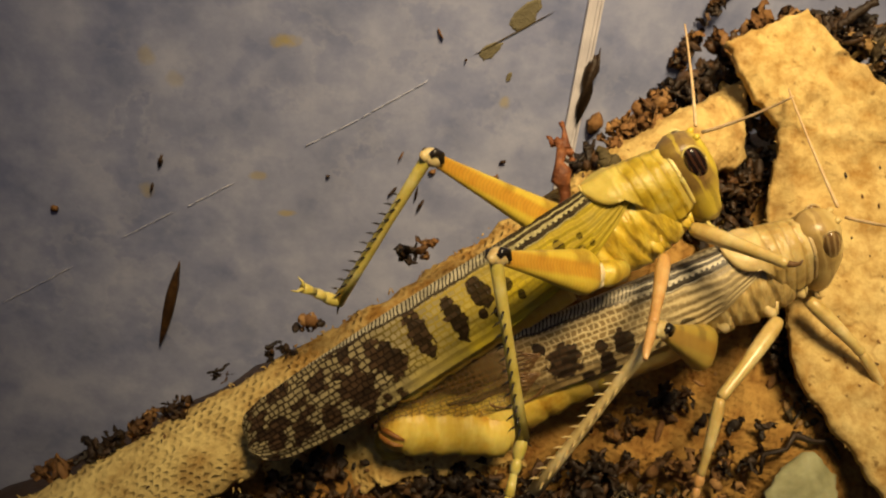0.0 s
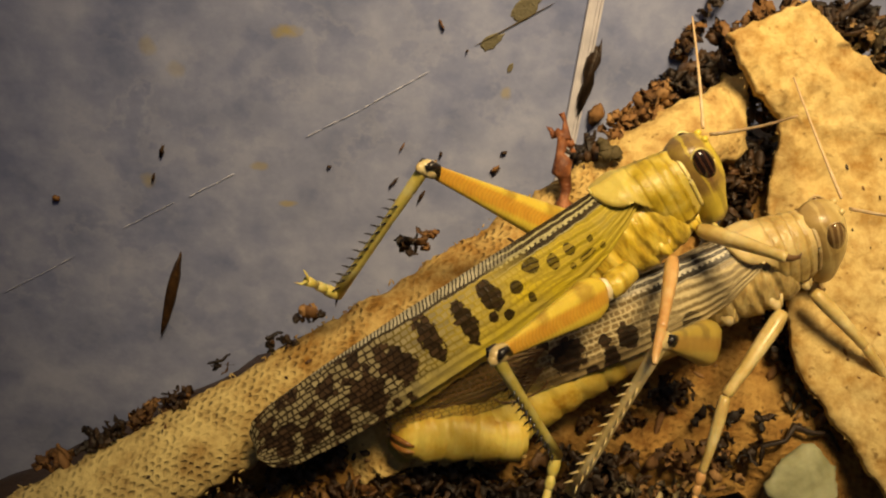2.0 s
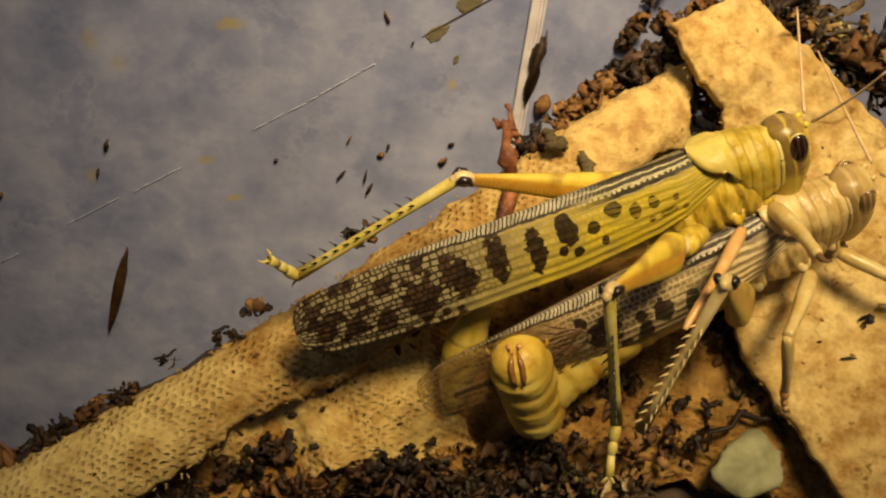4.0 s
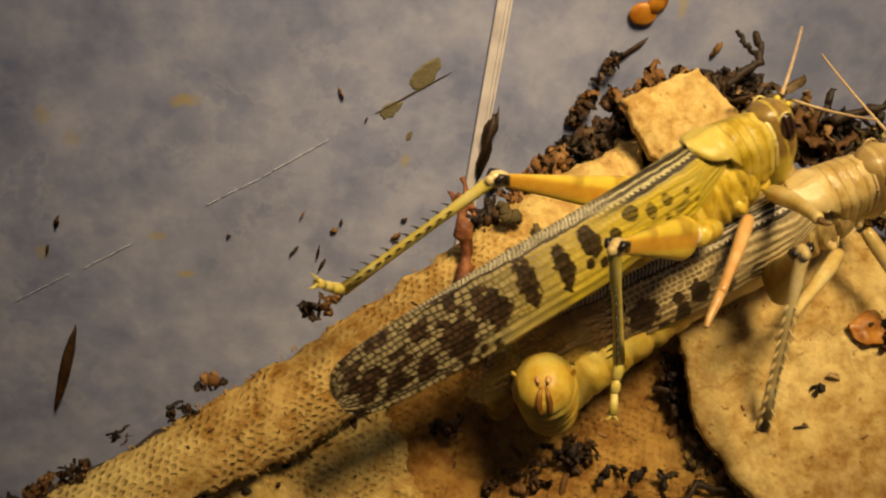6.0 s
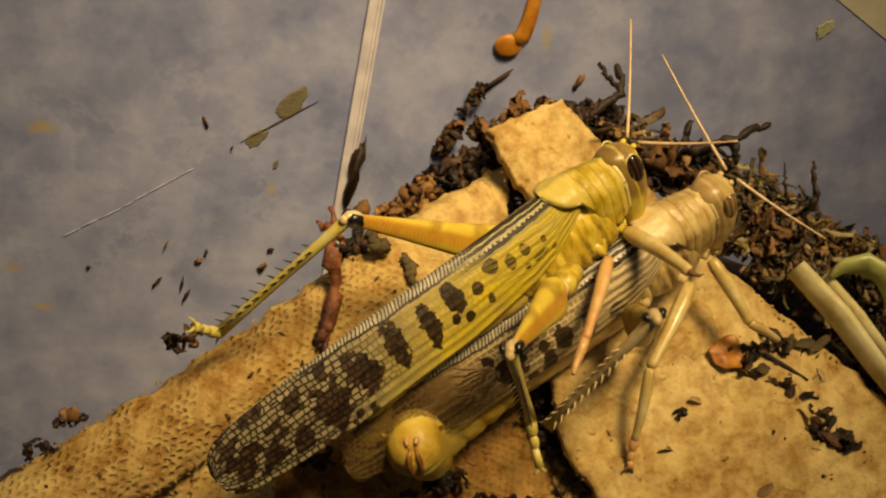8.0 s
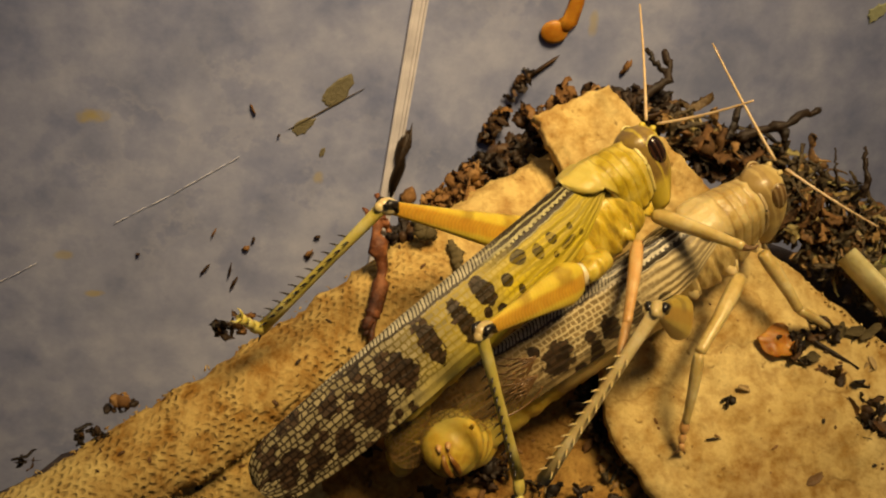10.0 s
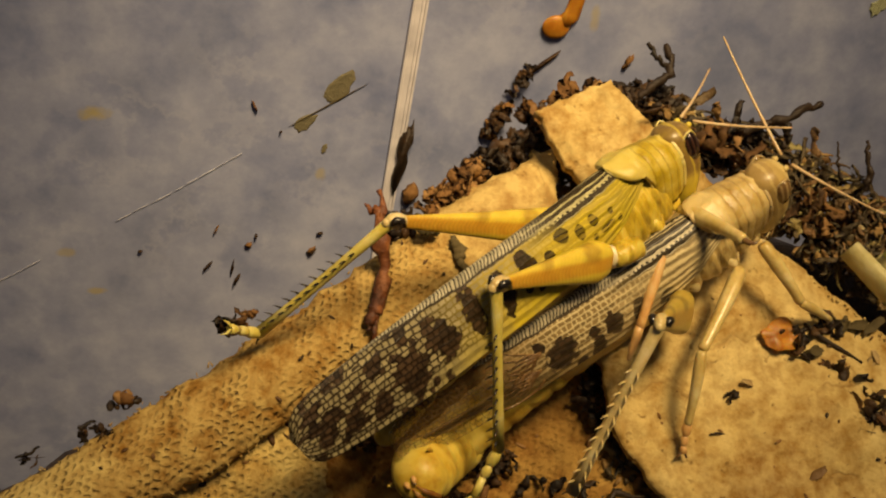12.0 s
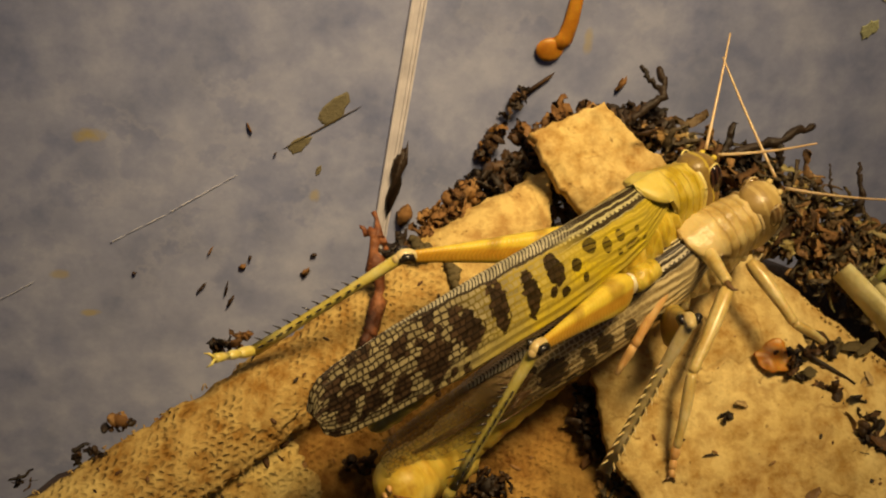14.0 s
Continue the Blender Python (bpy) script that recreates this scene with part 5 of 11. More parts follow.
# behind and beside the lid
clump(50.5, 29.6, -6, 31, 85, 3.6, 2.8, 3.5, 5.0, 1.1, DARK_LITTER, BLACKISH, 0, 0.12)
clump(56.0, 25.4, -6, 32, 102, 5.0, 3.6, 3.5, 5.0, 1.2, MIXED_LITTER, BLACKISH, -30, 0.12)
clump(59.0, 23.0, -4, 53, 14, 5.0, 3.0, 2.4, 4.6, 2.0, BROWN_LITTER, BROWNISH, -30, 0.1)
clump(62.5, 22.0, -6, 33, 112, 5.6, 3.8, 3.5, 5.2, 1.2, DARK_LITTER, BLACKISH, -20, 0.12)
clump(69.0, 20.5, -6, 34, 112, 5.6, 3.8, 3.6, 5.4, 1.1, MIXED_LITTER, BLACKISH, -15, 0.12)
clump(67.0, 14.5, -5, 35, 108, 6.0, 4.0, 3.2, 4.8, 1.2, MIXED_LITTER, BLACKISH, -40, 0.12)
clump(70.5, 13.5, -3, 54, 12, 4.0, 3.0, 2.4, 4.2, 2.0, BROWN_LITTER, BROWNISH, -40, 0.1)
clump(76.0, 14.0, -6, 36, 119, 5.6, 4.4, 3.4, 5.0, 1.2, MIXED_LITTER, BLACKISH, -40, 0.12)
clump(83.0, 8.5, -6, 37, 129, 6.5, 4.6, 3.4, 5.2, 1.2, MIXED_LITTER, BLACKISH, -40, 0.12)
clump(84.0, 10.0, -4, 55, 14, 4.0, 3.0, 2.4, 4.2, 2.0, BROWN_LITTER, BROWNISH, -40, 0.1)
clump(77.5, 6.0, -5, 38, 78, 5.0, 3.0, 2.6, 4.4, 1.1, MIXED_LITTER, BLACKISH, -40, 0.12)
clump(90.0, 1.0, -7, 56, 102, 7.0, 4.0, 3.0, 5.0, 1.2, DARK_LITTER, BLACKISH, -40, 0.12)
# on the lid and in the gap beside it
clump(65.4, -3.4, -4.0, 41, 12, 2.0, 1.5, 1.2, 3.0, 1.5, DARK_LITTER, BLACKISH, 50, 0.1)
clump(70.4, -2.0, -4.0, 42, 12, 4.0, 0.8, 1.0, 4.2, 1.2, DARK_LITTER, BLACKISH, -25, 0)
clump(69.8, -9.0, -4.2, 43, 22, 2.8, 2.0, 1.8, 3.4, 1.6, LITTER, BLACKISH, -30, 0.1)
clump(74.0, -13.0, -4.2, 44, 30, 4.0, 2.0, 2.0, 3.8, 1.7, DARK_LITTER, BLACKISH, -40, 0.1)
clump(56.2, -10.4, -4.2, 45, 5, 0.6, 0.5, 0.7, 1.3, 1.0, DARK_LITTER, BLACKISH, 0)
# next three: added litter that darkens the lid's hollow in place of shade
clump(40.4, 19.5, -9, 331, 80, 2.6, 5.0, 3.4, 3.2, 1.4, MIXED_LITTER, BLACKISH, 40)
clump(39.6, 25.0, -12, 332, 60, 4.0, 3.0, 3.6, 3.2, 1.4, LITTER, BLACKISH, 20)
clump(38.2, 8.0, -13, 333, 50, 2.6, 4.0, 2.6, 3.2, 1.4, LITTER, BLACKISH, 10)
clump(41.4, -8.5, -11, 46, 60, 2.4, 4.5, 2.0, 3.0, 1.3, DARK_LITTER, BLACKISH, 10)
clump(45.0, -16.5, -11.5, 47, 46, 3.6, 4.0, 2.0, 3.2, 1.3, MIXED_LITTER, BLACKISH, -30)
clump(36.0, -21.0, -12.0, 48, 20, 6.0, 4.0, 2.4, 3.2, 1.4, DARK_LITTER, BLACKISH, 0)
clump(27.0, -15.4, -12.0, 49, 24, 2.6, 1.0, 1.4, 3.4, 1.3, DARK_LITTER, BLACKISH, -12)
clump(12.2, -12.2, -11.4, 50, 14, 2.2, 0.8, 1.2, 2.6, 1.2, LITTER, BLACKISH, 12)
clump(-16.0, -25.0, -10.2, 51, 34, 5.0, 1.8, 1.6, 3.4, 1.5, DARK_LITTER, BLACKISH, 25)
clump(1.0, -26.5, -11.4, 57, 60, 6.0, 3.0, 2.0, 3.4, 1.4, DARK_LITTER, BLACKISH, 5)
clump(16.0, -25.5, -12.0, 52, 60, 8.0, 3.4, 2.0, 3.4, 1.4, DARK_LITTER, BLACKISH, 10)


def twig(x, y, z, paths, label="knobbly black dry twig standing out of the litter"):
    """A branching dry twig."""
    rng = random.Random(x)
    pieces = []
    for p, r in paths:
        fine = [along(p, k / 14) + Vector((rng.gauss(0, 0.22), rng.gauss(0, 0.22), rng.gauss(0, 0.2))) * r for k in range(15)]
        pieces.append(tube(fine, [r * rng.uniform(0.6, 1.35) * (1 - 0.035 * k) for k in range(15)], 7, 0.8))
    ob = part("dry_twig", joined(*pieces), DARK_LITTER, at=HEAP @ pose(x * MM, y * MM, z * MM))
    return tagged(ob, label, "twig")


twig(52.0, 30.0, -2, [([(-3.5, -1.5, 0), (-1.5, 0.2, 0.6), (0.2, 0.8, 1.2), (1.0, 3.0, 1.6), (0.6, 5.6, 1.8)], 0.9), ([(0.8, 2.2, 1.2), (-0.8, 3.6, 1.4), (-1.8, 5.8, 1.6)], 0.6)])
twig(66.0, 25.0, -2, [([(-5.0, -1.6, 0), (-2.0, -0.6, 1.0), (1.0, -0.2, 1.4), (4.0, 1.2, 1.4), (7.0, 2.2, 1.2)], 0.9), ([(1.0, -0.2, 1.2), (1.4, -2.0, 1.2), (0.6, -4.0, 0.6)], 0.8)])
twig(77.0, 15.5, -2, [([(0, 0, 0), (0.6, 2.0, 1.0), (0.2, 4.2, 1.8), (0.8, 6.0, 2.0)], 0.55)], "curled brown dry twig standing out of the litter")
twig(74.0, 17.0, -2, [([(0, 0, 0), (-0.4, 2.0, 1.0), (-0.2, 4.6, 1.6)], 0.3)], "thin dry stalk standing out of the litter")


# ---- things stuck to the wall ----
def on_wall(x, z, turn=0):
    """Axes on the wall: x along it, y up it, z towards the room."""
    return pose(x * MM, WALL_Y - 0.0002, z * MM, 90, 0, 0) @ pose(0, 0, 0, 0, 0, turn)


def chip_mesh(seed, a, b, thick, n=18, rag=0.25):
    rng = random.Random(seed)
    rim = [(a * math.cos(t) * (1 + rng.uniform(-rag, rag)), b * math.sin(t) * (1 + rng.uniform(-rag, rag))) for t in (2 * math.pi * k / n for k in range(n))]
    low = [(x, y, -0.1) for x, y in rim]
    top = [(x * 0.86, y * 0.86, thick * rng.uniform(0.7, 1.1)) for x, y in rim]
    return loft([low, top])


def chip(name, x, z, turn, a, b, material, label, category, seed, thick=0.35, rag=0.42):
    ob = part(name, chip_mesh(seed, a, b, thick, 18, rag), material, at=on_wall(x, z, turn))
    for p in ob.data.polygons:
        p.use_smooth = thick > 0.2
    return tagged(ob, label, category, "bits stuck to the tub wall")


DROP = "small dark dropping stuck to the plastic wall"
for k, (x, z, turn, a, b) in enumerate([(-0.3, 105.5, 110, 1.0, 0.18), (3.1, 101.7, 30, 0.25, 0.14), (8.6, 85.7, 10, 0.55, 0.22), (7.2, 82.9, 40, 0.85, 0.3),
                                        (-3.9, 80.2, 80, 1.3, 0.22), (-3.4, 78.2, 60, 1.0, 0.3), (-6.0, 86.6, 60, 0.9, 0.12), (-42.2, 81.4, 75, 0.8, 0.3),
                                        (-40.4, 85.9, 75, 1.2, 0.4), (-57.0, 77.7, 0, 0.7, 0.6), (-16.6, 83.3, 0, 0.3, 0.2), (-0.5, 85.4, 80, 0.4, 0.3),
                                        (-1.5, 84.0, 20, 0.6, 0.45), (-7.4, 80.6, 50, 1.1, 0.2), (7.5, 82.6, 50, 0.9, 0.2), (50.4, 112.0, 60, 1.2, 0.5)]):
    chip("dropping", x, z, turn, a * 0.85, b * 0.75, LITTER if k % 3 else BROWN_LITTER, DROP, "dropping", 100 + k)
SCUFF = Nodes("pale_scuff", 0.5, 0.3)
SCUFF.colour(SCUFF.ramp(SCUFF.noise(900, 4), [(0.38, (0.42, 0.44, 0.55)), (0.62, (0.74, 0.74, 0.78))]))
SCUFF = SCUFF.mat
chip("dry_stick", -42.4, 60.0, 73, 7.9, 0.85, LITTER, "thin dark brown stick stuck to the plastic wall", "stick", 150, 0.9, 0.15)
chip("leaf_scrap", 10.9, 107.9, 50, 2.9, 1.3, LEAF_THIN, "translucent olive dry leaf scrap on the plastic wall", "leaf", 151, 0.03, 0.22).location.y += 0.0001
chip("leaf_scrap", 6.4, 102.9, 35, 1.8, 0.9, LEAF_THIN, "translucent olive dry leaf scrap on the plastic wall", "leaf", 152, 0.03, 0.22).location.y += 0.0001
chip("leaf_scrap", 9.0, 99.0, 70, 0.8, 0.4, LEAF_THIN, "small translucent olive leaf scrap on the plastic wall", "leaf", 156, 0.03, 0.22).location.y += 0.0001
chip("leaf_stalk", 9.0, 105.3, 31, 4.6, 0.06, LEAF_DRY, "thin dark leaf stalk on the plastic wall", "stalk", 153, 0.04, 0.5)
chip("bark_strip", 19.8, 98.1, 79, 5.8, 0.95, DARK_LITTER, "long black bark strip beside the whitened seam", "bark", 154, 1.0, 0.45)
chip("bark_strip", 21.2, 92.0, 60, 1.6, 1.0, BROWN_LITTER, "brown flake at the end of a bark strip", "bark", 155, 1.0, 0.2)


def scratch(x0, z0, x1, z1, wide, seed):
    """One long scrape, broken where the blade skipped."""
    rng = random.Random(seed)
    long, turn = math.hypot(x1 - x0, z1 - z0), math.degrees(math.atan2(z1 - z0, x1 - x0))
    pieces, x = [], -long / 2
    while x < long / 2:
        step = rng.uniform(1.2, 3.6)
        w = wide * rng.uniform(0.6, 1.1)
        y = rng.uniform(-0.04, 0.04)
        pieces.append(loft([[(px, y - w * g, -0.05), (px, y + w * g, -0.05), (px, y, 0.02)] for px, g in ((x, 0.35), (x + 0.25 * step, 0.9), (x + 0.6 * step, 1.0), (x + step, 0.3))]))
        x += step - rng.choice((0.1, 0.1, -0.25))
    ob = part("scratch", joined(*pieces), SCUFF, at=on_wall((x0 + x1) / 2, (z0 + z1) / 2, turn))
    return tagged(ob, "fine pale broken scratch in the plastic wall", "scratch", "bits stuck to the tub wall")


for k, line in enumerate([(-11.4, 92.8, -3.3, 97.8, 0.08), (-19.6, 88.2, -14.4, 91.1, 0.08), (-37.5, 78.0, -31.9, 81.2, 0.07), (-68.3, 60.2, -57.9, 66.2, 0.05), (-48.0, 72.4, -41.7, 76.0, 0.05)]):
    scratch(*line, 160 + k)

# a pale sheet of paper on the wall, above the straws
PAPER = Nodes("pale_khaki_paper", 0.8, 0.2)
PAPER.colour(PAPER.ramp(PAPER.noise(120, 4), [(0.35, (0.44, 0.42, 0.30)), (0.65, (0.54, 0.52, 0.38))]))
PAPER.bump(PAPER.noise(900, 3), 0.2, 0.0002)
PAPER = PAPER.mat


def paper_sheet(a, b, thick):
    """A slightly uneven rectangular sheet with soft corners."""
    rim = []
    for k in range(80):
        t = 2 * math.pi * k / 80
        c, d = math.cos(t), math.sin(t)
        p = (a * math.copysign(abs(c) ** 0.18, c), b * math.copysign(abs(d) ** 0.18, d))
        rim.append((p[0], p[1] + 0.35 * noise.noise(Vector((p[0] * 0.25, p[1] * 0.1, 2.0)))))
    return loft([[(x, y, -0.1) for x, y in rim], [(x * 0.997, y * 0.997, thick) for x, y in rim]])


def flat(ob):
    for p in ob.data.polygons:
        p.use_smooth = False
    return ob


tagged(flat(part("paper_sheet", paper_sheet(22, 15, -0.06), PAPER, at=on_wall(98.9, 134.2, -32))), "pale khaki paper sheet on the plastic wall", "paper", "bits stuck to the tub wall")
chip("leaf_scrap", 85.1, 120.3, 55, 1.7, 1.0, WILT_SCRAP, "pale green wilted leaf scrap on the plastic wall", "leaf", 157, 0.05, 0.3)

# the whitened vertical seam of the tub
def strip(x0, x1, y0, y1, wide, high):
    return loft([[(x0 * k - 0.1, y, 0), (x1 * k + 0.1, y, 0), (x1 * k, y, high), (x0 * k, y, high)] for y, k in ((y0, 1.0), (y1, wide))])


seam = part("seam", joined(strip(-0.8, 0.8, -34, 110, 1.15, 0.16), strip(-0.92, -0.62, -34, 110, 1.15, 0.38), strip(0.2, 0.42, -34, 110, 1.15, 0.3), strip(0.66, 0.92, -34, 110, 1.15, 0.42)), SEAM, at=on_wall(17.1, 82, -6.2))
for p in seam.data.polygons:
    p.use_smooth = False
tagged(seam, "whitened raised seam running up the plastic wall", "seam", kind="structure")

# droppings crusted up the wall, behind the lid
def wall_clump(x, z, seed, n, ax, ay, length, width, material, lean):
    ob = part("crusted_litter", clump_mesh(seed, n, ax, ay, 1.6, length, width, 0.3, lean), material, at=on_wall(x, z, 0))
    for p in ob.data.polygons:
        p.use_smooth = False
    return tagged(ob, "crusted brown litter stuck up the plastic wall", "litter", CLUMPS, "stuff")


wall_clump(35.4, 109.0, 61, 14, 2.6, 0.6, 2.4, 1.0, DARK_LITTER, 60)
wall_clump(32.8, 103.4, 62, 26, 3.0, 1.1, 2.6, 1.3, LITTER, 60)
wall_clump(31.0, 97.4, 63, 22, 3.0, 0.9, 2.6, 1.2, DARK_LITTER, 55)
wall_clump(28.4, 92.4, 64, 26, 3.4, 1.3, 2.8, 1.3, LITTER, 50)
wall_clump(33.8, 95.0, 65, 14, 2.4, 0.9, 2.6, 1.2, DARK_LITTER, 60)
chip("grass_blade", 38.0, 111.4, 38, 3.4, 0.25, LITTER, "thin dry grass blade curling off the wall", "grass", 171, 0.4, 0.1)

# amber droplet with its run on the wall
AMBER = Nodes("amber_resin", 0.42, 0.35)
AMBER.colour(AMBER.ramp(AMBER.noise(500, 3), [(0.3, (0.28, 0.09, 0.006)), (0.7, (0.50, 0.23, 0.025))]))
AMBER.bsdf.inputs["Subsurface Weight"].default_value = 0.4
AMBER.bsdf.inputs["Subsurface Radius"].default_value = (0.002, 0.0008, 0.0002)
AMBER = AMBER.mat
drop = part("amber_droplet", joined(blob(0, 0, 0.25, 1.9, 1.7, 0.55), tube([(0.6, 0.4, 0.2), (2.0, 1.6, 0.2), (2.6, 4.0, 0.15), (3.0, 7.0, 0.1), (3.2, 8.5, 0.1)], [0.5, 0.5, 0.45, 0.4, 0.2], 10, 2.3)), AMBER, at=on_wall(39.6, 117.0))
tagged(drop, "glossy amber dropping with a run stuck to the wall", "dropping")

# ---- single bits on the cartons ----
def bit(name, data, material, x, y, z, label, category, turn=0):
    return tagged(part(name, data, material, at=HEAP @ pose(x * MM, y * MM, z * MM, 0, 0, turn)), label, category)


v, f = blob(0, 0, 0, 2.5, 1.9, 0.28, 26, 13)
v = [tuple(Vector(p) * (1 + 0.5 * noise.noise(Vector(p) * 0.7)) + Vector((0, 0, 0.2 + 0.5 * noise.noise(Vector(p) * 1.3)))) for p in v]
bit("amber_flake", (v, f), AMBER, 63.4, -3.0, -3.8, "translucent amber flake on pale carton", "flake")
# rust-brown shred hanging over the flap
def shred(x, y, paths, material, label, seed):
    """A shrivelled, twisted scrap of leaf with ragged width."""
    rng = random.Random(seed)
    out = []
    for p, r in paths:
        pts = [along(p, k / 18) + Vector((rng.gauss(0, 0.12), rng.gauss(0, 0.12), rng.gauss(0, 0.1))) for k in range(19)]
        out.append(tube(pts, [r * rng.uniform(0.55, 1.35) * math.sin(math.pi * (0.1 + 0.82 * k / 18)) * 0.6 for k in range(19)], 8, 1.25))
    return bit("dried_shred", joined(*out), material, x, y, 0, label, "shred")


shred(13.4, 6.0, [([(0.4, 8.4, 3.0), (0.9, 6.2, 3.2), (-0.2, 3.4, 2.4), (0.7, 0.6, 1.0), (0.4, -2.2, -0.2), (-0.4, -5.0, -0.6), (-0.9, -8.5, -0.9)], 1.25),
                  ([(-1.4, 6.6, 2.6), (0.4, 5.4, 3.2), (1.6, 4.0, 2.6)], 0.9), ([(0.3, -1.6, 0.0), (-0.5, -4.8, -0.2), (-1.6, -7.5, -0.6)], 1.1)], RUST, "rust-brown shrivelled shred over the carton flap", 81)
shred(19.8, 10.5, [([(-1.6, 1.6, 1.0), (-0.6, 0.0, 0.6), (1.2, -0.8, 0.4)], 1.3), ([(2.4, -1.0, 0.0), (3.4, -2.2, -0.2), (3.4, -3.8, -0.6), (4.4, -5.2, -0.9)], 1.0)], LEAF_DRY, "olive-brown shrivelled shred on the carton flap", 82)
bit("dried_shred", tube([(0, 0, 0.6), (1.4, 0.2, 0.5), (3.2, 0.9, 0.6)], [0.2, 0.45, 0.2], 8, 0.5), LITTER, 47.0, 24.2, 2.6, "curled dark shred lying on pale carton", "shred")
bit("dried_shred", tube([(0, 0, 0.3), (1.0, 0.1, 0.4), (2.0, 0.0, 0.2)], [0.08, 0.16, 0.06], 6), DARK_LITTER, 52.2, -14.8, -3.9, "thin black shred lying on pale carton", "shred")
def flake(rng, place, a, b, curl):
    """One dry flake: a ragged oval sheet, curled up along its length, with thickness."""
    n, m = 22, 6
    rag = [1 + 0.28 * noise.noise(Vector((3 * math.cos(2 * math.pi * k / n), 3 * math.sin(2 * math.pi * k / n), place))) + rng.uniform(-0.1, 0.1) for k in range(n)]
    top = []
    for i in range(m + 1):
        r = max(0.02, i / m)
        for k in range(n):
            t = 2 * math.pi * k / n
            x, y = a * r * rag[k] * math.cos(t), b * r * rag[k] * math.sin(t)
            z = curl * (y / b) ** 2 * b * 0.6 + 0.3 * b * noise.noise(Vector((x * 0.8, y * 0.8, place + 4)))
            top.append((x, y * (1 - 0.25 * curl), z + 0.15))
    low = [(x, y, z - 0.16) for x, y, z in top]
    q = len(top)
    faces = [tuple(range(n))[::-1], tuple(q + k for k in range(n))]
    for i in range(m):
        for k in range(n):
            p = (i * n + k, i * n + (k + 1) % n, (i + 1) * n + (k + 1) % n, (i + 1) * n + k)
            faces += [p, tuple(c + q for c in p[::-1])]
    for k in range(n):
        p, o = m * n + k, m * n + (k + 1) % n
        faces.append((p, o, o + q, p + q))
    return top + low, faces


def crinkle(x, y, seed, count, spread, a, b, material, label, lean):
    """A crumpled scrap of dry leaf: a few curled flakes grown together."""
    rng = random.Random(seed)
    pieces = []
    for k in range(count):
        verts, faces = flake(rng, seed * 1.7 + 5 * k, a * rng.uniform(0.7, 1.1), b * rng.uniform(0.7, 1.1), rng.uniform(0.4, 1.3))
        turn = Euler((rng.gauss(0, 0.25), rng.gauss(0, 0.25), radians(lean) + rng.gauss(0, 0.6))).to_matrix()
        u = (k - (count - 1) / 2) * spread
        off = Vector((u * math.cos(radians(lean)), u * math.sin(radians(lean)), 0.3 + 0.25 * k))
        pieces.append(([tuple(turn @ Vector(v) + off) for v in verts], faces))
    return bit("leaf_scrap", joined(*pieces), material, x, y, -4.1, label, "leaf")


crinkle(69.4, -10.4, 301, 4, 1.3, 1.7, 1.0, CRISP, "crinkled brown dry leaf scrap on pale carton", -38)
crinkle(73.2, -13.6, 302, 3, 1.6, 1.6, 0.8, LITTER, "black shrivelled leaf scrap on pale carton", -30)
crinkle(70.6, -15.2, 303, 2, 1.8, 1.7, 0.7, DARK_LITTER, "black shrivelled leaf scrap on pale carton", 20)
crinkle(73.6, -2.1, 304, 3, 1.9, 2.0, 0.9, LEAF_DRY, "flat olive-brown dry leaf scrap on pale carton", -4)
crinkle(66.9, -5.4, 305, 2, 0.9, 1.1, 0.8, LEAF_DRY, "curled olive leaf scrap beside the amber flake", 30)
crinkle(64.2, -12.4, 306, 1, 0.9, 1.3, 0.8, TAN_FLAKE, "thin tan paper flake on pale carton", 40)
crinkle(58.0, -8.8, 307, 1, 0.8, 1.0, 0.7, TAN_FLAKE, "thin tan paper flake on pale carton", -20)
crinkle(74.8, -6.4, 308, 2, 0.6, 0.9, 0.6, TAN_FLAKE, "thin tan paper flake on pale carton", 40)
crinkle(64.4, -20.2, 309, 2, 1.2, 1.3, 0.8, CRISP, "crinkled brown dry leaf scrap on pale carton", 10)
bit("dry_stick", tube([(-3.4, 2.7, 0.3), (-1.6, 0.6, 0.5), (0.6, -0.9, 0.6), (3.2, -2.6, 0.4)], [0.28, 0.5, 0.42, 0.22], 9, 0.7), DARK_LITTER, 70.0, -4.2, -4.0, "thin black stick lying on pale carton", "stick")
# straw and wilted leaf beside the lid
STRAW = cuticle("pale_straw", (0.38, 0.32, 0.11), (0.60, 0.53, 0.24), (0.74, 0.69, 0.40), 0.5, 200, 0.1, 0.05)
WILTED = cuticle("wilted_leaf_green", (0.22, 0.25, 0.05), (0.44, 0.46, 0.14), (0.64, 0.64, 0.30), 0.4, 160, 0.3)
bit("straw", tube([(-4.6, 6.6, 0.4), (0, 0.2, 0.6), (3.4, -5.2, 0.2), (8.5, -12.5, -1)], [2.0, 2.2, 2.0, 1.6], 12, 0.5), STRAW, 77.4, 0.6, -1.3, "flat pale straw stalk beside the carton lid", "straw")
bit("straw", tube([(-3.4, 5.4, 0), (0, 0, 0.3), (5.5, -8.5, -0.6)], [1.3, 1.5, 1.2], 10, 0.55), STRAW, 80.2, 0.8, -1.6, "thin pale straw stalk beside the carton lid", "straw")
v, f = tube([(-6, 1.0, 0.2), (-4.4, 2.0, 1.0), (-1.8, 2.2, 1.6), (0.6, 0.6, 1.8), (1.8, -2.0, 1.6), (1.6, -4.6, 1.0), (1.2, -6.0, 0.4)], [0.6, 1.7, 2.2, 2.0, 2.3, 1.9, 0.6], 14, 0.55)
v = [tuple(Vector(p) * (1 + 0.10 * noise.noise(Vector(p) * 0.8))) for p in v]
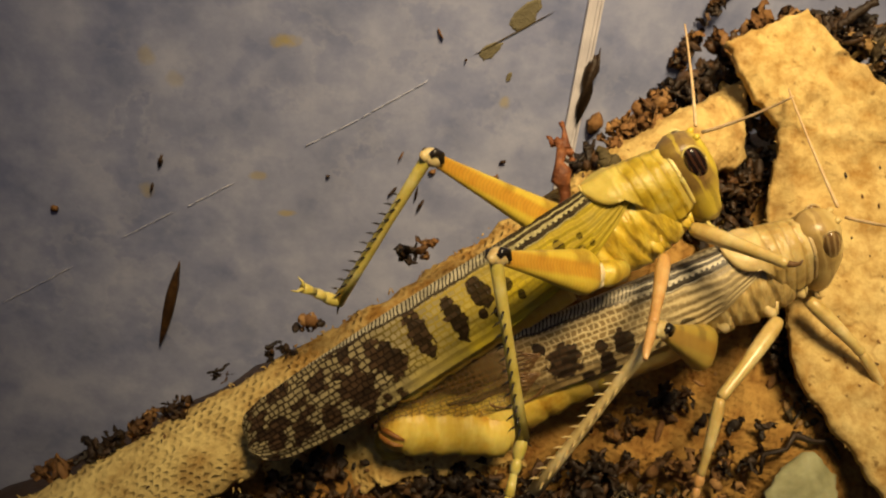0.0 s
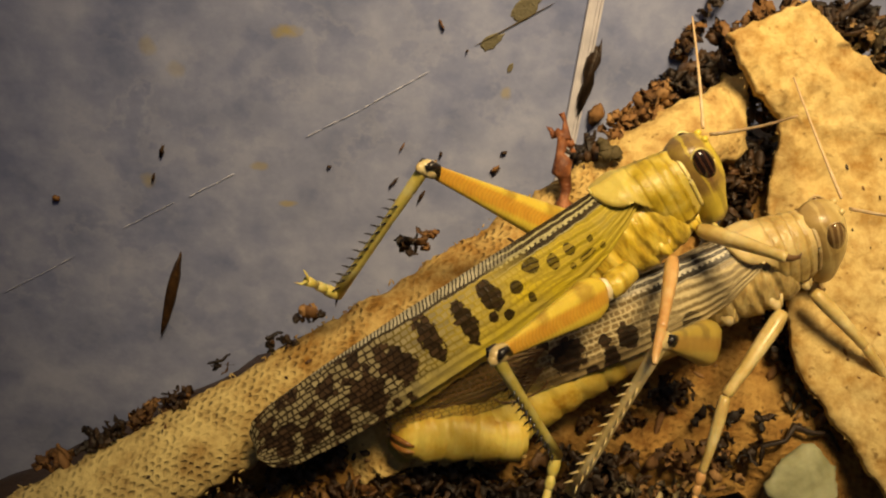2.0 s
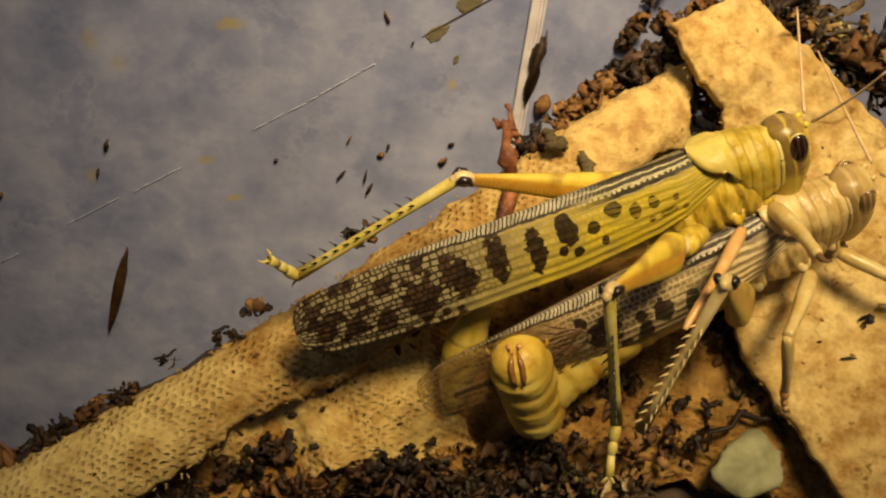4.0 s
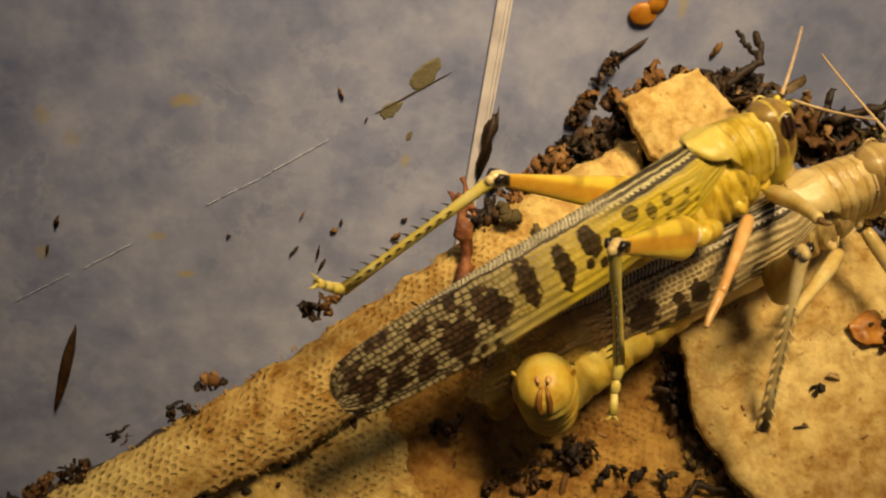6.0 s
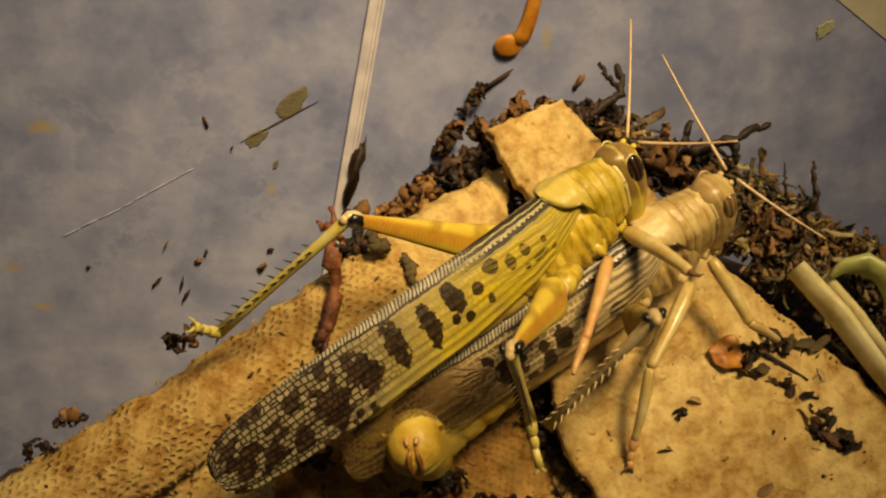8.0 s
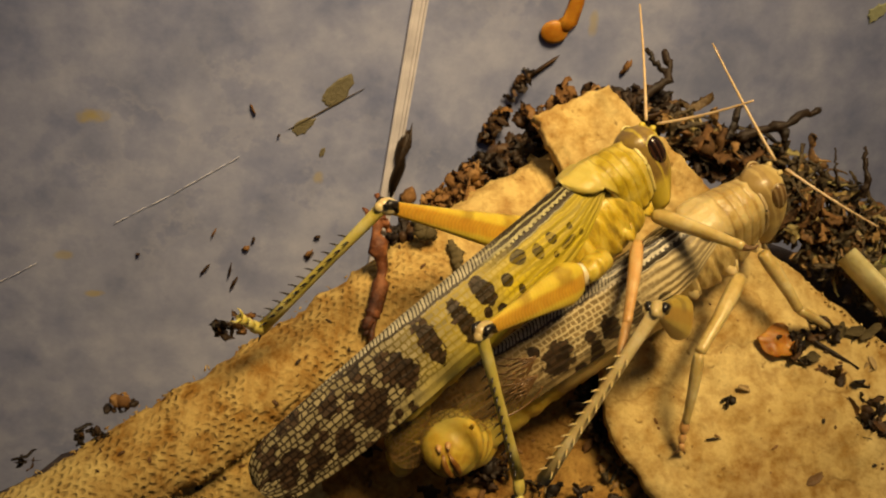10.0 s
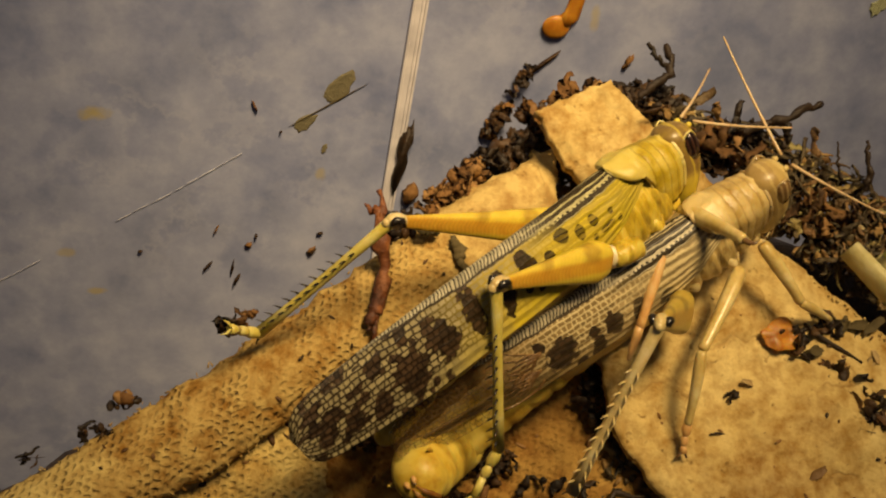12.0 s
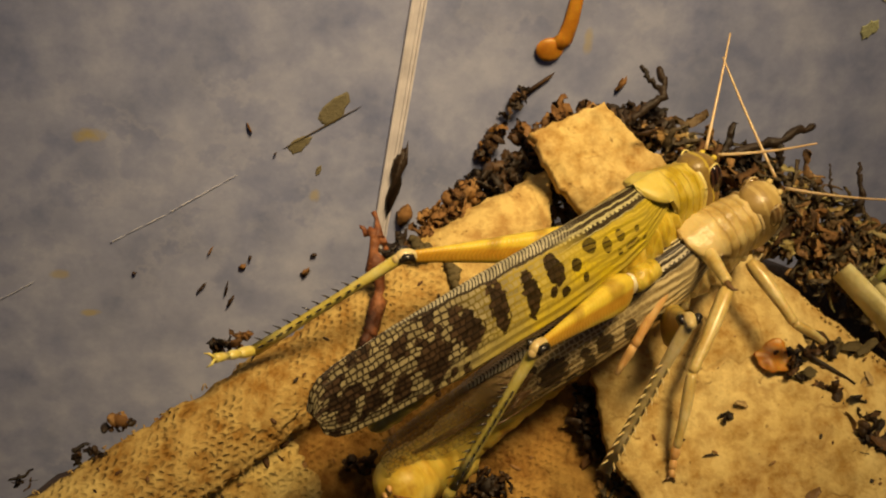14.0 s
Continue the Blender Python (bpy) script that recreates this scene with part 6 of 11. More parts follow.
bit("wilted_leaf", (v, f), WILTED, 82.6, 4.6, 0.2, "pale green wilted leaf scrap on litter", "leaf")
clump(76.0, 8.5, -6, 58, 102, 6.0, 3.0, 3.2, 4.6, 1.2, MIXED_LITTER, BLACKISH, -45, 0.12)
clump(83.5, -4.0, -7, 59, 85, 6.0, 2.6, 2.6, 4.6, 1.1, DARK_LITTER, BLACKISH, -50, 0.12)
clump(71.0, 10.0, -6, 60, 68, 5.0, 2.4, 2.6, 4.2, 1.1, MIXED_LITTER, BLACKISH, -45, 0.12)
# soft pale leaf scrap with a blackened curled rim, low on the tray
SOFT = cuticle("mouldy_leaf", (0.16, 0.16, 0.075), (0.29, 0.29, 0.155), (0.42, 0.42, 0.25), 0.8, 220, 0.2, 0.0)
v, f = blob(0, 0, 0, 4.6, 3.4, 1.5, 30, 17)
v = [tuple(Vector(p) * (1 + 0.45 * noise.noise(Vector(p) * 0.35) + 0.12 * noise.noise(Vector(p) * 1.1))) for p in v]
leaf = bit("leaf_scrap", (v, f), SOFT, 43.0, -26.5, -10.5, "soft grey-green wilted leaf scrap on the tray", "leaf", 20)
part("curled_rim", tube([(-4.6, 3.6, 0.2), (-3.6, 5.6, 1.2), (-1.0, 5.2, 1.6), (0.6, 6.4, 1.4), (2.4, 4.9, 1.6), (4.2, 4.4, 1.0), (4.9, 2.0, 0.2)], [0.3, 0.7, 0.5, 0.9, 0.5, 0.7, 0.3], 8, 0.6), DARK_LITTER, leaf, "blackened curled leaf rim")

clump(30.0, -25.0, -12.4, 66, 22, 6.0, 3.0, 1.4, 3.4, 1.5, BROWN_LITTER, BLACKISH, 0)
clump(20.0, -19.5, -12.0, 67, 14, 4.0, 1.4, 1.4, 3.0, 1.3, LITTER, BLACKISH, 15)
clump(-15.0, -29.5, -12.0, 321, 150, 8.0, 3.2, 2.6, 3.2, 1.3, LITTER, BLACKISH, 10)
clump(4.0, -30.0, -13.5, 322, 150, 9.0, 3.0, 2.6, 3.2, 1.3, DARK_LITTER, BLACKISH, 0)
clump(22.0, -29.0, -13.5, 323, 120, 9.0, 3.0, 2.6, 3.2, 1.3, MIXED_LITTER, BLACKISH, 0)
clump(-25.0, -30.0, -9.0, 324, 60, 4.0, 2.4, 2.2, 3.0, 1.2, DARK_LITTER, BLACKISH, 20)
clump(-33.0, -35.5, -9.6, 68, 40, 6.0, 1.8, 1.6, 3.2, 1.4, DARK_LITTER, BLACKISH, 28)
# last two: added to hide the wall and stand in for the hollow's shade
clump(37.5, 24.0, -7.5, 69, 70, 4.5, 3.0, 2.4, 3.4, 1.6, DARK_LITTER, BLACKISH, 35)
clump(37.0, 13.5, -9.5, 70, 50, 3.0, 4.0, 2.4, 3.4, 1.5, DARK_LITTER, BLACKISH, 70)


# ---- what moves ----
def motions():
    walk(MALE, [
        (0, pose(0.01483, -0.00750, 0.10808, -7.4, -29.4, 14.9)),
        (0.25, pose(0.01497, -0.00773, 0.10825, -7.9, -28.5, 16.0)),
        (0.5, pose(0.01512, -0.00796, 0.10841, -8.5, -27.7, 17.1)),
        (0.75, pose(0.01519, -0.00811, 0.10841, -8.3, -27.9, 17.1)),
        (1, pose(0.01526, -0.00827, 0.10842, -8.1, -28.2, 17.1)),
        (1.25, pose(0.01518, -0.00862, 0.10802, -7.4, -29.3, 16.4)),
        (1.5, pose(0.01510, -0.00897, 0.10762, -6.7, -30.4, 15.7)),
        (1.75, pose(0.01546, -0.00843, 0.10731, -7.0, -29.3, 16.7)),
        (2, pose(0.01582, -0.00789, 0.10699, -7.3, -28.3, 17.5)),
        (2.25, pose(0.01591, -0.00775, 0.10691, -6.3, -29.2, 16.0)),
        (2.5, pose(0.01599, -0.00762, 0.10683, -5.2, -30.1, 14.5)),
        (2.8, pose(0.02330, -0.00702, 0.10696, 1.1, -23.7, 12.3)),
        (3, pose(0.02818, -0.00662, 0.10705, 5.3, -19.4, 11.0)),
        (3.2, pose(0.02978, -0.00681, 0.10711, 5.8, -17.9, 10.2)),
        (3.5, pose(0.03219, -0.00709, 0.10719, 6.6, -15.8, 9.1)),
        (3.7, pose(0.03138, -0.00686, 0.10875, 7.1, -16.5, 8.3)),
        (4, pose(0.03163, -0.00650, 0.10971, 5.8, -16.2, 11.0)),
        (4.25, pose(0.03183, -0.00619, 0.11051, 4.8, -15.9, 13.3)),
        (4.5, pose(0.03203, -0.00588, 0.11132, 3.7, -15.6, 15.7)),
        (4.75, pose(0.03224, -0.00557, 0.11212, 2.5, -15.2, 17.9)),
        (5, pose(0.03244, -0.00527, 0.11293, 1.4, -14.9, 20.2)),
        (5.25, pose(0.03265, -0.00496, 0.11373, 0.3, -14.5, 22.5)),
        (5.5, pose(0.03285, -0.00465, 0.11453, -0.9, -14.0, 24.8)),
        (5.8, pose(0.03310, -0.00428, 0.11550, -2.4, -13.5, 27.5)),
        (6, pose(0.03632, -0.00319, 0.11713, -0.5, -19.1, 23.8)),
        (6.2, pose(0.03879, -0.00279, 0.11716, 1.5, -15.5, 23.8)),
        (6.5, pose(0.04251, -0.00219, 0.11720, 4.8, -10.1, 23.9)),
        (6.8, pose(0.04137, -0.00247, 0.11668, 3.7, -11.8, 23.0)),
        (7, pose(0.04062, -0.00265, 0.11633, 2.9, -13.0, 22.3)),
        (7.25, pose(0.03933, -0.00284, 0.11539, 1.7, -16.9, 21.3)),
        (7.5, pose(0.03803, -0.00302, 0.11445, 0.6, -20.9, 20.3)),
        (7.75, pose(0.03670, -0.00270, 0.11434, -2.7, -22.3, 22.8)),
        (8, pose(0.03536, -0.00239, 0.11424, -6.1, -23.7, 25.3)),
        (8.2, pose(0.03510, -0.00234, 0.11420, -6.6, -23.9, 25.8)),
        (8.5, pose(0.03472, -0.00228, 0.11415, -7.4, -24.0, 26.4)),
        (8.75, pose(0.03439, -0.00222, 0.11411, -8.1, -24.2, 26.9)),
        (9, pose(0.03407, -0.00217, 0.11407, -8.8, -24.3, 27.5)),
        (9.25, pose(0.03375, -0.00211, 0.11403, -9.5, -24.5, 28.0)),
        (9.5, pose(0.03342, -0.00206, 0.11398, -10.2, -24.6, 28.5)),
        (9.75, pose(0.03310, -0.00200, 0.11394, -10.9, -24.7, 29.1)),
        (10, pose(0.03278, -0.00195, 0.11390, -11.6, -24.9, 29.6)),
        (10.25, pose(0.03245, -0.00189, 0.11386, -12.3, -25.0, 30.2)),
        (10.5, pose(0.03213, -0.00184, 0.11382, -13.0, -25.1, 30.7)),
        (10.75, pose(0.03233, -0.00157, 0.11382, -12.8, -25.6, 30.5)),
        (11, pose(0.03253, -0.00129, 0.11382, -12.6, -26.2, 30.3)),
        (11.25, pose(0.03276, -0.00149, 0.11396, -14.0, -25.0, 31.8)),
        (11.5, pose(0.03299, -0.00169, 0.11409, -15.3, -23.8, 33.2)),
        (11.75, pose(0.03531, -0.00099, 0.11412, -11.4, -20.5, 32.6)),
        (12, pose(0.03764, -0.00029, 0.11416, -7.4, -17.2, 32.1)),
        (12.2, pose(0.03904, -0.00023, 0.11447, -4.6, -13.8, 32.0)),
        (12.5, pose(0.04114, -0.00014, 0.11494, -0.3, -8.7, 31.9)),
        (12.7, pose(0.04124, -0.00063, 0.11493, -0.9, -8.4, 32.1)),
        (13, pose(0.04140, -0.00137, 0.11492, -1.7, -7.8, 32.5)),
        (13.25, pose(0.04137, -0.00129, 0.11495, -1.9, -8.0, 32.5)),
        (13.5, pose(0.04134, -0.00121, 0.11498, -2.0, -8.1, 32.5)),
        (13.75, pose(0.04149, -0.00087, 0.11482, -1.4, -8.4, 32.3)),
        (14, pose(0.04163, -0.00053, 0.11467, -0.8, -8.7, 32.1)),
    ])
    walk(FEMALE, [
        (0, pose(0.03090, -0.00567, 0.09912, 7.7, -16.9, 13.0)),
        (0.25, pose(0.03098, -0.00567, 0.09915, 7.7, -17.0, 13.0)),
        (0.5, pose(0.03105, -0.00567, 0.09919, 7.7, -17.0, 13.1)),
        (0.75, pose(0.03112, -0.00572, 0.09920, 7.7, -17.1, 13.1)),
        (1, pose(0.03118, -0.00576, 0.09922, 7.7, -17.1, 13.1)),
        (1.25, pose(0.03118, -0.00585, 0.09921, 7.7, -17.4, 13.2)),
        (1.5, pose(0.03117, -0.00594, 0.09921, 7.7, -17.8, 13.4)),
        (1.75, pose(0.03113, -0.00605, 0.09928, 7.7, -17.8, 13.2)),
        (2, pose(0.03109, -0.00616, 0.09935, 7.7, -17.8, 13.1)),
        (2.25, pose(0.03104, -0.00636, 0.09947, 7.6, -17.9, 13.0)),
        (2.5, pose(0.03099, -0.00655, 0.09958, 7.5, -18.0, 12.8)),
        (2.8, pose(0.03471, -0.00703, 0.09970, 12.3, -18.9, 14.4)),
        (3, pose(0.03720, -0.00734, 0.09978, 15.5, -19.5, 15.5)),
        (3.2, pose(0.03797, -0.00742, 0.10012, 15.7, -19.4, 15.4)),
        (3.5, pose(0.03912, -0.00755, 0.10062, 16.1, -19.3, 15.1)),
        (3.7, pose(0.03920, -0.00763, 0.10068, 16.8, -18.9, 14.7)),
        (4, pose(0.04054, -0.00684, 0.10195, 16.8, -19.2, 14.4)),
        (4.25, pose(0.04166, -0.00618, 0.10302, 16.9, -19.4, 14.2)),
        (4.5, pose(0.04278, -0.00552, 0.10408, 16.9, -19.6, 14.0)),
        (4.75, pose(0.04389, -0.00486, 0.10514, 17.0, -19.9, 13.8)),
        (5, pose(0.04501, -0.00420, 0.10620, 17.1, -20.1, 13.5)),
        (5.25, pose(0.04613, -0.00354, 0.10726, 17.1, -20.3, 13.3)),
        (5.5, pose(0.04725, -0.00288, 0.10832, 17.2, -20.6, 13.1)),
        (5.8, pose(0.04859, -0.00209, 0.10959, 17.2, -20.8, 12.8)),
        (6, pose(0.04947, -0.00151, 0.11034, 18.8, -22.2, 13.4)),
        (6.2, pose(0.04998, -0.00127, 0.11030, 20.4, -21.8, 15.2)),
        (6.5, pose(0.05075, -0.00091, 0.11023, 22.7, -21.1, 17.9)),
        (6.8, pose(0.05018, -0.00126, 0.10940, 21.5, -21.3, 18.4)),
        (7, pose(0.04979, -0.00150, 0.10885, 20.7, -21.4, 18.8)),
        (7.25, pose(0.04907, -0.00139, 0.10895, 18.5, -23.3, 19.1)),
        (7.5, pose(0.04835, -0.00129, 0.10906, 16.2, -25.1, 19.5)),
        (7.75, pose(0.04809, -0.00126, 0.10906, 14.1, -25.3, 19.6)),
        (8, pose(0.04782, -0.00124, 0.10906, 12.0, -25.5, 19.7)),
        (8.2, pose(0.04775, -0.00125, 0.10903, 11.7, -25.5, 19.7)),
        (8.5, pose(0.04775, -0.00126, 0.10898, 11.2, -25.4, 19.7)),
        (8.75, pose(0.04775, -0.00127, 0.10893, 10.8, -25.4, 19.7)),
        (9, pose(0.04775, -0.00127, 0.10888, 10.4, -25.3, 19.7)),
        (9.25, pose(0.04775, -0.00128, 0.10884, 10.1, -25.2, 19.7)),
        (9.5, pose(0.04774, -0.00129, 0.10879, 9.7, -25.1, 19.7)),
        (9.75, pose(0.04774, -0.00129, 0.10875, 9.3, -25.0, 19.7)),
        (10, pose(0.04774, -0.00130, 0.10870, 8.9, -25.0, 19.8)),
        (10.25, pose(0.04774, -0.00131, 0.10865, 8.5, -24.9, 19.8)),
        (10.5, pose(0.04774, -0.00131, 0.10861, 8.2, -24.8, 19.8)),
        (10.75, pose(0.04777, -0.00136, 0.10858, 8.2, -24.9, 19.6)),
        (11, pose(0.04780, -0.00141, 0.10856, 8.2, -25.0, 19.5)),
        (11.25, pose(0.04779, -0.00142, 0.10861, 8.1, -25.1, 19.5)),
        (11.5, pose(0.04779, -0.00143, 0.10866, 8.1, -25.2, 19.6)),
        (11.75, pose(0.04797, -0.00151, 0.10864, 12.1, -25.2, 19.5)),
        (12, pose(0.04816, -0.00159, 0.10861, 16.0, -25.1, 19.5)),
        (12.2, pose(0.04817, -0.00165, 0.10861, 19.3, -25.1, 19.1)),
        (12.5, pose(0.04817, -0.00175, 0.10863, 24.3, -25.0, 18.6)),
        (12.7, pose(0.04815, -0.00179, 0.10865, 24.2, -25.1, 18.6)),
        (13, pose(0.04811, -0.00186, 0.10868, 24.1, -25.2, 18.6)),
        (13.25, pose(0.04810, -0.00192, 0.10866, 24.1, -25.2, 18.5)),
        (13.5, pose(0.04809, -0.00198, 0.10865, 24.1, -25.3, 18.4)),
        (13.75, pose(0.04809, -0.00202, 0.10863, 24.1, -25.3, 18.4)),
        (14, pose(0.04809, -0.00207, 0.10861, 24.1, -25.3, 18.4)),
    ])
    walk(JOINTED['male_abdomen_end'], [
        (0, pose(-0.02917, 0.00360, -0.01413, 168.0, 43.5, 162.9)),
        (0.25, pose(-0.02974, 0.00421, -0.01520, 164.7, 45.2, 159.0)),
        (0.5, pose(-0.03024, 0.00486, -0.01620, 161.6, 46.4, 155.4)),
        (0.75, pose(-0.03075, 0.00509, -0.01684, 161.6, 46.6, 155.4)),
        (1, pose(-0.03127, 0.00530, -0.01738, 161.8, 46.4, 155.6)),
        (1.25, pose(-0.03100, 0.00492, -0.01671, 163.4, 45.5, 157.4)),
        (1.5, pose(-0.03072, 0.00454, -0.01611, 165.1, 44.7, 159.3)),
        (1.75, pose(-0.03038, 0.00454, -0.01599, 164.1, 45.5, 158.3)),
        (2, pose(-0.03007, 0.00447, -0.01582, 163.6, 46.1, 157.8)),
        (2.25, pose(-0.03016, 0.00390, -0.01546, 167.7, 45.1, 162.9)),
        (2.5, pose(-0.03024, 0.00337, -0.01512, 171.4, 43.8, 167.7)),
        (2.8, pose(-0.02941, 0.00198, -0.01513, -179.8, 48.6, -179.7)),
        (3, pose(-0.02911, 0.00097, -0.01518, -171.2, 49.9, -168.5)),
        (3.2, pose(-0.02850, 0.00092, -0.01477, -169.4, 51.2, -166.5)),
        (3.5, pose(-0.02656, 0.00113, -0.01240, -165.1, 51.5, -161.2)),
        (3.7, pose(-0.02615, 0.00103, -0.01209, -160.3, 52.6, -155.8)),
        (4, pose(-0.02589, 0.00150, -0.01248, -167.0, 60.7, -165.2)),
        (4.25, pose(-0.02571, 0.00188, -0.01299, -176.2, 66.8, -175.9)),
        (4.5, pose(-0.02553, 0.00232, -0.01371, 168.9, 71.7, 168.3)),
        (4.75, pose(-0.02528, 0.00285, -0.01466, 147.3, 74.8, 146.4)),
        (5, pose(-0.02492, 0.00350, -0.01567, 122.4, 75.3, 121.5)),
        (5.25, pose(-0.02441, 0.00421, -0.01679, 101.0, 73.9, 100.6)),
        (5.5, pose(-0.02371, 0.00504, -0.01803, 84.3, 71.3, 84.6)),
        (5.8, pose(-0.02272, 0.00611, -0.01941, 71.4, 67.5, 72.7)),
        (6, pose(-0.02506, 0.00505, -0.01753, 110.3, 69.3, 109.1)),
        (6.2, pose(-0.02509, 0.00443, -0.01686, 115.2, 71.3, 114.0)),
        (6.5, pose(-0.02524, 0.00353, -0.01610, 129.9, 74.5, 128.9)),
        (6.8, pose(-0.02519, 0.00330, -0.01581, 133.4, 75.4, 132.5)),
        (7, pose(-0.02519, 0.00315, -0.01558, 136.9, 75.9, 136.0)),
        (7.25, pose(-0.02551, 0.00287, -0.01421, 151.5, 71.5, 150.2)),
        (7.5, pose(-0.02564, 0.00257, -0.01288, 162.3, 65.9, 160.7)),
        (7.75, pose(-0.02530, 0.00261, -0.01189, 157.2, 63.5, 154.8)),
        (8, pose(-0.02495, 0.00255, -0.01094, 153.3, 60.5, 150.0)),
        (8.2, pose(-0.02492, 0.00255, -0.01086, 152.6, 60.0, 149.1)),
        (8.5, pose(-0.02487, 0.00255, -0.01077, 151.4, 59.8, 147.7)),
        (8.75, pose(-0.02484, 0.00255, -0.01070, 150.5, 59.6, 146.7)),
        (9, pose(-0.02479, 0.00255, -0.01062, 149.3, 59.3, 145.3)),
        (9.25, pose(-0.02474, 0.00253, -0.01050, 148.5, 58.7, 144.4)),
        (9.5, pose(-0.02469, 0.00252, -0.01041, 147.6, 58.4, 143.3)),
        (9.75, pose(-0.02465, 0.00251, -0.01032, 146.6, 58.0, 142.1)),
        (10, pose(-0.02462, 0.00249, -0.01025, 146.1, 57.7, 141.6)),
        (10.25, pose(-0.02458, 0.00248, -0.01017, 145.2, 57.3, 140.5)),
        (10.5, pose(-0.02454, 0.00246, -0.01008, 144.3, 56.9, 139.4)),
        (10.75, pose(-0.02458, 0.00241, -0.00998, 150.2, 54.0, 144.7)),
        (11, pose(-0.02464, 0.00237, -0.00990, 155.8, 50.6, 149.8)),
        (11.25, pose(-0.02500, 0.00274, -0.01040, 151.1, 48.4, 143.6)),
        (11.5, pose(-0.02536, 0.00320, -0.01090, 147.5, 46.3, 138.6)),
        (11.75, pose(-0.02485, 0.00264, -0.01007, 151.9, 45.2, 143.0)),
        (12, pose(-0.02443, 0.00224, -0.00947, 158.4, 43.5, 150.1)),
        (12.2, pose(-0.02468, 0.00238, -0.00979, 158.1, 45.4, 150.6)),
        (12.5, pose(-0.02514, 0.00256, -0.01044, 159.9, 48.6, 154.0)),
        (12.7, pose(-0.02469, 0.00236, -0.00980, 159.7, 45.7, 152.6)),
        (13, pose(-0.02403, 0.00201, -0.00903, 159.8, 41.0, 150.7)),
        (13.25, pose(-0.02400, 0.00200, -0.00900, 160.1, 40.6, 150.9)),
        (13.5, pose(-0.02400, 0.00200, -0.00900, 160.2, 40.7, 151.1)),
        (13.75, pose(-0.02390, 0.00195, -0.00891, 163.1, 39.6, 154.5)),
        (14, pose(-0.02382, 0.00193, -0.00885, 165.8, 38.5, 157.9)),
    ])
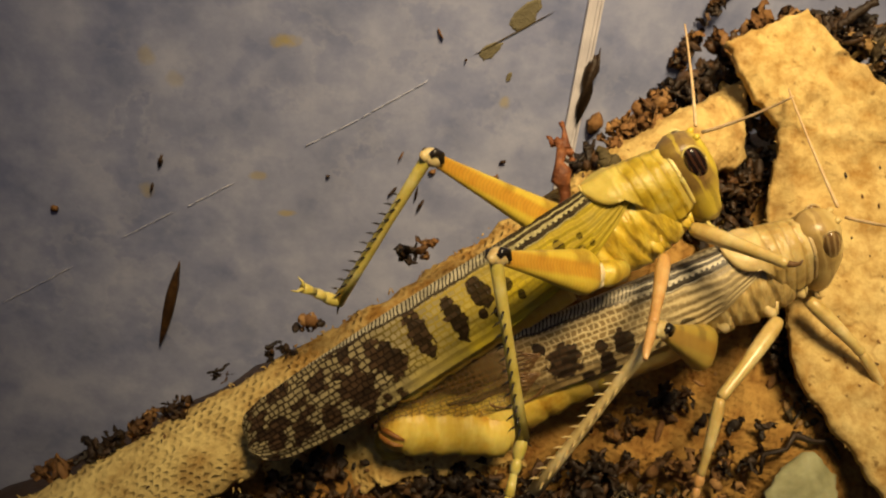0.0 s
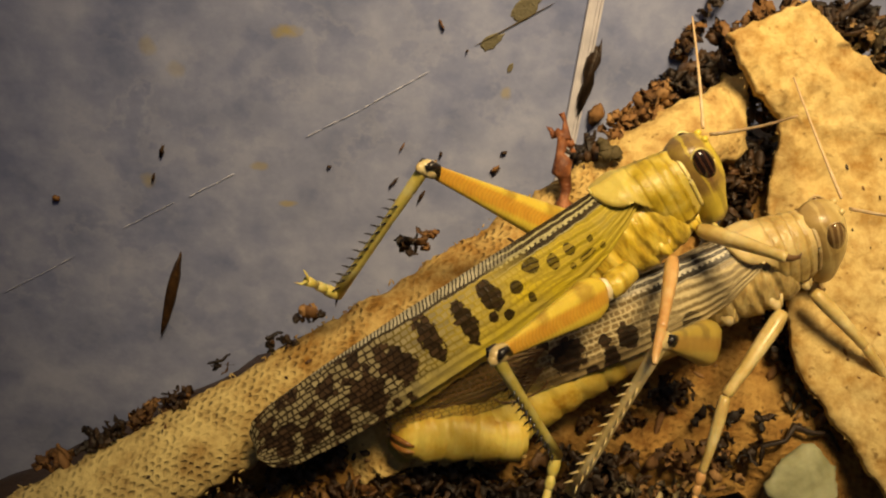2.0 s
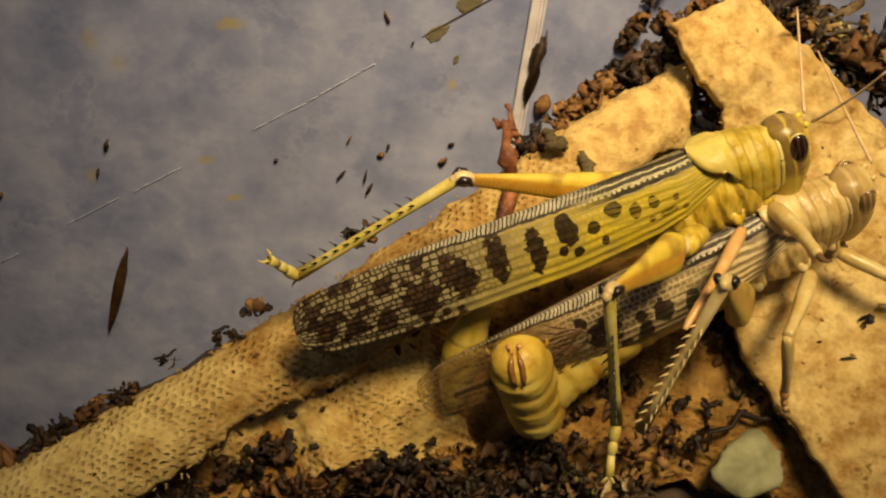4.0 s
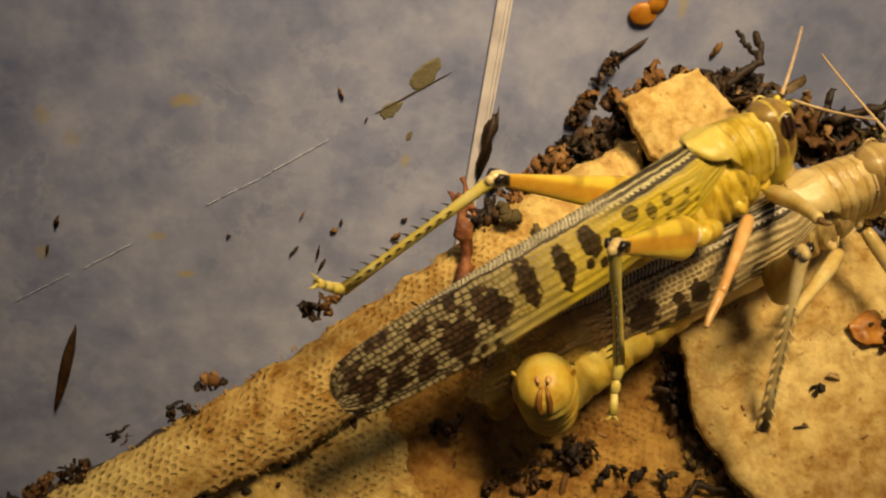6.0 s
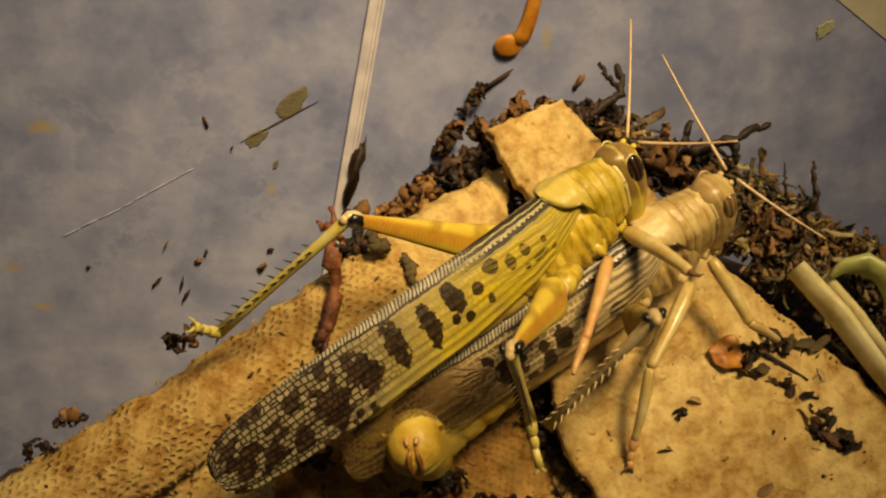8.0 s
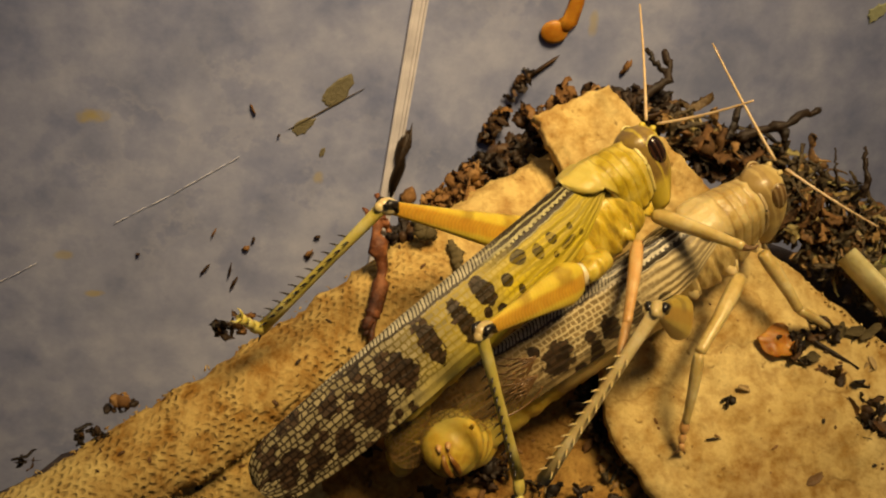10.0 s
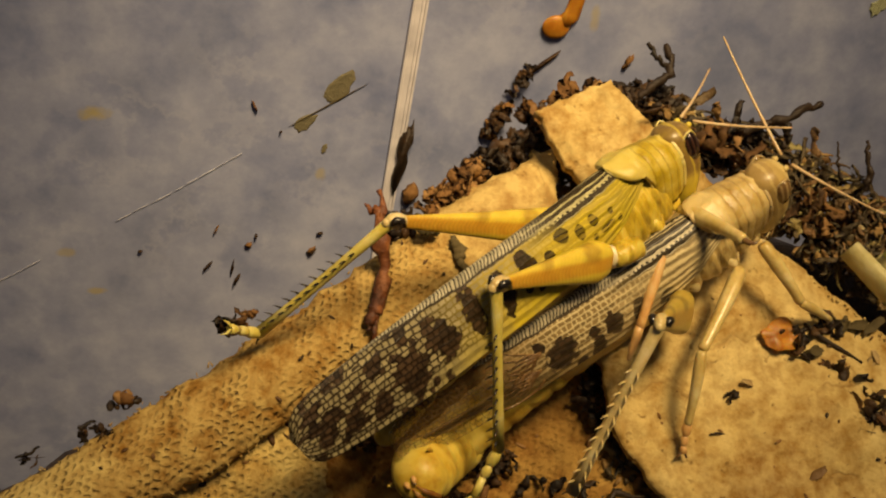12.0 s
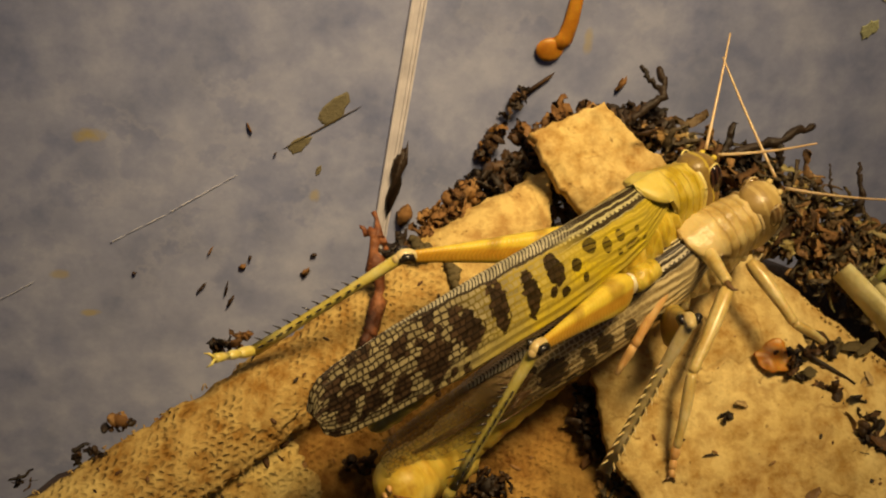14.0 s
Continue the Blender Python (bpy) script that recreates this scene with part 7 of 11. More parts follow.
    walk(JOINTED['male_hind_femur_r'], [
        (0, pose(-0.00250, -0.00400, -0.00880, 0.0, -51.3, -131.0)),
        (0.25, pose(-0.00250, -0.00400, -0.00880, 0.0, -50.0, -132.7)),
        (0.5, pose(-0.00250, -0.00400, -0.00880, -0.0, -48.7, -134.4)),
        (0.75, pose(-0.00250, -0.00400, -0.00880, -0.0, -48.0, -134.1)),
        (1, pose(-0.00250, -0.00400, -0.00880, 0.0, -47.2, -133.8)),
        (1.25, pose(-0.00250, -0.00400, -0.00880, 0.0, -43.3, -134.7)),
        (1.5, pose(-0.00250, -0.00400, -0.00880, 0.0, -39.4, -135.5)),
        (1.75, pose(-0.00250, -0.00400, -0.00880, 0.0, -32.5, -139.7)),
        (2, pose(-0.00250, -0.00400, -0.00880, 0.0, -25.5, -143.2)),
        (2.25, pose(-0.00250, -0.00400, -0.00880, 0.0, -21.4, -144.7)),
        (2.5, pose(-0.00250, -0.00400, -0.00880, 0.0, -17.4, -146.0)),
        (2.8, pose(-0.00250, -0.00400, -0.00880, 0.0, -45.3, -153.1)),
        (3, pose(-0.00250, -0.00400, -0.00880, -0.0, -33.7, -152.5)),
        (3.2, pose(-0.00250, -0.00400, -0.00880, 0.0, -27.7, -154.6)),
        (3.5, pose(-0.00250, -0.00400, -0.00880, 0.0, -45.0, -128.5)),
        (3.7, pose(-0.00250, -0.00400, -0.00880, 0.0, -29.1, -134.0)),
        (4, pose(-0.00250, -0.00400, -0.00880, 0.0, -30.6, -135.5)),
        (4.25, pose(-0.00250, -0.00400, -0.00880, 0.0, -31.8, -136.6)),
        (4.5, pose(-0.00250, -0.00400, -0.00880, 0.0, -32.9, -137.7)),
        (4.75, pose(-0.00250, -0.00400, -0.00880, 0.0, -34.1, -138.8)),
        (5, pose(-0.00250, -0.00400, -0.00880, 0.0, -35.2, -139.8)),
        (5.25, pose(-0.00250, -0.00400, -0.00880, 0.0, -36.2, -140.7)),
        (5.5, pose(-0.00250, -0.00400, -0.00880, 0.0, -37.2, -141.6)),
        (5.8, pose(-0.00250, -0.00400, -0.00880, 0.0, -38.3, -142.6)),
        (6, pose(-0.00250, -0.00400, -0.00880, 0.0, -37.1, -153.8)),
        (6.2, pose(-0.00250, -0.00400, -0.00880, 0.0, -25.0, -165.3)),
        (6.5, pose(-0.00250, -0.00400, -0.00880, 0.0, -33.9, -159.3)),
        (6.8, pose(-0.00250, -0.00400, -0.00880, -0.0, -22.3, -155.3)),
        (7, pose(-0.00250, -0.00400, -0.00880, 0.0, -18.8, -149.8)),
        (7.25, pose(-0.00250, -0.00400, -0.00880, -0.0, -20.4, -147.4)),
        (7.5, pose(-0.00250, -0.00400, -0.00880, 0.0, -21.8, -144.8)),
        (7.75, pose(-0.00250, -0.00400, -0.00880, 0.0, -22.7, -143.0)),
        (8, pose(-0.00250, -0.00400, -0.00880, 0.0, -23.3, -140.9)),
        (8.2, pose(-0.00250, -0.00400, -0.00880, 0.0, -23.3, -143.0)),
        (8.5, pose(-0.00250, -0.00400, -0.00880, 0.0, -23.3, -146.2)),
        (8.75, pose(-0.00250, -0.00400, -0.00880, 0.0, -23.4, -148.9)),
        (9, pose(-0.00250, -0.00400, -0.00880, 0.0, -23.4, -151.6)),
        (9.25, pose(-0.00250, -0.00400, -0.00880, 0.0, -23.4, -154.3)),
        (9.5, pose(-0.00250, -0.00400, -0.00880, 0.0, -23.5, -157.0)),
        (9.75, pose(-0.00250, -0.00400, -0.00880, 0.0, -23.5, -159.7)),
        (10, pose(-0.00250, -0.00400, -0.00880, -0.0, -23.6, -162.3)),
        (10.25, pose(-0.00250, -0.00400, -0.00880, -0.0, -23.6, -165.0)),
        (10.5, pose(-0.00250, -0.00400, -0.00880, -0.0, -23.7, -167.6)),
        (10.75, pose(-0.00250, -0.00400, -0.00880, -0.0, -23.3, -169.0)),
        (11, pose(-0.00250, -0.00400, -0.00880, 0.0, -22.9, -170.5)),
        (11.25, pose(-0.00250, -0.00400, -0.00880, -0.0, -23.7, -172.7)),
        (11.5, pose(-0.00250, -0.00400, -0.00880, 0.0, -24.8, -175.0)),
        (11.75, pose(-0.00250, -0.00400, -0.00880, 0.0, -25.1, -176.6)),
        (12, pose(-0.00250, -0.00400, -0.00880, 0.0, -25.0, -178.3)),
        (12.2, pose(-0.00250, -0.00400, -0.00880, -0.0, -44.7, -164.4)),
        (12.5, pose(-0.00250, -0.00400, -0.00880, -0.0, -13.5, -170.7)),
        (12.7, pose(-0.00250, -0.00400, -0.00880, 0.0, -10.8, -170.8)),
        (13, pose(-0.00250, -0.00400, -0.00880, -0.0, -8.3, -172.0)),
        (13.25, pose(-0.00250, -0.00400, -0.00880, -0.0, -7.6, -172.3)),
        (13.5, pose(-0.00250, -0.00400, -0.00880, 0.0, -6.9, -172.7)),
        (13.75, pose(-0.00250, -0.00400, -0.00880, -0.0, -6.7, -172.3)),
        (14, pose(-0.00250, -0.00400, -0.00880, 0.0, -6.6, -172.0)),
    ])
    walk(JOINTED['male_hind_tibia_r'], [
        (0, pose(-0.01070, -0.01344, 0.00681, -35.3, 67.5, 179.4)),
        (0.25, pose(-0.01122, -0.01344, 0.00652, -38.5, 68.5, 174.5)),
        (0.5, pose(-0.01174, -0.01343, 0.00622, -42.1, 69.4, 169.3)),
        (0.75, pose(-0.01183, -0.01361, 0.00605, -43.7, 69.4, 167.9)),
        (1, pose(-0.01191, -0.01380, 0.00588, -45.3, 69.5, 166.6)),
        (1.25, pose(-0.01274, -0.01434, 0.00492, -61.0, 71.9, 150.1)),
        (1.5, pose(-0.01352, -0.01484, 0.00390, -78.5, 72.5, 131.9)),
        (1.75, pose(-0.01536, -0.01492, 0.00194, -91.4, 72.8, 117.5)),
        (2, pose(-0.01696, -0.01482, -0.00020, -102.7, 72.3, 105.0)),
        (2.25, pose(-0.01769, -0.01477, -0.00149, -106.1, 72.3, 101.6)),
        (2.5, pose(-0.01833, -0.01467, -0.00283, -108.0, 72.4, 99.8)),
        (2.8, pose(-0.01505, -0.01035, 0.00542, -31.6, 70.8, 166.5)),
        (3, pose(-0.01727, -0.01167, 0.00229, -51.6, 78.2, 150.3)),
        (3.2, pose(-0.01849, -0.01160, 0.00051, -38.1, 70.8, 162.6)),
        (3.5, pose(-0.01130, -0.01506, 0.00535, -16.8, 66.3, -150.7)),
        (3.7, pose(-0.01465, -0.01656, 0.00092, -81.7, 82.8, 140.3)),
        (4, pose(-0.01478, -0.01608, 0.00137, -75.5, 83.4, 145.3)),
        (4.25, pose(-0.01486, -0.01568, 0.00173, -69.0, 83.8, 150.9)),
        (4.5, pose(-0.01492, -0.01529, 0.00207, -61.5, 83.9, 157.4)),
        (4.75, pose(-0.01496, -0.01492, 0.00241, -53.8, 83.8, 164.2)),
        (5, pose(-0.01498, -0.01455, 0.00272, -46.6, 83.5, 170.4)),
        (5.25, pose(-0.01499, -0.01421, 0.00302, -40.5, 82.9, 175.6)),
        (5.5, pose(-0.01499, -0.01388, 0.00330, -35.6, 82.2, 179.6)),
        (5.8, pose(-0.01497, -0.01352, 0.00361, -31.3, 81.2, -177.2)),
        (6, pose(-0.01682, -0.01105, 0.00325, -106.1, 73.9, 87.4)),
        (6.2, pose(-0.02003, -0.00861, -0.00034, -55.7, 79.0, 135.3)),
        (6.5, pose(-0.01803, -0.00987, 0.00235, -78.3, 74.4, 112.3)),
        (6.8, pose(-0.01931, -0.01174, -0.00121, -130.9, 66.5, 63.9)),
        (7, pose(-0.01886, -0.01353, -0.00236, -136.7, 67.4, 65.9)),
        (7.25, pose(-0.01829, -0.01411, -0.00182, -131.0, 66.6, 72.5)),
        (7.5, pose(-0.01768, -0.01469, -0.00136, -126.0, 65.6, 78.4)),
        (7.75, pose(-0.01723, -0.01510, -0.00107, -130.8, 64.3, 74.9)),
        (8, pose(-0.01676, -0.01558, -0.00089, -135.5, 63.2, 72.1)),
        (8.2, pose(-0.01718, -0.01504, -0.00089, -132.3, 65.2, 73.8)),
        (8.5, pose(-0.01777, -0.01421, -0.00088, -126.6, 68.1, 77.3)),
        (8.75, pose(-0.01823, -0.01348, -0.00087, -120.8, 70.6, 81.4)),
        (9, pose(-0.01865, -0.01273, -0.00086, -113.5, 73.0, 87.0)),
        (9.25, pose(-0.01904, -0.01196, -0.00085, -104.1, 75.2, 94.8)),
        (9.5, pose(-0.01939, -0.01117, -0.00084, -91.7, 77.0, 105.5)),
        (9.75, pose(-0.01970, -0.01037, -0.00082, -76.2, 78.1, 119.3)),
        (10, pose(-0.01997, -0.00956, -0.00081, -58.6, 78.4, 135.2)),
        (10.25, pose(-0.02020, -0.00875, -0.00079, -41.5, 77.7, 150.5)),
        (10.5, pose(-0.02039, -0.00793, -0.00076, -27.2, 76.2, 163.1)),
        (10.75, pose(-0.02053, -0.00749, -0.00089, -19.8, 74.9, 169.6)),
        (11, pose(-0.02067, -0.00705, -0.00102, -13.3, 73.4, 175.2)),
        (11.25, pose(-0.02066, -0.00633, -0.00075, -24.1, 75.0, 161.3)),
        (11.5, pose(-0.02059, -0.00558, -0.00042, -35.8, 75.7, 146.2)),
        (11.75, pose(-0.02057, -0.00506, -0.00030, -27.7, 76.1, 153.4)),
        (12, pose(-0.02062, -0.00454, -0.00036, -19.0, 76.2, 161.2)),
        (12.2, pose(-0.01618, -0.00782, 0.00528, -21.0, 64.0, 167.5)),
        (12.5, pose(-0.02169, -0.00715, -0.00414, -22.8, 62.1, 166.4)),
        (12.7, pose(-0.02189, -0.00716, -0.00504, -95.0, 63.8, 88.3)),
        (13, pose(-0.02210, -0.00675, -0.00593, -40.2, 61.2, 148.8)),
        (13.25, pose(-0.02215, -0.00665, -0.00616, -46.8, 62.8, 141.5)),
        (13.5, pose(-0.02219, -0.00654, -0.00640, -54.1, 64.0, 133.5)),
        (13.75, pose(-0.02218, -0.00665, -0.00645, -52.7, 63.9, 135.5)),
        (14, pose(-0.02217, -0.00677, -0.00650, -51.2, 63.9, 137.4)),
    ])
    walk(JOINTED['male_hind_tarsus_r'], [
        (0, pose(-0.01892, -0.01336, -0.01306, -57.5, 38.6, -158.0)),
        (0.25, pose(-0.01907, -0.01269, -0.01348, -60.5, 47.1, -162.3)),
        (0.5, pose(-0.01918, -0.01202, -0.01390, -64.8, 54.7, -167.1)),
        (0.75, pose(-0.01921, -0.01203, -0.01408, -71.9, 59.8, -173.9)),
        (1, pose(-0.01924, -0.01205, -0.01426, -80.8, 64.0, 177.9)),
        (1.25, pose(-0.01852, -0.01102, -0.01552, -67.4, 56.9, -168.4)),
        (1.5, pose(-0.01783, -0.01002, -0.01661, -58.4, 48.0, -158.2)),
        (1.75, pose(-0.01829, -0.00929, -0.01860, -58.3, 44.9, -160.7)),
        (2, pose(-0.01865, -0.00851, -0.02069, -57.7, 40.8, -162.7)),
        (2.25, pose(-0.01900, -0.00838, -0.02198, -59.8, 39.4, -165.1)),
        (2.5, pose(-0.01943, -0.00827, -0.02333, -61.2, 37.7, -167.0)),
        (2.8, pose(-0.02192, -0.00870, -0.01488, -50.6, 48.1, -154.7)),
        (3, pose(-0.02108, -0.00950, -0.01875, -45.1, 37.4, -155.2)),
        (3.2, pose(-0.02525, -0.00948, -0.01979, -43.4, 52.9, -148.2)),
        (3.5, pose(-0.01882, -0.01928, -0.01434, -54.2, 61.9, -160.5)),
        (3.7, pose(-0.01673, -0.01484, -0.02040, -42.3, 58.8, -144.1)),
        (4, pose(-0.01680, -0.01468, -0.01999, -43.4, 61.4, -147.5)),
        (4.25, pose(-0.01690, -0.01454, -0.01964, -44.7, 63.6, -150.7)),
        (4.5, pose(-0.01703, -0.01441, -0.01930, -46.4, 65.8, -154.2)),
        (4.75, pose(-0.01720, -0.01428, -0.01897, -48.6, 68.0, -158.2)),
        (5, pose(-0.01740, -0.01415, -0.01864, -51.4, 70.1, -162.7)),
        (5.25, pose(-0.01763, -0.01401, -0.01832, -55.0, 72.3, -168.0)),
        (5.5, pose(-0.01789, -0.01386, -0.01800, -59.6, 74.3, -174.3)),
        (5.8, pose(-0.01825, -0.01368, -0.01764, -67.1, 76.5, 176.4)),
        (6, pose(-0.01655, -0.00509, -0.01740, -56.5, 64.3, -172.1)),
        (6.2, pose(-0.02294, -0.00573, -0.02145, -49.2, 68.7, -164.5)),
        (6.5, pose(-0.02022, -0.00453, -0.01836, -36.3, 74.8, -151.8)),
        (6.8, pose(-0.01554, -0.00405, -0.02093, -44.3, 74.4, -158.6)),
        (7, pose(-0.01548, -0.00598, -0.02220, -60.9, 77.1, -174.1)),
        (7.25, pose(-0.01571, -0.00595, -0.02155, -54.2, 74.0, -163.6)),
        (7.5, pose(-0.01590, -0.00600, -0.02095, -50.3, 70.8, -156.0)),
        (7.75, pose(-0.01480, -0.00611, -0.02045, -61.2, 74.1, -166.9)),
        (8, pose(-0.01378, -0.00637, -0.02009, -76.0, 76.6, 178.4)),
        (8.2, pose(-0.01466, -0.00637, -0.02040, -72.1, 75.1, -178.5)),
        (8.5, pose(-0.01601, -0.00639, -0.02083, -68.3, 72.8, -175.8)),
        (8.75, pose(-0.01716, -0.00642, -0.02115, -66.6, 71.2, -174.9)),
        (9, pose(-0.01832, -0.00645, -0.02142, -65.8, 69.7, -174.9)),
        (9.25, pose(-0.01950, -0.00648, -0.02164, -65.8, 68.4, -175.6)),
        (9.5, pose(-0.02068, -0.00650, -0.02179, -66.3, 67.5, -176.7)),
        (9.75, pose(-0.02186, -0.00652, -0.02186, -67.1, 66.7, -178.1)),
        (10, pose(-0.02303, -0.00652, -0.02187, -68.0, 66.1, -179.5)),
        (10.25, pose(-0.02418, -0.00649, -0.02179, -68.7, 65.5, 179.3)),
        (10.5, pose(-0.02531, -0.00644, -0.02164, -69.2, 65.0, 178.4)),
        (10.75, pose(-0.02605, -0.00648, -0.02164, -68.1, 64.8, -180.0)),
        (11, pose(-0.02679, -0.00654, -0.02162, -67.1, 64.5, -178.4)),
        (11.25, pose(-0.02594, -0.00454, -0.02152, -75.8, 60.4, 167.2)),
        (11.5, pose(-0.02501, -0.00261, -0.02125, -81.1, 55.5, 156.0)),
        (11.75, pose(-0.02520, -0.00275, -0.02117, -78.0, 53.0, 152.3)),
        (12, pose(-0.02548, -0.00289, -0.02124, -74.3, 50.7, 148.8)),
        (12.2, pose(-0.02538, -0.00578, -0.01405, -69.2, 62.6, 161.2)),
        (12.5, pose(-0.03147, -0.00479, -0.02314, -90.8, 68.6, 134.6)),
        (12.7, pose(-0.02160, 0.00234, -0.02433, -55.7, 65.4, 173.8)),
        (13, pose(-0.03097, -0.00138, -0.02476, -109.1, 65.5, 113.4)),
        (13.25, pose(-0.02985, -0.00053, -0.02528, -93.9, 65.1, 128.5)),
        (13.5, pose(-0.02869, 0.00030, -0.02571, -80.0, 63.1, 142.6)),
        (13.75, pose(-0.02892, -0.00003, -0.02576, -91.7, 65.1, 130.7)),
        (14, pose(-0.02914, -0.00036, -0.02581, -105.0, 65.9, 117.6)),
    ])
    walk(JOINTED['male_hind_femur_l'], [
        (0, pose(-0.00300, 0.00360, -0.00800, -0.0, -64.7, -144.9)),
        (0.25, pose(-0.00300, 0.00360, -0.00800, 0.0, -64.2, -145.7)),
        (0.5, pose(-0.00300, 0.00360, -0.00800, 0.0, -63.7, -146.6)),
        (0.75, pose(-0.00300, 0.00360, -0.00800, -0.0, -63.9, -147.1)),
        (1, pose(-0.00300, 0.00360, -0.00800, 0.0, -64.0, -147.6)),
        (1.25, pose(-0.00300, 0.00360, -0.00800, 0.0, -64.2, -147.0)),
        (1.5, pose(-0.00300, 0.00360, -0.00800, 0.0, -64.4, -146.3)),
        (1.75, pose(-0.00300, 0.00360, -0.00800, 0.0, -63.4, -151.6)),
        (2, pose(-0.00300, 0.00360, -0.00800, -0.0, -62.3, -156.6)),
        (2.25, pose(-0.00300, 0.00360, -0.00800, 0.0, -62.4, -156.5)),
        (2.5, pose(-0.00300, 0.00360, -0.00800, -0.0, -62.5, -156.4)),
        (2.8, pose(-0.00300, 0.00360, -0.00800, 0.0, -52.9, -175.9)),
        (3, pose(-0.00300, 0.00360, -0.00800, 0.0, -38.4, -179.3)),
        (3.2, pose(-0.00300, 0.00360, -0.00800, -0.0, -34.9, -179.5)),
        (3.5, pose(-0.00300, 0.00360, -0.00800, 0.0, -26.4, 175.9)),
        (3.7, pose(-0.00300, 0.00360, -0.00800, -0.0, -27.5, 179.7)),
        (4, pose(-0.00300, 0.00360, -0.00800, -0.0, -30.4, -179.3)),
        (4.25, pose(-0.00300, 0.00360, -0.00800, 0.0, -32.7, -178.3)),
        (4.5, pose(-0.00300, 0.00360, -0.00800, 0.0, -35.0, -177.0)),
        (4.75, pose(-0.00300, 0.00360, -0.00800, -0.0, -37.2, -175.6)),
        (5, pose(-0.00300, 0.00360, -0.00800, 0.0, -39.1, -173.9)),
        (5.25, pose(-0.00300, 0.00360, -0.00800, 0.0, -40.9, -172.0)),
        (5.5, pose(-0.00300, 0.00360, -0.00800, -0.0, -42.4, -170.1)),
        (5.8, pose(-0.00300, 0.00360, -0.00800, -0.0, -43.9, -167.5)),
        (6, pose(-0.00300, 0.00360, -0.00800, 0.0, -39.6, -174.7)),
        (6.2, pose(-0.00300, 0.00360, -0.00800, 0.0, -49.6, -175.9)),
        (6.5, pose(-0.00300, 0.00360, -0.00800, -0.0, -35.6, 177.5)),
        (6.8, pose(-0.00300, 0.00360, -0.00800, 0.0, -38.8, 172.6)),
        (7, pose(-0.00300, 0.00360, -0.00800, 0.0, -40.2, 179.0)),
        (7.25, pose(-0.00300, 0.00360, -0.00800, 0.0, -41.9, -179.8)),
        (7.5, pose(-0.00300, 0.00360, -0.00800, 0.0, -43.5, -178.6)),
        (7.75, pose(-0.00300, 0.00360, -0.00800, 0.0, -44.3, -179.2)),
        (8, pose(-0.00300, 0.00360, -0.00800, 0.0, -45.2, -179.8)),
        (8.2, pose(-0.00300, 0.00360, -0.00800, 0.0, -45.6, -179.4)),
        (8.5, pose(-0.00300, 0.00360, -0.00800, 0.0, -46.2, -178.7)),
        (8.75, pose(-0.00300, 0.00360, -0.00800, 0.0, -46.8, -178.2)),
        (9, pose(-0.00300, 0.00360, -0.00800, -0.0, -47.3, -177.6)),
        (9.25, pose(-0.00300, 0.00360, -0.00800, 0.0, -47.8, -177.0)),
        (9.5, pose(-0.00300, 0.00360, -0.00800, -0.0, -48.3, -176.4)),
        (9.75, pose(-0.00300, 0.00360, -0.00800, 0.0, -48.8, -175.7)),
        (10, pose(-0.00300, 0.00360, -0.00800, -0.0, -49.2, -175.0)),
        (10.25, pose(-0.00300, 0.00360, -0.00800, -0.0, -49.7, -174.3)),
        (10.5, pose(-0.00300, 0.00360, -0.00800, 0.0, -50.1, -173.5)),
        (10.75, pose(-0.00300, 0.00360, -0.00800, 0.0, -49.9, -173.2)),
        (11, pose(-0.00300, 0.00360, -0.00800, 0.0, -49.7, -172.8)),
        (11.25, pose(-0.00300, 0.00360, -0.00800, 0.0, -48.4, -174.3)),
        (11.5, pose(-0.00300, 0.00360, -0.00800, 0.0, -47.1, -175.8)),
        (11.75, pose(-0.00300, 0.00360, -0.00800, 0.0, -39.8, 174.7)),
        (12, pose(-0.00300, 0.00360, -0.00800, 0.0, -31.3, 167.8)),
        (12.2, pose(-0.00300, 0.00360, -0.00800, 0.0, -25.2, 166.2)),
        (12.5, pose(-0.00300, 0.00360, -0.00800, 0.0, -15.7, 164.7)),
        (12.7, pose(-0.00300, 0.00360, -0.00800, 0.0, -15.4, 164.4)),
        (13, pose(-0.00300, 0.00360, -0.00800, -0.0, -15.0, 164.0)),
        (13.25, pose(-0.00300, 0.00360, -0.00800, 0.0, -15.1, 164.0)),
        (13.5, pose(-0.00300, 0.00360, -0.00800, -0.0, -15.1, 164.1)),
        (13.75, pose(-0.00300, 0.00360, -0.00800, 0.0, -14.7, 163.8)),
        (14, pose(-0.00300, 0.00360, -0.00800, 0.0, -14.3, 163.5)),
    ])
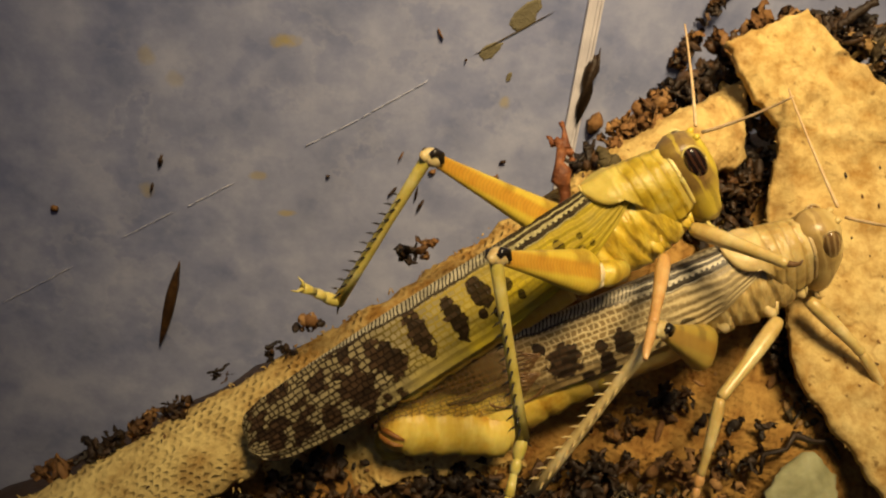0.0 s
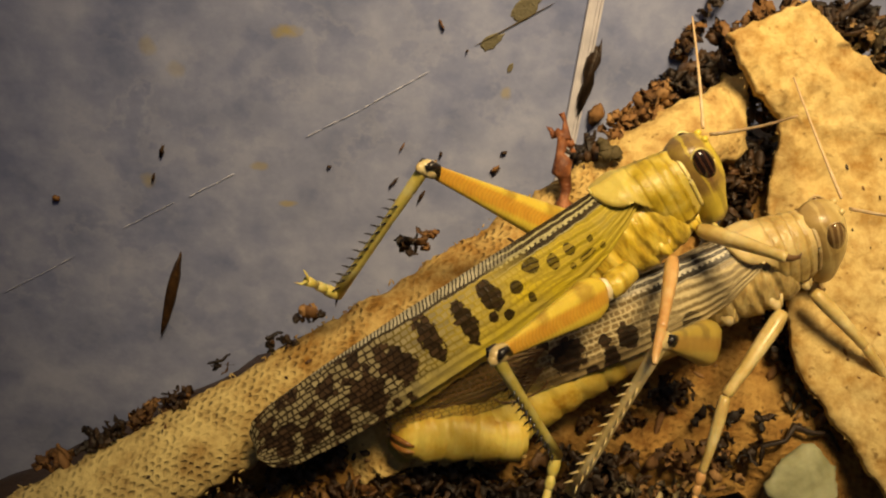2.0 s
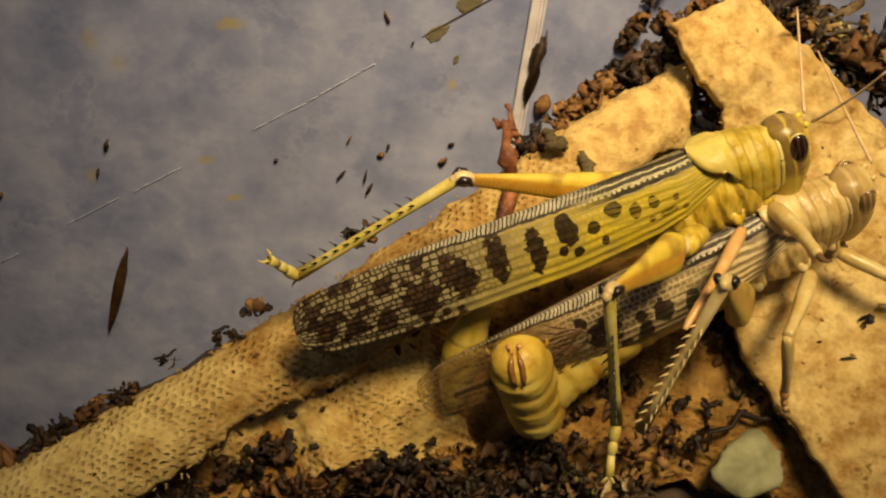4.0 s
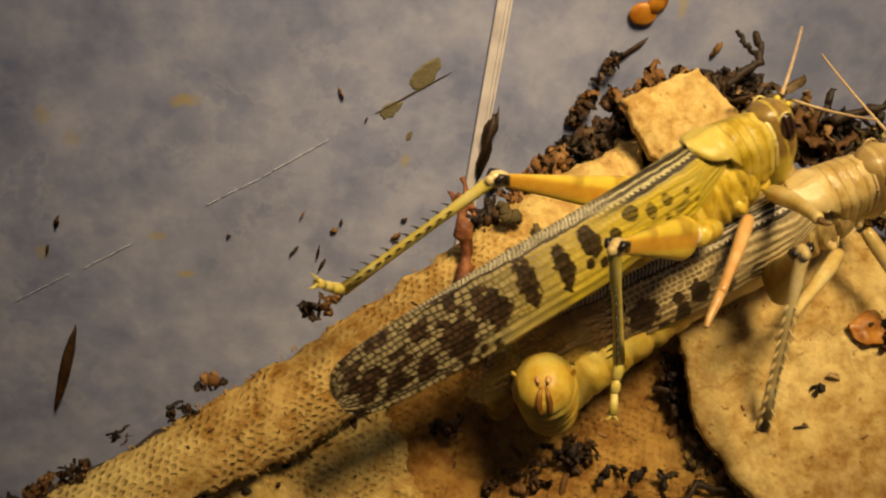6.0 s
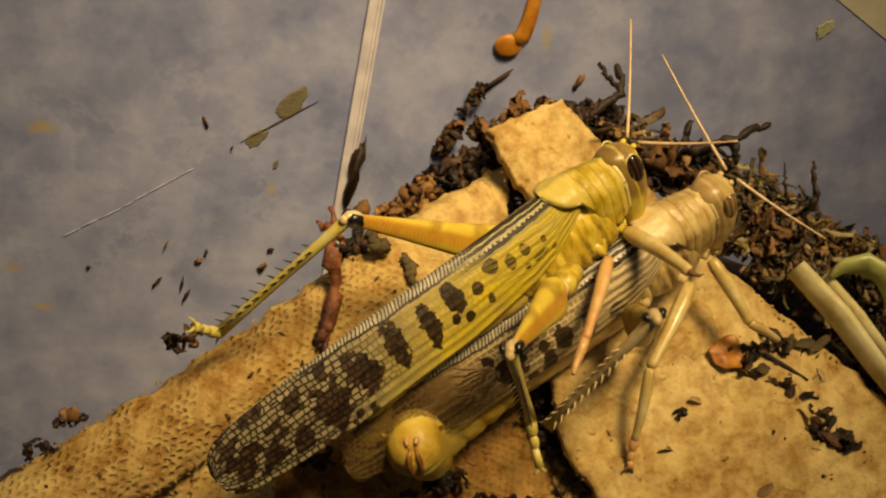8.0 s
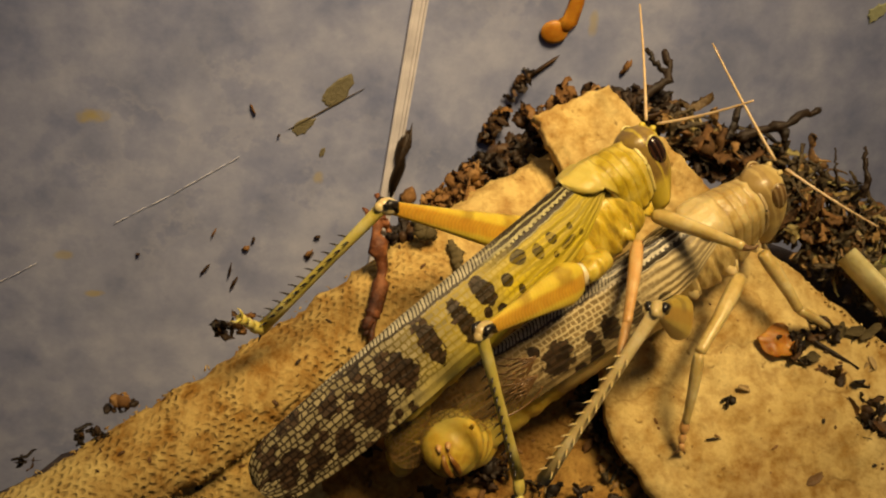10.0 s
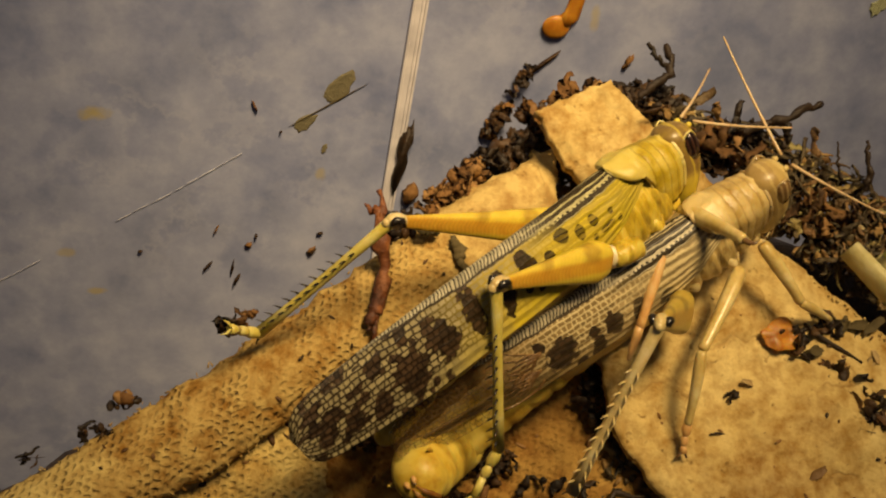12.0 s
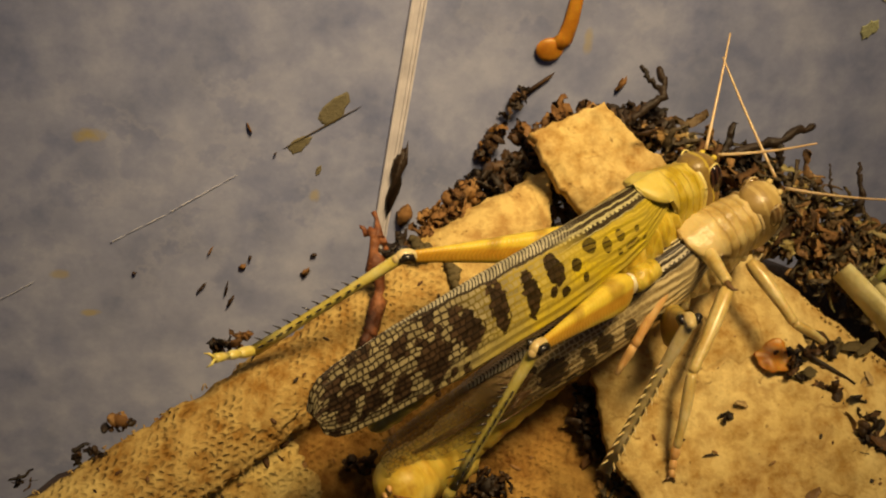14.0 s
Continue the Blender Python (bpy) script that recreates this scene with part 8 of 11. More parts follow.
    walk(JOINTED['male_hind_tibia_l'], [
        (0, pose(-0.01140, -0.00230, 0.01370, -20.5, 31.6, 162.7)),
        (0.25, pose(-0.01163, -0.00228, 0.01361, -21.1, 32.0, 161.2)),
        (0.5, pose(-0.01187, -0.00226, 0.01352, -21.7, 32.5, 159.7)),
        (0.75, pose(-0.01187, -0.00214, 0.01355, -21.4, 32.1, 159.8)),
        (1, pose(-0.01187, -0.00203, 0.01358, -21.0, 31.8, 159.9)),
        (1.25, pose(-0.01176, -0.00210, 0.01361, -21.5, 30.5, 158.2)),
        (1.5, pose(-0.01164, -0.00216, 0.01364, -22.0, 29.1, 156.5)),
        (1.75, pose(-0.01245, -0.00150, 0.01346, -21.6, 30.5, 155.1)),
        (2, pose(-0.01323, -0.00082, 0.01326, -21.2, 31.9, 153.8)),
        (2.25, pose(-0.01320, -0.00083, 0.01327, -20.7, 31.7, 155.3)),
        (2.5, pose(-0.01317, -0.00085, 0.01328, -20.1, 31.5, 156.8)),
        (2.8, pose(-0.01744, 0.00256, 0.01114, -7.8, 18.2, 171.8)),
        (3, pose(-0.02180, 0.00337, 0.00691, -9.6, 21.0, 170.1)),
        (3.2, pose(-0.02269, 0.00343, 0.00572, -8.1, 11.8, 173.3)),
        (3.5, pose(-0.02444, 0.00512, 0.00267, 2.1, 12.3, 177.4)),
        (3.7, pose(-0.02430, 0.00370, 0.00307, -3.2, 15.3, 177.3)),
        (4, pose(-0.02371, 0.00335, 0.00413, -8.5, 19.3, 173.1)),
        (4.25, pose(-0.02318, 0.00300, 0.00497, -12.4, 22.3, 169.4)),
        (4.5, pose(-0.02263, 0.00258, 0.00577, -15.9, 25.1, 165.7)),
        (4.75, pose(-0.02207, 0.00212, 0.00649, -19.2, 27.4, 161.9)),
        (5, pose(-0.02151, 0.00162, 0.00715, -22.3, 29.4, 158.2)),
        (5.25, pose(-0.02097, 0.00109, 0.00771, -25.2, 30.9, 154.5)),
        (5.5, pose(-0.02045, 0.00054, 0.00819, -27.9, 32.1, 151.0)),
        (5.8, pose(-0.01987, -0.00013, 0.00865, -31.0, 33.2, 146.9)),
        (6, pose(-0.02140, 0.00189, 0.00731, -25.6, 26.7, 152.9)),
        (6.2, pose(-0.01850, 0.00249, 0.01029, -27.3, 42.0, 139.8)),
        (6.5, pose(-0.02249, 0.00446, 0.00598, -30.4, 41.6, 139.2)),
        (6.8, pose(-0.02156, 0.00602, 0.00702, -21.4, 42.7, 144.7)),
        (7, pose(-0.02132, 0.00393, 0.00750, -25.6, 38.0, 144.7)),
        (7.25, pose(-0.02086, 0.00354, 0.00803, -24.6, 33.1, 146.6)),
        (7.5, pose(-0.02041, 0.00316, 0.00851, -23.9, 28.2, 148.4)),
        (7.75, pose(-0.02018, 0.00336, 0.00876, -23.7, 27.7, 147.5)),
        (8, pose(-0.01993, 0.00353, 0.00902, -23.4, 27.1, 146.7)),
        (8.2, pose(-0.01979, 0.00342, 0.00915, -23.6, 27.1, 146.4)),
        (8.5, pose(-0.01959, 0.00324, 0.00933, -23.9, 26.9, 146.0)),
        (8.75, pose(-0.01943, 0.00308, 0.00949, -24.2, 26.8, 145.7)),
        (9, pose(-0.01926, 0.00292, 0.00963, -24.4, 26.7, 145.3)),
        (9.25, pose(-0.01910, 0.00275, 0.00978, -24.7, 26.6, 145.0)),
        (9.5, pose(-0.01894, 0.00258, 0.00992, -25.0, 26.5, 144.7)),
        (9.75, pose(-0.01877, 0.00241, 0.01005, -25.2, 26.3, 144.4)),
        (10, pose(-0.01861, 0.00223, 0.01018, -25.5, 26.2, 144.0)),
        (10.25, pose(-0.01845, 0.00205, 0.01030, -25.8, 26.0, 143.7)),
        (10.5, pose(-0.01829, 0.00186, 0.01042, -26.1, 25.8, 143.4)),
        (10.75, pose(-0.01835, 0.00176, 0.01036, -26.3, 25.0, 143.7)),
        (11, pose(-0.01840, 0.00166, 0.01030, -26.5, 24.2, 143.9)),
        (11.25, pose(-0.01886, 0.00202, 0.00994, -29.0, 24.9, 139.2)),
        (11.5, pose(-0.01930, 0.00241, 0.00958, -31.4, 25.3, 134.5)),
        (11.75, pose(-0.02137, 0.00531, 0.00735, -28.5, 27.8, 137.7)),
        (12, pose(-0.02306, 0.00792, 0.00445, -24.3, 29.6, 141.8)),
        (12.2, pose(-0.02409, 0.00877, 0.00222, -24.6, 32.0, 142.4)),
        (12.5, pose(-0.02528, 0.00970, -0.00149, -25.0, 35.5, 143.6)),
        (12.7, pose(-0.02528, 0.00982, -0.00161, -27.9, 35.2, 140.9)),
        (13, pose(-0.02528, 0.01000, -0.00178, -32.2, 34.5, 136.8)),
        (13.25, pose(-0.02528, 0.00998, -0.00176, -31.9, 34.1, 137.2)),
        (13.5, pose(-0.02528, 0.00996, -0.00175, -31.7, 33.7, 137.6)),
        (13.75, pose(-0.02529, 0.01007, -0.00190, -31.2, 34.0, 137.9)),
        (14, pose(-0.02530, 0.01018, -0.00206, -30.7, 34.2, 138.3)),
    ])
    walk(JOINTED['male_hind_tarsus_l'], [
        (0, pose(-0.02889, 0.00316, 0.00245, -104.9, -66.6, -143.5)),
        (0.25, pose(-0.02889, 0.00360, 0.00221, -104.5, -66.0, -145.0)),
        (0.5, pose(-0.02888, 0.00404, 0.00196, -104.1, -65.3, -146.4)),
        (0.75, pose(-0.02896, 0.00415, 0.00211, -98.1, -66.7, -153.3)),
        (1, pose(-0.02904, 0.00425, 0.00226, -90.8, -67.8, -161.5)),
        (1.25, pose(-0.02896, 0.00480, 0.00271, -104.3, -69.8, -147.5)),
        (1.5, pose(-0.02886, 0.00534, 0.00317, -117.7, -70.5, -133.7)),
        (1.75, pose(-0.02925, 0.00629, 0.00254, -116.8, -69.5, -135.2)),
        (2, pose(-0.02960, 0.00724, 0.00189, -115.9, -68.6, -136.7)),
        (2.25, pose(-0.02980, 0.00681, 0.00196, -103.0, -70.5, -148.5)),
        (2.5, pose(-0.03001, 0.00637, 0.00204, -87.7, -71.2, -162.8)),
        (2.8, pose(-0.03766, 0.00549, 0.00444, -35.8, -32.5, 142.2)),
        (3, pose(-0.04158, 0.00681, -0.00079, -67.9, -60.4, -174.5)),
        (3.2, pose(-0.04359, 0.00589, 0.00133, -53.7, -43.7, 176.5)),
        (3.5, pose(-0.04543, 0.00608, -0.00192, -78.7, -59.1, -158.4)),
        (3.7, pose(-0.04501, 0.00467, -0.00260, -91.4, -68.0, -152.7)),
        (4, pose(-0.04386, 0.00579, -0.00297, -86.0, -67.9, -162.0)),
        (4.25, pose(-0.04273, 0.00664, -0.00320, -78.0, -65.6, -171.8)),
        (4.5, pose(-0.04150, 0.00739, -0.00334, -69.2, -61.2, 178.5)),
        (4.75, pose(-0.04022, 0.00804, -0.00340, -61.3, -54.7, 169.7)),
        (5, pose(-0.03891, 0.00858, -0.00339, -55.3, -46.8, 162.0)),
        (5.25, pose(-0.03762, 0.00902, -0.00333, -51.2, -38.1, 155.4)),
        (5.5, pose(-0.03637, 0.00937, -0.00324, -48.8, -29.5, 149.4)),
        (5.8, pose(-0.03495, 0.00970, -0.00311, -47.9, -20.1, 142.8)),
        (6, pose(-0.03849, 0.01065, -0.00236, -83.6, -52.3, -157.4)),
        (6.2, pose(-0.03071, 0.01281, -0.00410, -64.6, -45.5, 179.7)),
        (6.5, pose(-0.03467, 0.01497, -0.00828, -66.2, -43.8, -175.3)),
        (6.8, pose(-0.03447, 0.01515, -0.00755, -72.3, -49.9, -172.8)),
        (7, pose(-0.03514, 0.01373, -0.00575, -84.7, -55.1, -161.6)),
        (7.25, pose(-0.03589, 0.01346, -0.00371, -90.4, -55.5, -151.8)),
        (7.5, pose(-0.03655, 0.01309, -0.00165, -95.3, -55.1, -142.3)),
        (7.75, pose(-0.03623, 0.01358, -0.00125, -96.2, -55.3, -145.5)),
        (8, pose(-0.03592, 0.01404, -0.00079, -96.2, -55.4, -149.4)),
        (8.2, pose(-0.03574, 0.01401, -0.00064, -98.7, -56.2, -148.3)),
        (8.5, pose(-0.03548, 0.01395, -0.00041, -102.7, -57.5, -146.6)),
        (8.75, pose(-0.03527, 0.01390, -0.00022, -106.1, -58.5, -145.0)),
        (9, pose(-0.03506, 0.01385, -0.00003, -109.7, -59.4, -143.3)),
        (9.25, pose(-0.03485, 0.01378, 0.00015, -113.3, -60.3, -141.5)),
        (9.5, pose(-0.03464, 0.01371, 0.00034, -117.1, -61.1, -139.6)),
        (9.75, pose(-0.03444, 0.01364, 0.00052, -121.1, -61.9, -137.6)),
        (10, pose(-0.03423, 0.01356, 0.00070, -125.1, -62.7, -135.4)),
        (10.25, pose(-0.03403, 0.01348, 0.00088, -129.3, -63.4, -133.1)),
        (10.5, pose(-0.03384, 0.01339, 0.00106, -133.5, -64.0, -130.7)),
        (10.75, pose(-0.03405, 0.01330, 0.00128, -123.5, -65.5, -139.4)),
        (11, pose(-0.03426, 0.01320, 0.00150, -112.9, -66.5, -149.2)),
        (11.25, pose(-0.03362, 0.01478, 0.00090, -92.6, -57.6, -164.7)),
        (11.5, pose(-0.03292, 0.01628, 0.00038, -79.3, -47.7, -175.8)),
        (11.75, pose(-0.03543, 0.01811, -0.00269, -82.0, -47.9, -170.5)),
        (12, pose(-0.03776, 0.01948, -0.00616, -82.0, -47.2, -167.8)),
        (12.2, pose(-0.03854, 0.01991, -0.00916, -77.0, -43.4, -170.2)),
        (12.5, pose(-0.03938, 0.02009, -0.01396, -68.9, -36.9, -173.6)),
        (12.7, pose(-0.03892, 0.02091, -0.01399, -64.8, -31.2, -173.4)),
        (13, pose(-0.03819, 0.02213, -0.01397, -59.2, -22.3, -173.8)),
        (13.25, pose(-0.03834, 0.02207, -0.01383, -57.7, -19.8, -179.0)),
        (13.5, pose(-0.03849, 0.02201, -0.01369, -56.3, -16.9, 175.3)),
        (13.75, pose(-0.03853, 0.02202, -0.01391, -55.6, -16.9, 175.9)),
        (14, pose(-0.03857, 0.02203, -0.01413, -54.9, -16.9, 176.5)),
    ])
    walk(JOINTED['male_mid_leg'], [
        (0, pose(0.00300, -0.00420, -0.00980, -47.2, -4.9, -116.2)),
        (0.25, pose(0.00300, -0.00420, -0.00980, -46.3, -3.4, -118.1)),
        (0.5, pose(0.00300, -0.00420, -0.00980, -45.4, -2.0, -120.0)),
        (0.75, pose(0.00300, -0.00420, -0.00980, -45.3, -1.6, -120.3)),
        (1, pose(0.00300, -0.00420, -0.00980, -45.1, -1.1, -120.7)),
        (1.25, pose(0.00300, -0.00420, -0.00980, -45.8, -2.5, -119.3)),
        (1.5, pose(0.00300, -0.00420, -0.00980, -46.5, -3.9, -117.9)),
        (1.75, pose(0.00300, -0.00420, -0.00980, -45.8, -4.2, -118.6)),
        (2, pose(0.00300, -0.00420, -0.00980, -45.1, -4.4, -119.2)),
        (2.25, pose(0.00300, -0.00420, -0.00980, -44.8, -3.5, -118.1)),
        (2.5, pose(0.00300, -0.00420, -0.00980, -44.5, -2.6, -117.1)),
        (2.8, pose(0.00300, -0.00420, -0.00980, -42.7, 1.7, -131.7)),
        (3, pose(0.00300, -0.00420, -0.00980, -39.8, 7.3, -139.6)),
        (3.2, pose(0.00300, -0.00420, -0.00980, -41.6, -0.5, -139.4)),
        (3.5, pose(0.00300, -0.00420, -0.00980, -45.9, -12.2, -139.7)),
        (3.7, pose(0.00300, -0.00420, -0.00980, -41.4, -6.6, -134.0)),
        (4, pose(0.00300, -0.00420, -0.00980, -39.8, -4.8, -134.1)),
        (4.25, pose(0.00300, -0.00420, -0.00980, -38.2, -3.3, -134.1)),
        (4.5, pose(0.00300, -0.00420, -0.00980, -36.6, -1.6, -134.1)),
        (4.75, pose(0.00300, -0.00420, -0.00980, -34.7, 0.2, -133.9)),
        (5, pose(0.00300, -0.00420, -0.00980, -32.7, 2.0, -133.6)),
        (5.25, pose(0.00300, -0.00420, -0.00980, -30.5, 3.9, -133.3)),
        (5.5, pose(0.00300, -0.00420, -0.00980, -28.1, 5.9, -132.9)),
        (5.8, pose(0.00300, -0.00420, -0.00980, -25.1, 8.4, -132.3)),
        (6, pose(0.00300, -0.00420, -0.00980, -38.7, 4.6, -145.1)),
        (6.2, pose(0.00300, -0.00420, -0.00980, -37.6, 2.5, -147.3)),
        (6.5, pose(0.00300, -0.00420, -0.00980, -35.9, 0.2, -150.8)),
        (6.8, pose(0.00300, -0.00420, -0.00980, -34.4, 8.4, -149.0)),
        (7, pose(0.00300, -0.00420, -0.00980, -34.0, 13.9, -148.0)),
        (7.25, pose(0.00300, -0.00420, -0.00980, -37.6, 13.1, -148.9)),
        (7.5, pose(0.00300, -0.00420, -0.00980, -40.9, 12.3, -149.6)),
        (7.75, pose(0.00300, -0.00420, -0.00980, -42.2, 10.4, -148.2)),
        (8, pose(0.00300, -0.00420, -0.00980, -43.5, 8.9, -146.7)),
        (8.2, pose(0.00300, -0.00420, -0.00980, -43.6, 9.0, -146.3)),
        (8.5, pose(0.00300, -0.00420, -0.00980, -43.6, 9.2, -145.9)),
        (8.75, pose(0.00300, -0.00420, -0.00980, -43.5, 9.4, -145.5)),
        (9, pose(0.00300, -0.00420, -0.00980, -43.5, 9.6, -145.1)),
        (9.25, pose(0.00300, -0.00420, -0.00980, -43.5, 9.9, -144.7)),
        (9.5, pose(0.00300, -0.00420, -0.00980, -43.4, 10.1, -144.3)),
        (9.75, pose(0.00300, -0.00420, -0.00980, -43.3, 10.3, -143.9)),
        (10, pose(0.00300, -0.00420, -0.00980, -43.3, 10.6, -143.5)),
        (10.25, pose(0.00300, -0.00420, -0.00980, -43.2, 10.9, -143.1)),
        (10.5, pose(0.00300, -0.00420, -0.00980, -43.0, 11.2, -142.8)),
        (10.75, pose(0.00300, -0.00420, -0.00980, -43.0, 12.7, -143.4)),
        (11, pose(0.00300, -0.00420, -0.00980, -43.1, 14.3, -144.0)),
        (11.25, pose(0.00300, -0.00420, -0.00980, -43.6, 25.4, -150.6)),
        (11.5, pose(0.00300, -0.00420, -0.00980, -46.7, 37.3, -158.9)),
        (11.75, pose(0.00300, -0.00420, -0.00980, -45.6, 37.7, -162.9)),
        (12, pose(0.00300, -0.00420, -0.00980, -43.7, 39.1, -165.8)),
        (12.2, pose(0.00300, -0.00420, -0.00980, -39.0, 32.3, -162.6)),
        (12.5, pose(0.00300, -0.00420, -0.00980, -34.1, 22.2, -159.7)),
        (12.7, pose(0.00300, -0.00420, -0.00980, -36.6, 31.6, -165.4)),
        (13, pose(0.00300, -0.00420, -0.00980, -44.0, 45.0, -176.6)),
        (13.25, pose(0.00300, -0.00420, -0.00980, -45.1, 45.8, -177.9)),
        (13.5, pose(0.00300, -0.00420, -0.00980, -46.2, 46.5, -179.3)),
        (13.75, pose(0.00300, -0.00420, -0.00980, -44.9, 45.2, -177.9)),
        (14, pose(0.00300, -0.00420, -0.00980, -43.7, 43.9, -176.7)),
    ])
    walk(JOINTED['male_fore_leg'], [
        (0, pose(0.00720, -0.00280, -0.00960, 21.5, 14.3, -60.6)),
        (0.25, pose(0.00720, -0.00280, -0.00960, 21.6, 13.0, -62.3)),
        (0.5, pose(0.00720, -0.00280, -0.00960, 21.9, 11.8, -63.9)),
        (0.75, pose(0.00720, -0.00280, -0.00960, 21.3, 11.2, -64.5)),
        (1, pose(0.00720, -0.00280, -0.00960, 20.6, 10.5, -65.1)),
        (1.25, pose(0.00720, -0.00280, -0.00960, 21.8, 8.8, -63.5)),
        (1.5, pose(0.00720, -0.00280, -0.00960, 23.1, 7.0, -62.0)),
        (1.75, pose(0.00720, -0.00280, -0.00960, 22.9, 5.4, -63.9)),
        (2, pose(0.00720, -0.00280, -0.00960, 22.8, 3.6, -66.0)),
        (2.25, pose(0.00720, -0.00280, -0.00960, 21.5, 5.8, -64.1)),
        (2.5, pose(0.00720, -0.00280, -0.00960, 20.3, 8.2, -62.2)),
        (2.8, pose(0.00720, -0.00280, -0.00960, -18.1, -16.1, -84.7)),
        (3, pose(0.00720, -0.00280, -0.00960, -49.4, -25.1, -101.0)),
        (3.2, pose(0.00720, -0.00280, -0.00960, -43.6, -22.8, -99.6)),
        (3.5, pose(0.00720, -0.00280, -0.00960, -35.3, -19.2, -97.3)),
        (3.7, pose(0.00720, -0.00280, -0.00960, -24.3, -14.2, -91.2)),
        (4, pose(0.00720, -0.00280, -0.00960, -20.3, -15.3, -90.7)),
        (4.25, pose(0.00720, -0.00280, -0.00960, -16.4, -15.9, -90.2)),
        (4.5, pose(0.00720, -0.00280, -0.00960, -11.9, -16.5, -89.7)),
        (4.75, pose(0.00720, -0.00280, -0.00960, -6.7, -17.1, -89.2)),
        (5, pose(0.00720, -0.00280, -0.00960, -0.9, -17.4, -88.7)),
        (5.25, pose(0.00720, -0.00280, -0.00960, 5.3, -17.6, -87.9)),
        (5.5, pose(0.00720, -0.00280, -0.00960, 11.8, -17.8, -87.2)),
        (5.8, pose(0.00720, -0.00280, -0.00960, 19.8, -17.8, -86.2)),
        (6, pose(0.00720, -0.00280, -0.00960, -30.1, -19.3, -101.7)),
        (6.2, pose(0.00720, -0.00280, -0.00960, -40.1, -22.4, -112.1)),
        (6.5, pose(0.00720, -0.00280, -0.00960, -43.6, -22.9, -126.2)),
        (6.8, pose(0.00720, -0.00280, -0.00960, -39.6, -20.0, -119.8)),
        (7, pose(0.00720, -0.00280, -0.00960, -35.9, -17.5, -115.4)),
        (7.25, pose(0.00720, -0.00280, -0.00960, -42.5, -19.4, -113.6)),
        (7.5, pose(0.00720, -0.00280, -0.00960, -48.7, -21.1, -111.0)),
        (7.75, pose(0.00720, -0.00280, -0.00960, -34.0, -13.3, -102.7)),
        (8, pose(0.00720, -0.00280, -0.00960, -17.3, -3.7, -95.1)),
        (8.2, pose(0.00720, -0.00280, -0.00960, -14.6, -2.4, -93.7)),
        (8.5, pose(0.00720, -0.00280, -0.00960, -10.7, -0.8, -91.7)),
        (8.75, pose(0.00720, -0.00280, -0.00960, -7.4, 0.8, -89.8)),
        (9, pose(0.00720, -0.00280, -0.00960, -4.2, 2.5, -88.0)),
        (9.25, pose(0.00720, -0.00280, -0.00960, -1.0, 4.2, -86.2)),
        (9.5, pose(0.00720, -0.00280, -0.00960, 2.1, 6.1, -84.2)),
        (9.75, pose(0.00720, -0.00280, -0.00960, 5.1, 8.1, -82.0)),
        (10, pose(0.00720, -0.00280, -0.00960, 8.0, 10.3, -79.7)),
        (10.25, pose(0.00720, -0.00280, -0.00960, 10.9, 13.1, -77.2)),
        (10.5, pose(0.00720, -0.00280, -0.00960, 13.8, 16.0, -74.1)),
        (10.75, pose(0.00720, -0.00280, -0.00960, 10.9, 15.8, -76.2)),
        (11, pose(0.00720, -0.00280, -0.00960, 8.1, 15.4, -78.3)),
        (11.25, pose(0.00720, -0.00280, -0.00960, 9.4, 17.5, -78.9)),
        (11.5, pose(0.00720, -0.00280, -0.00960, 10.8, 19.6, -79.3)),
        (11.75, pose(0.00720, -0.00280, -0.00960, 0.2, 2.7, -92.1)),
        (12, pose(0.00720, -0.00280, -0.00960, -11.5, -8.4, -101.4)),
        (12.2, pose(0.00720, -0.00280, -0.00960, -16.8, -11.3, -107.6)),
        (12.5, pose(0.00720, -0.00280, -0.00960, -21.2, -13.5, -116.5)),
        (12.7, pose(0.00720, -0.00280, -0.00960, -25.0, -11.6, -120.5)),
        (13, pose(0.00720, -0.00280, -0.00960, -29.5, -8.3, -126.3)),
        (13.25, pose(0.00720, -0.00280, -0.00960, -28.7, -8.1, -125.2)),
        (13.5, pose(0.00720, -0.00280, -0.00960, -27.8, -7.9, -124.2)),
        (13.75, pose(0.00720, -0.00280, -0.00960, -27.5, -9.1, -123.4)),
        (14, pose(0.00720, -0.00280, -0.00960, -27.1, -10.3, -122.8)),
    ])
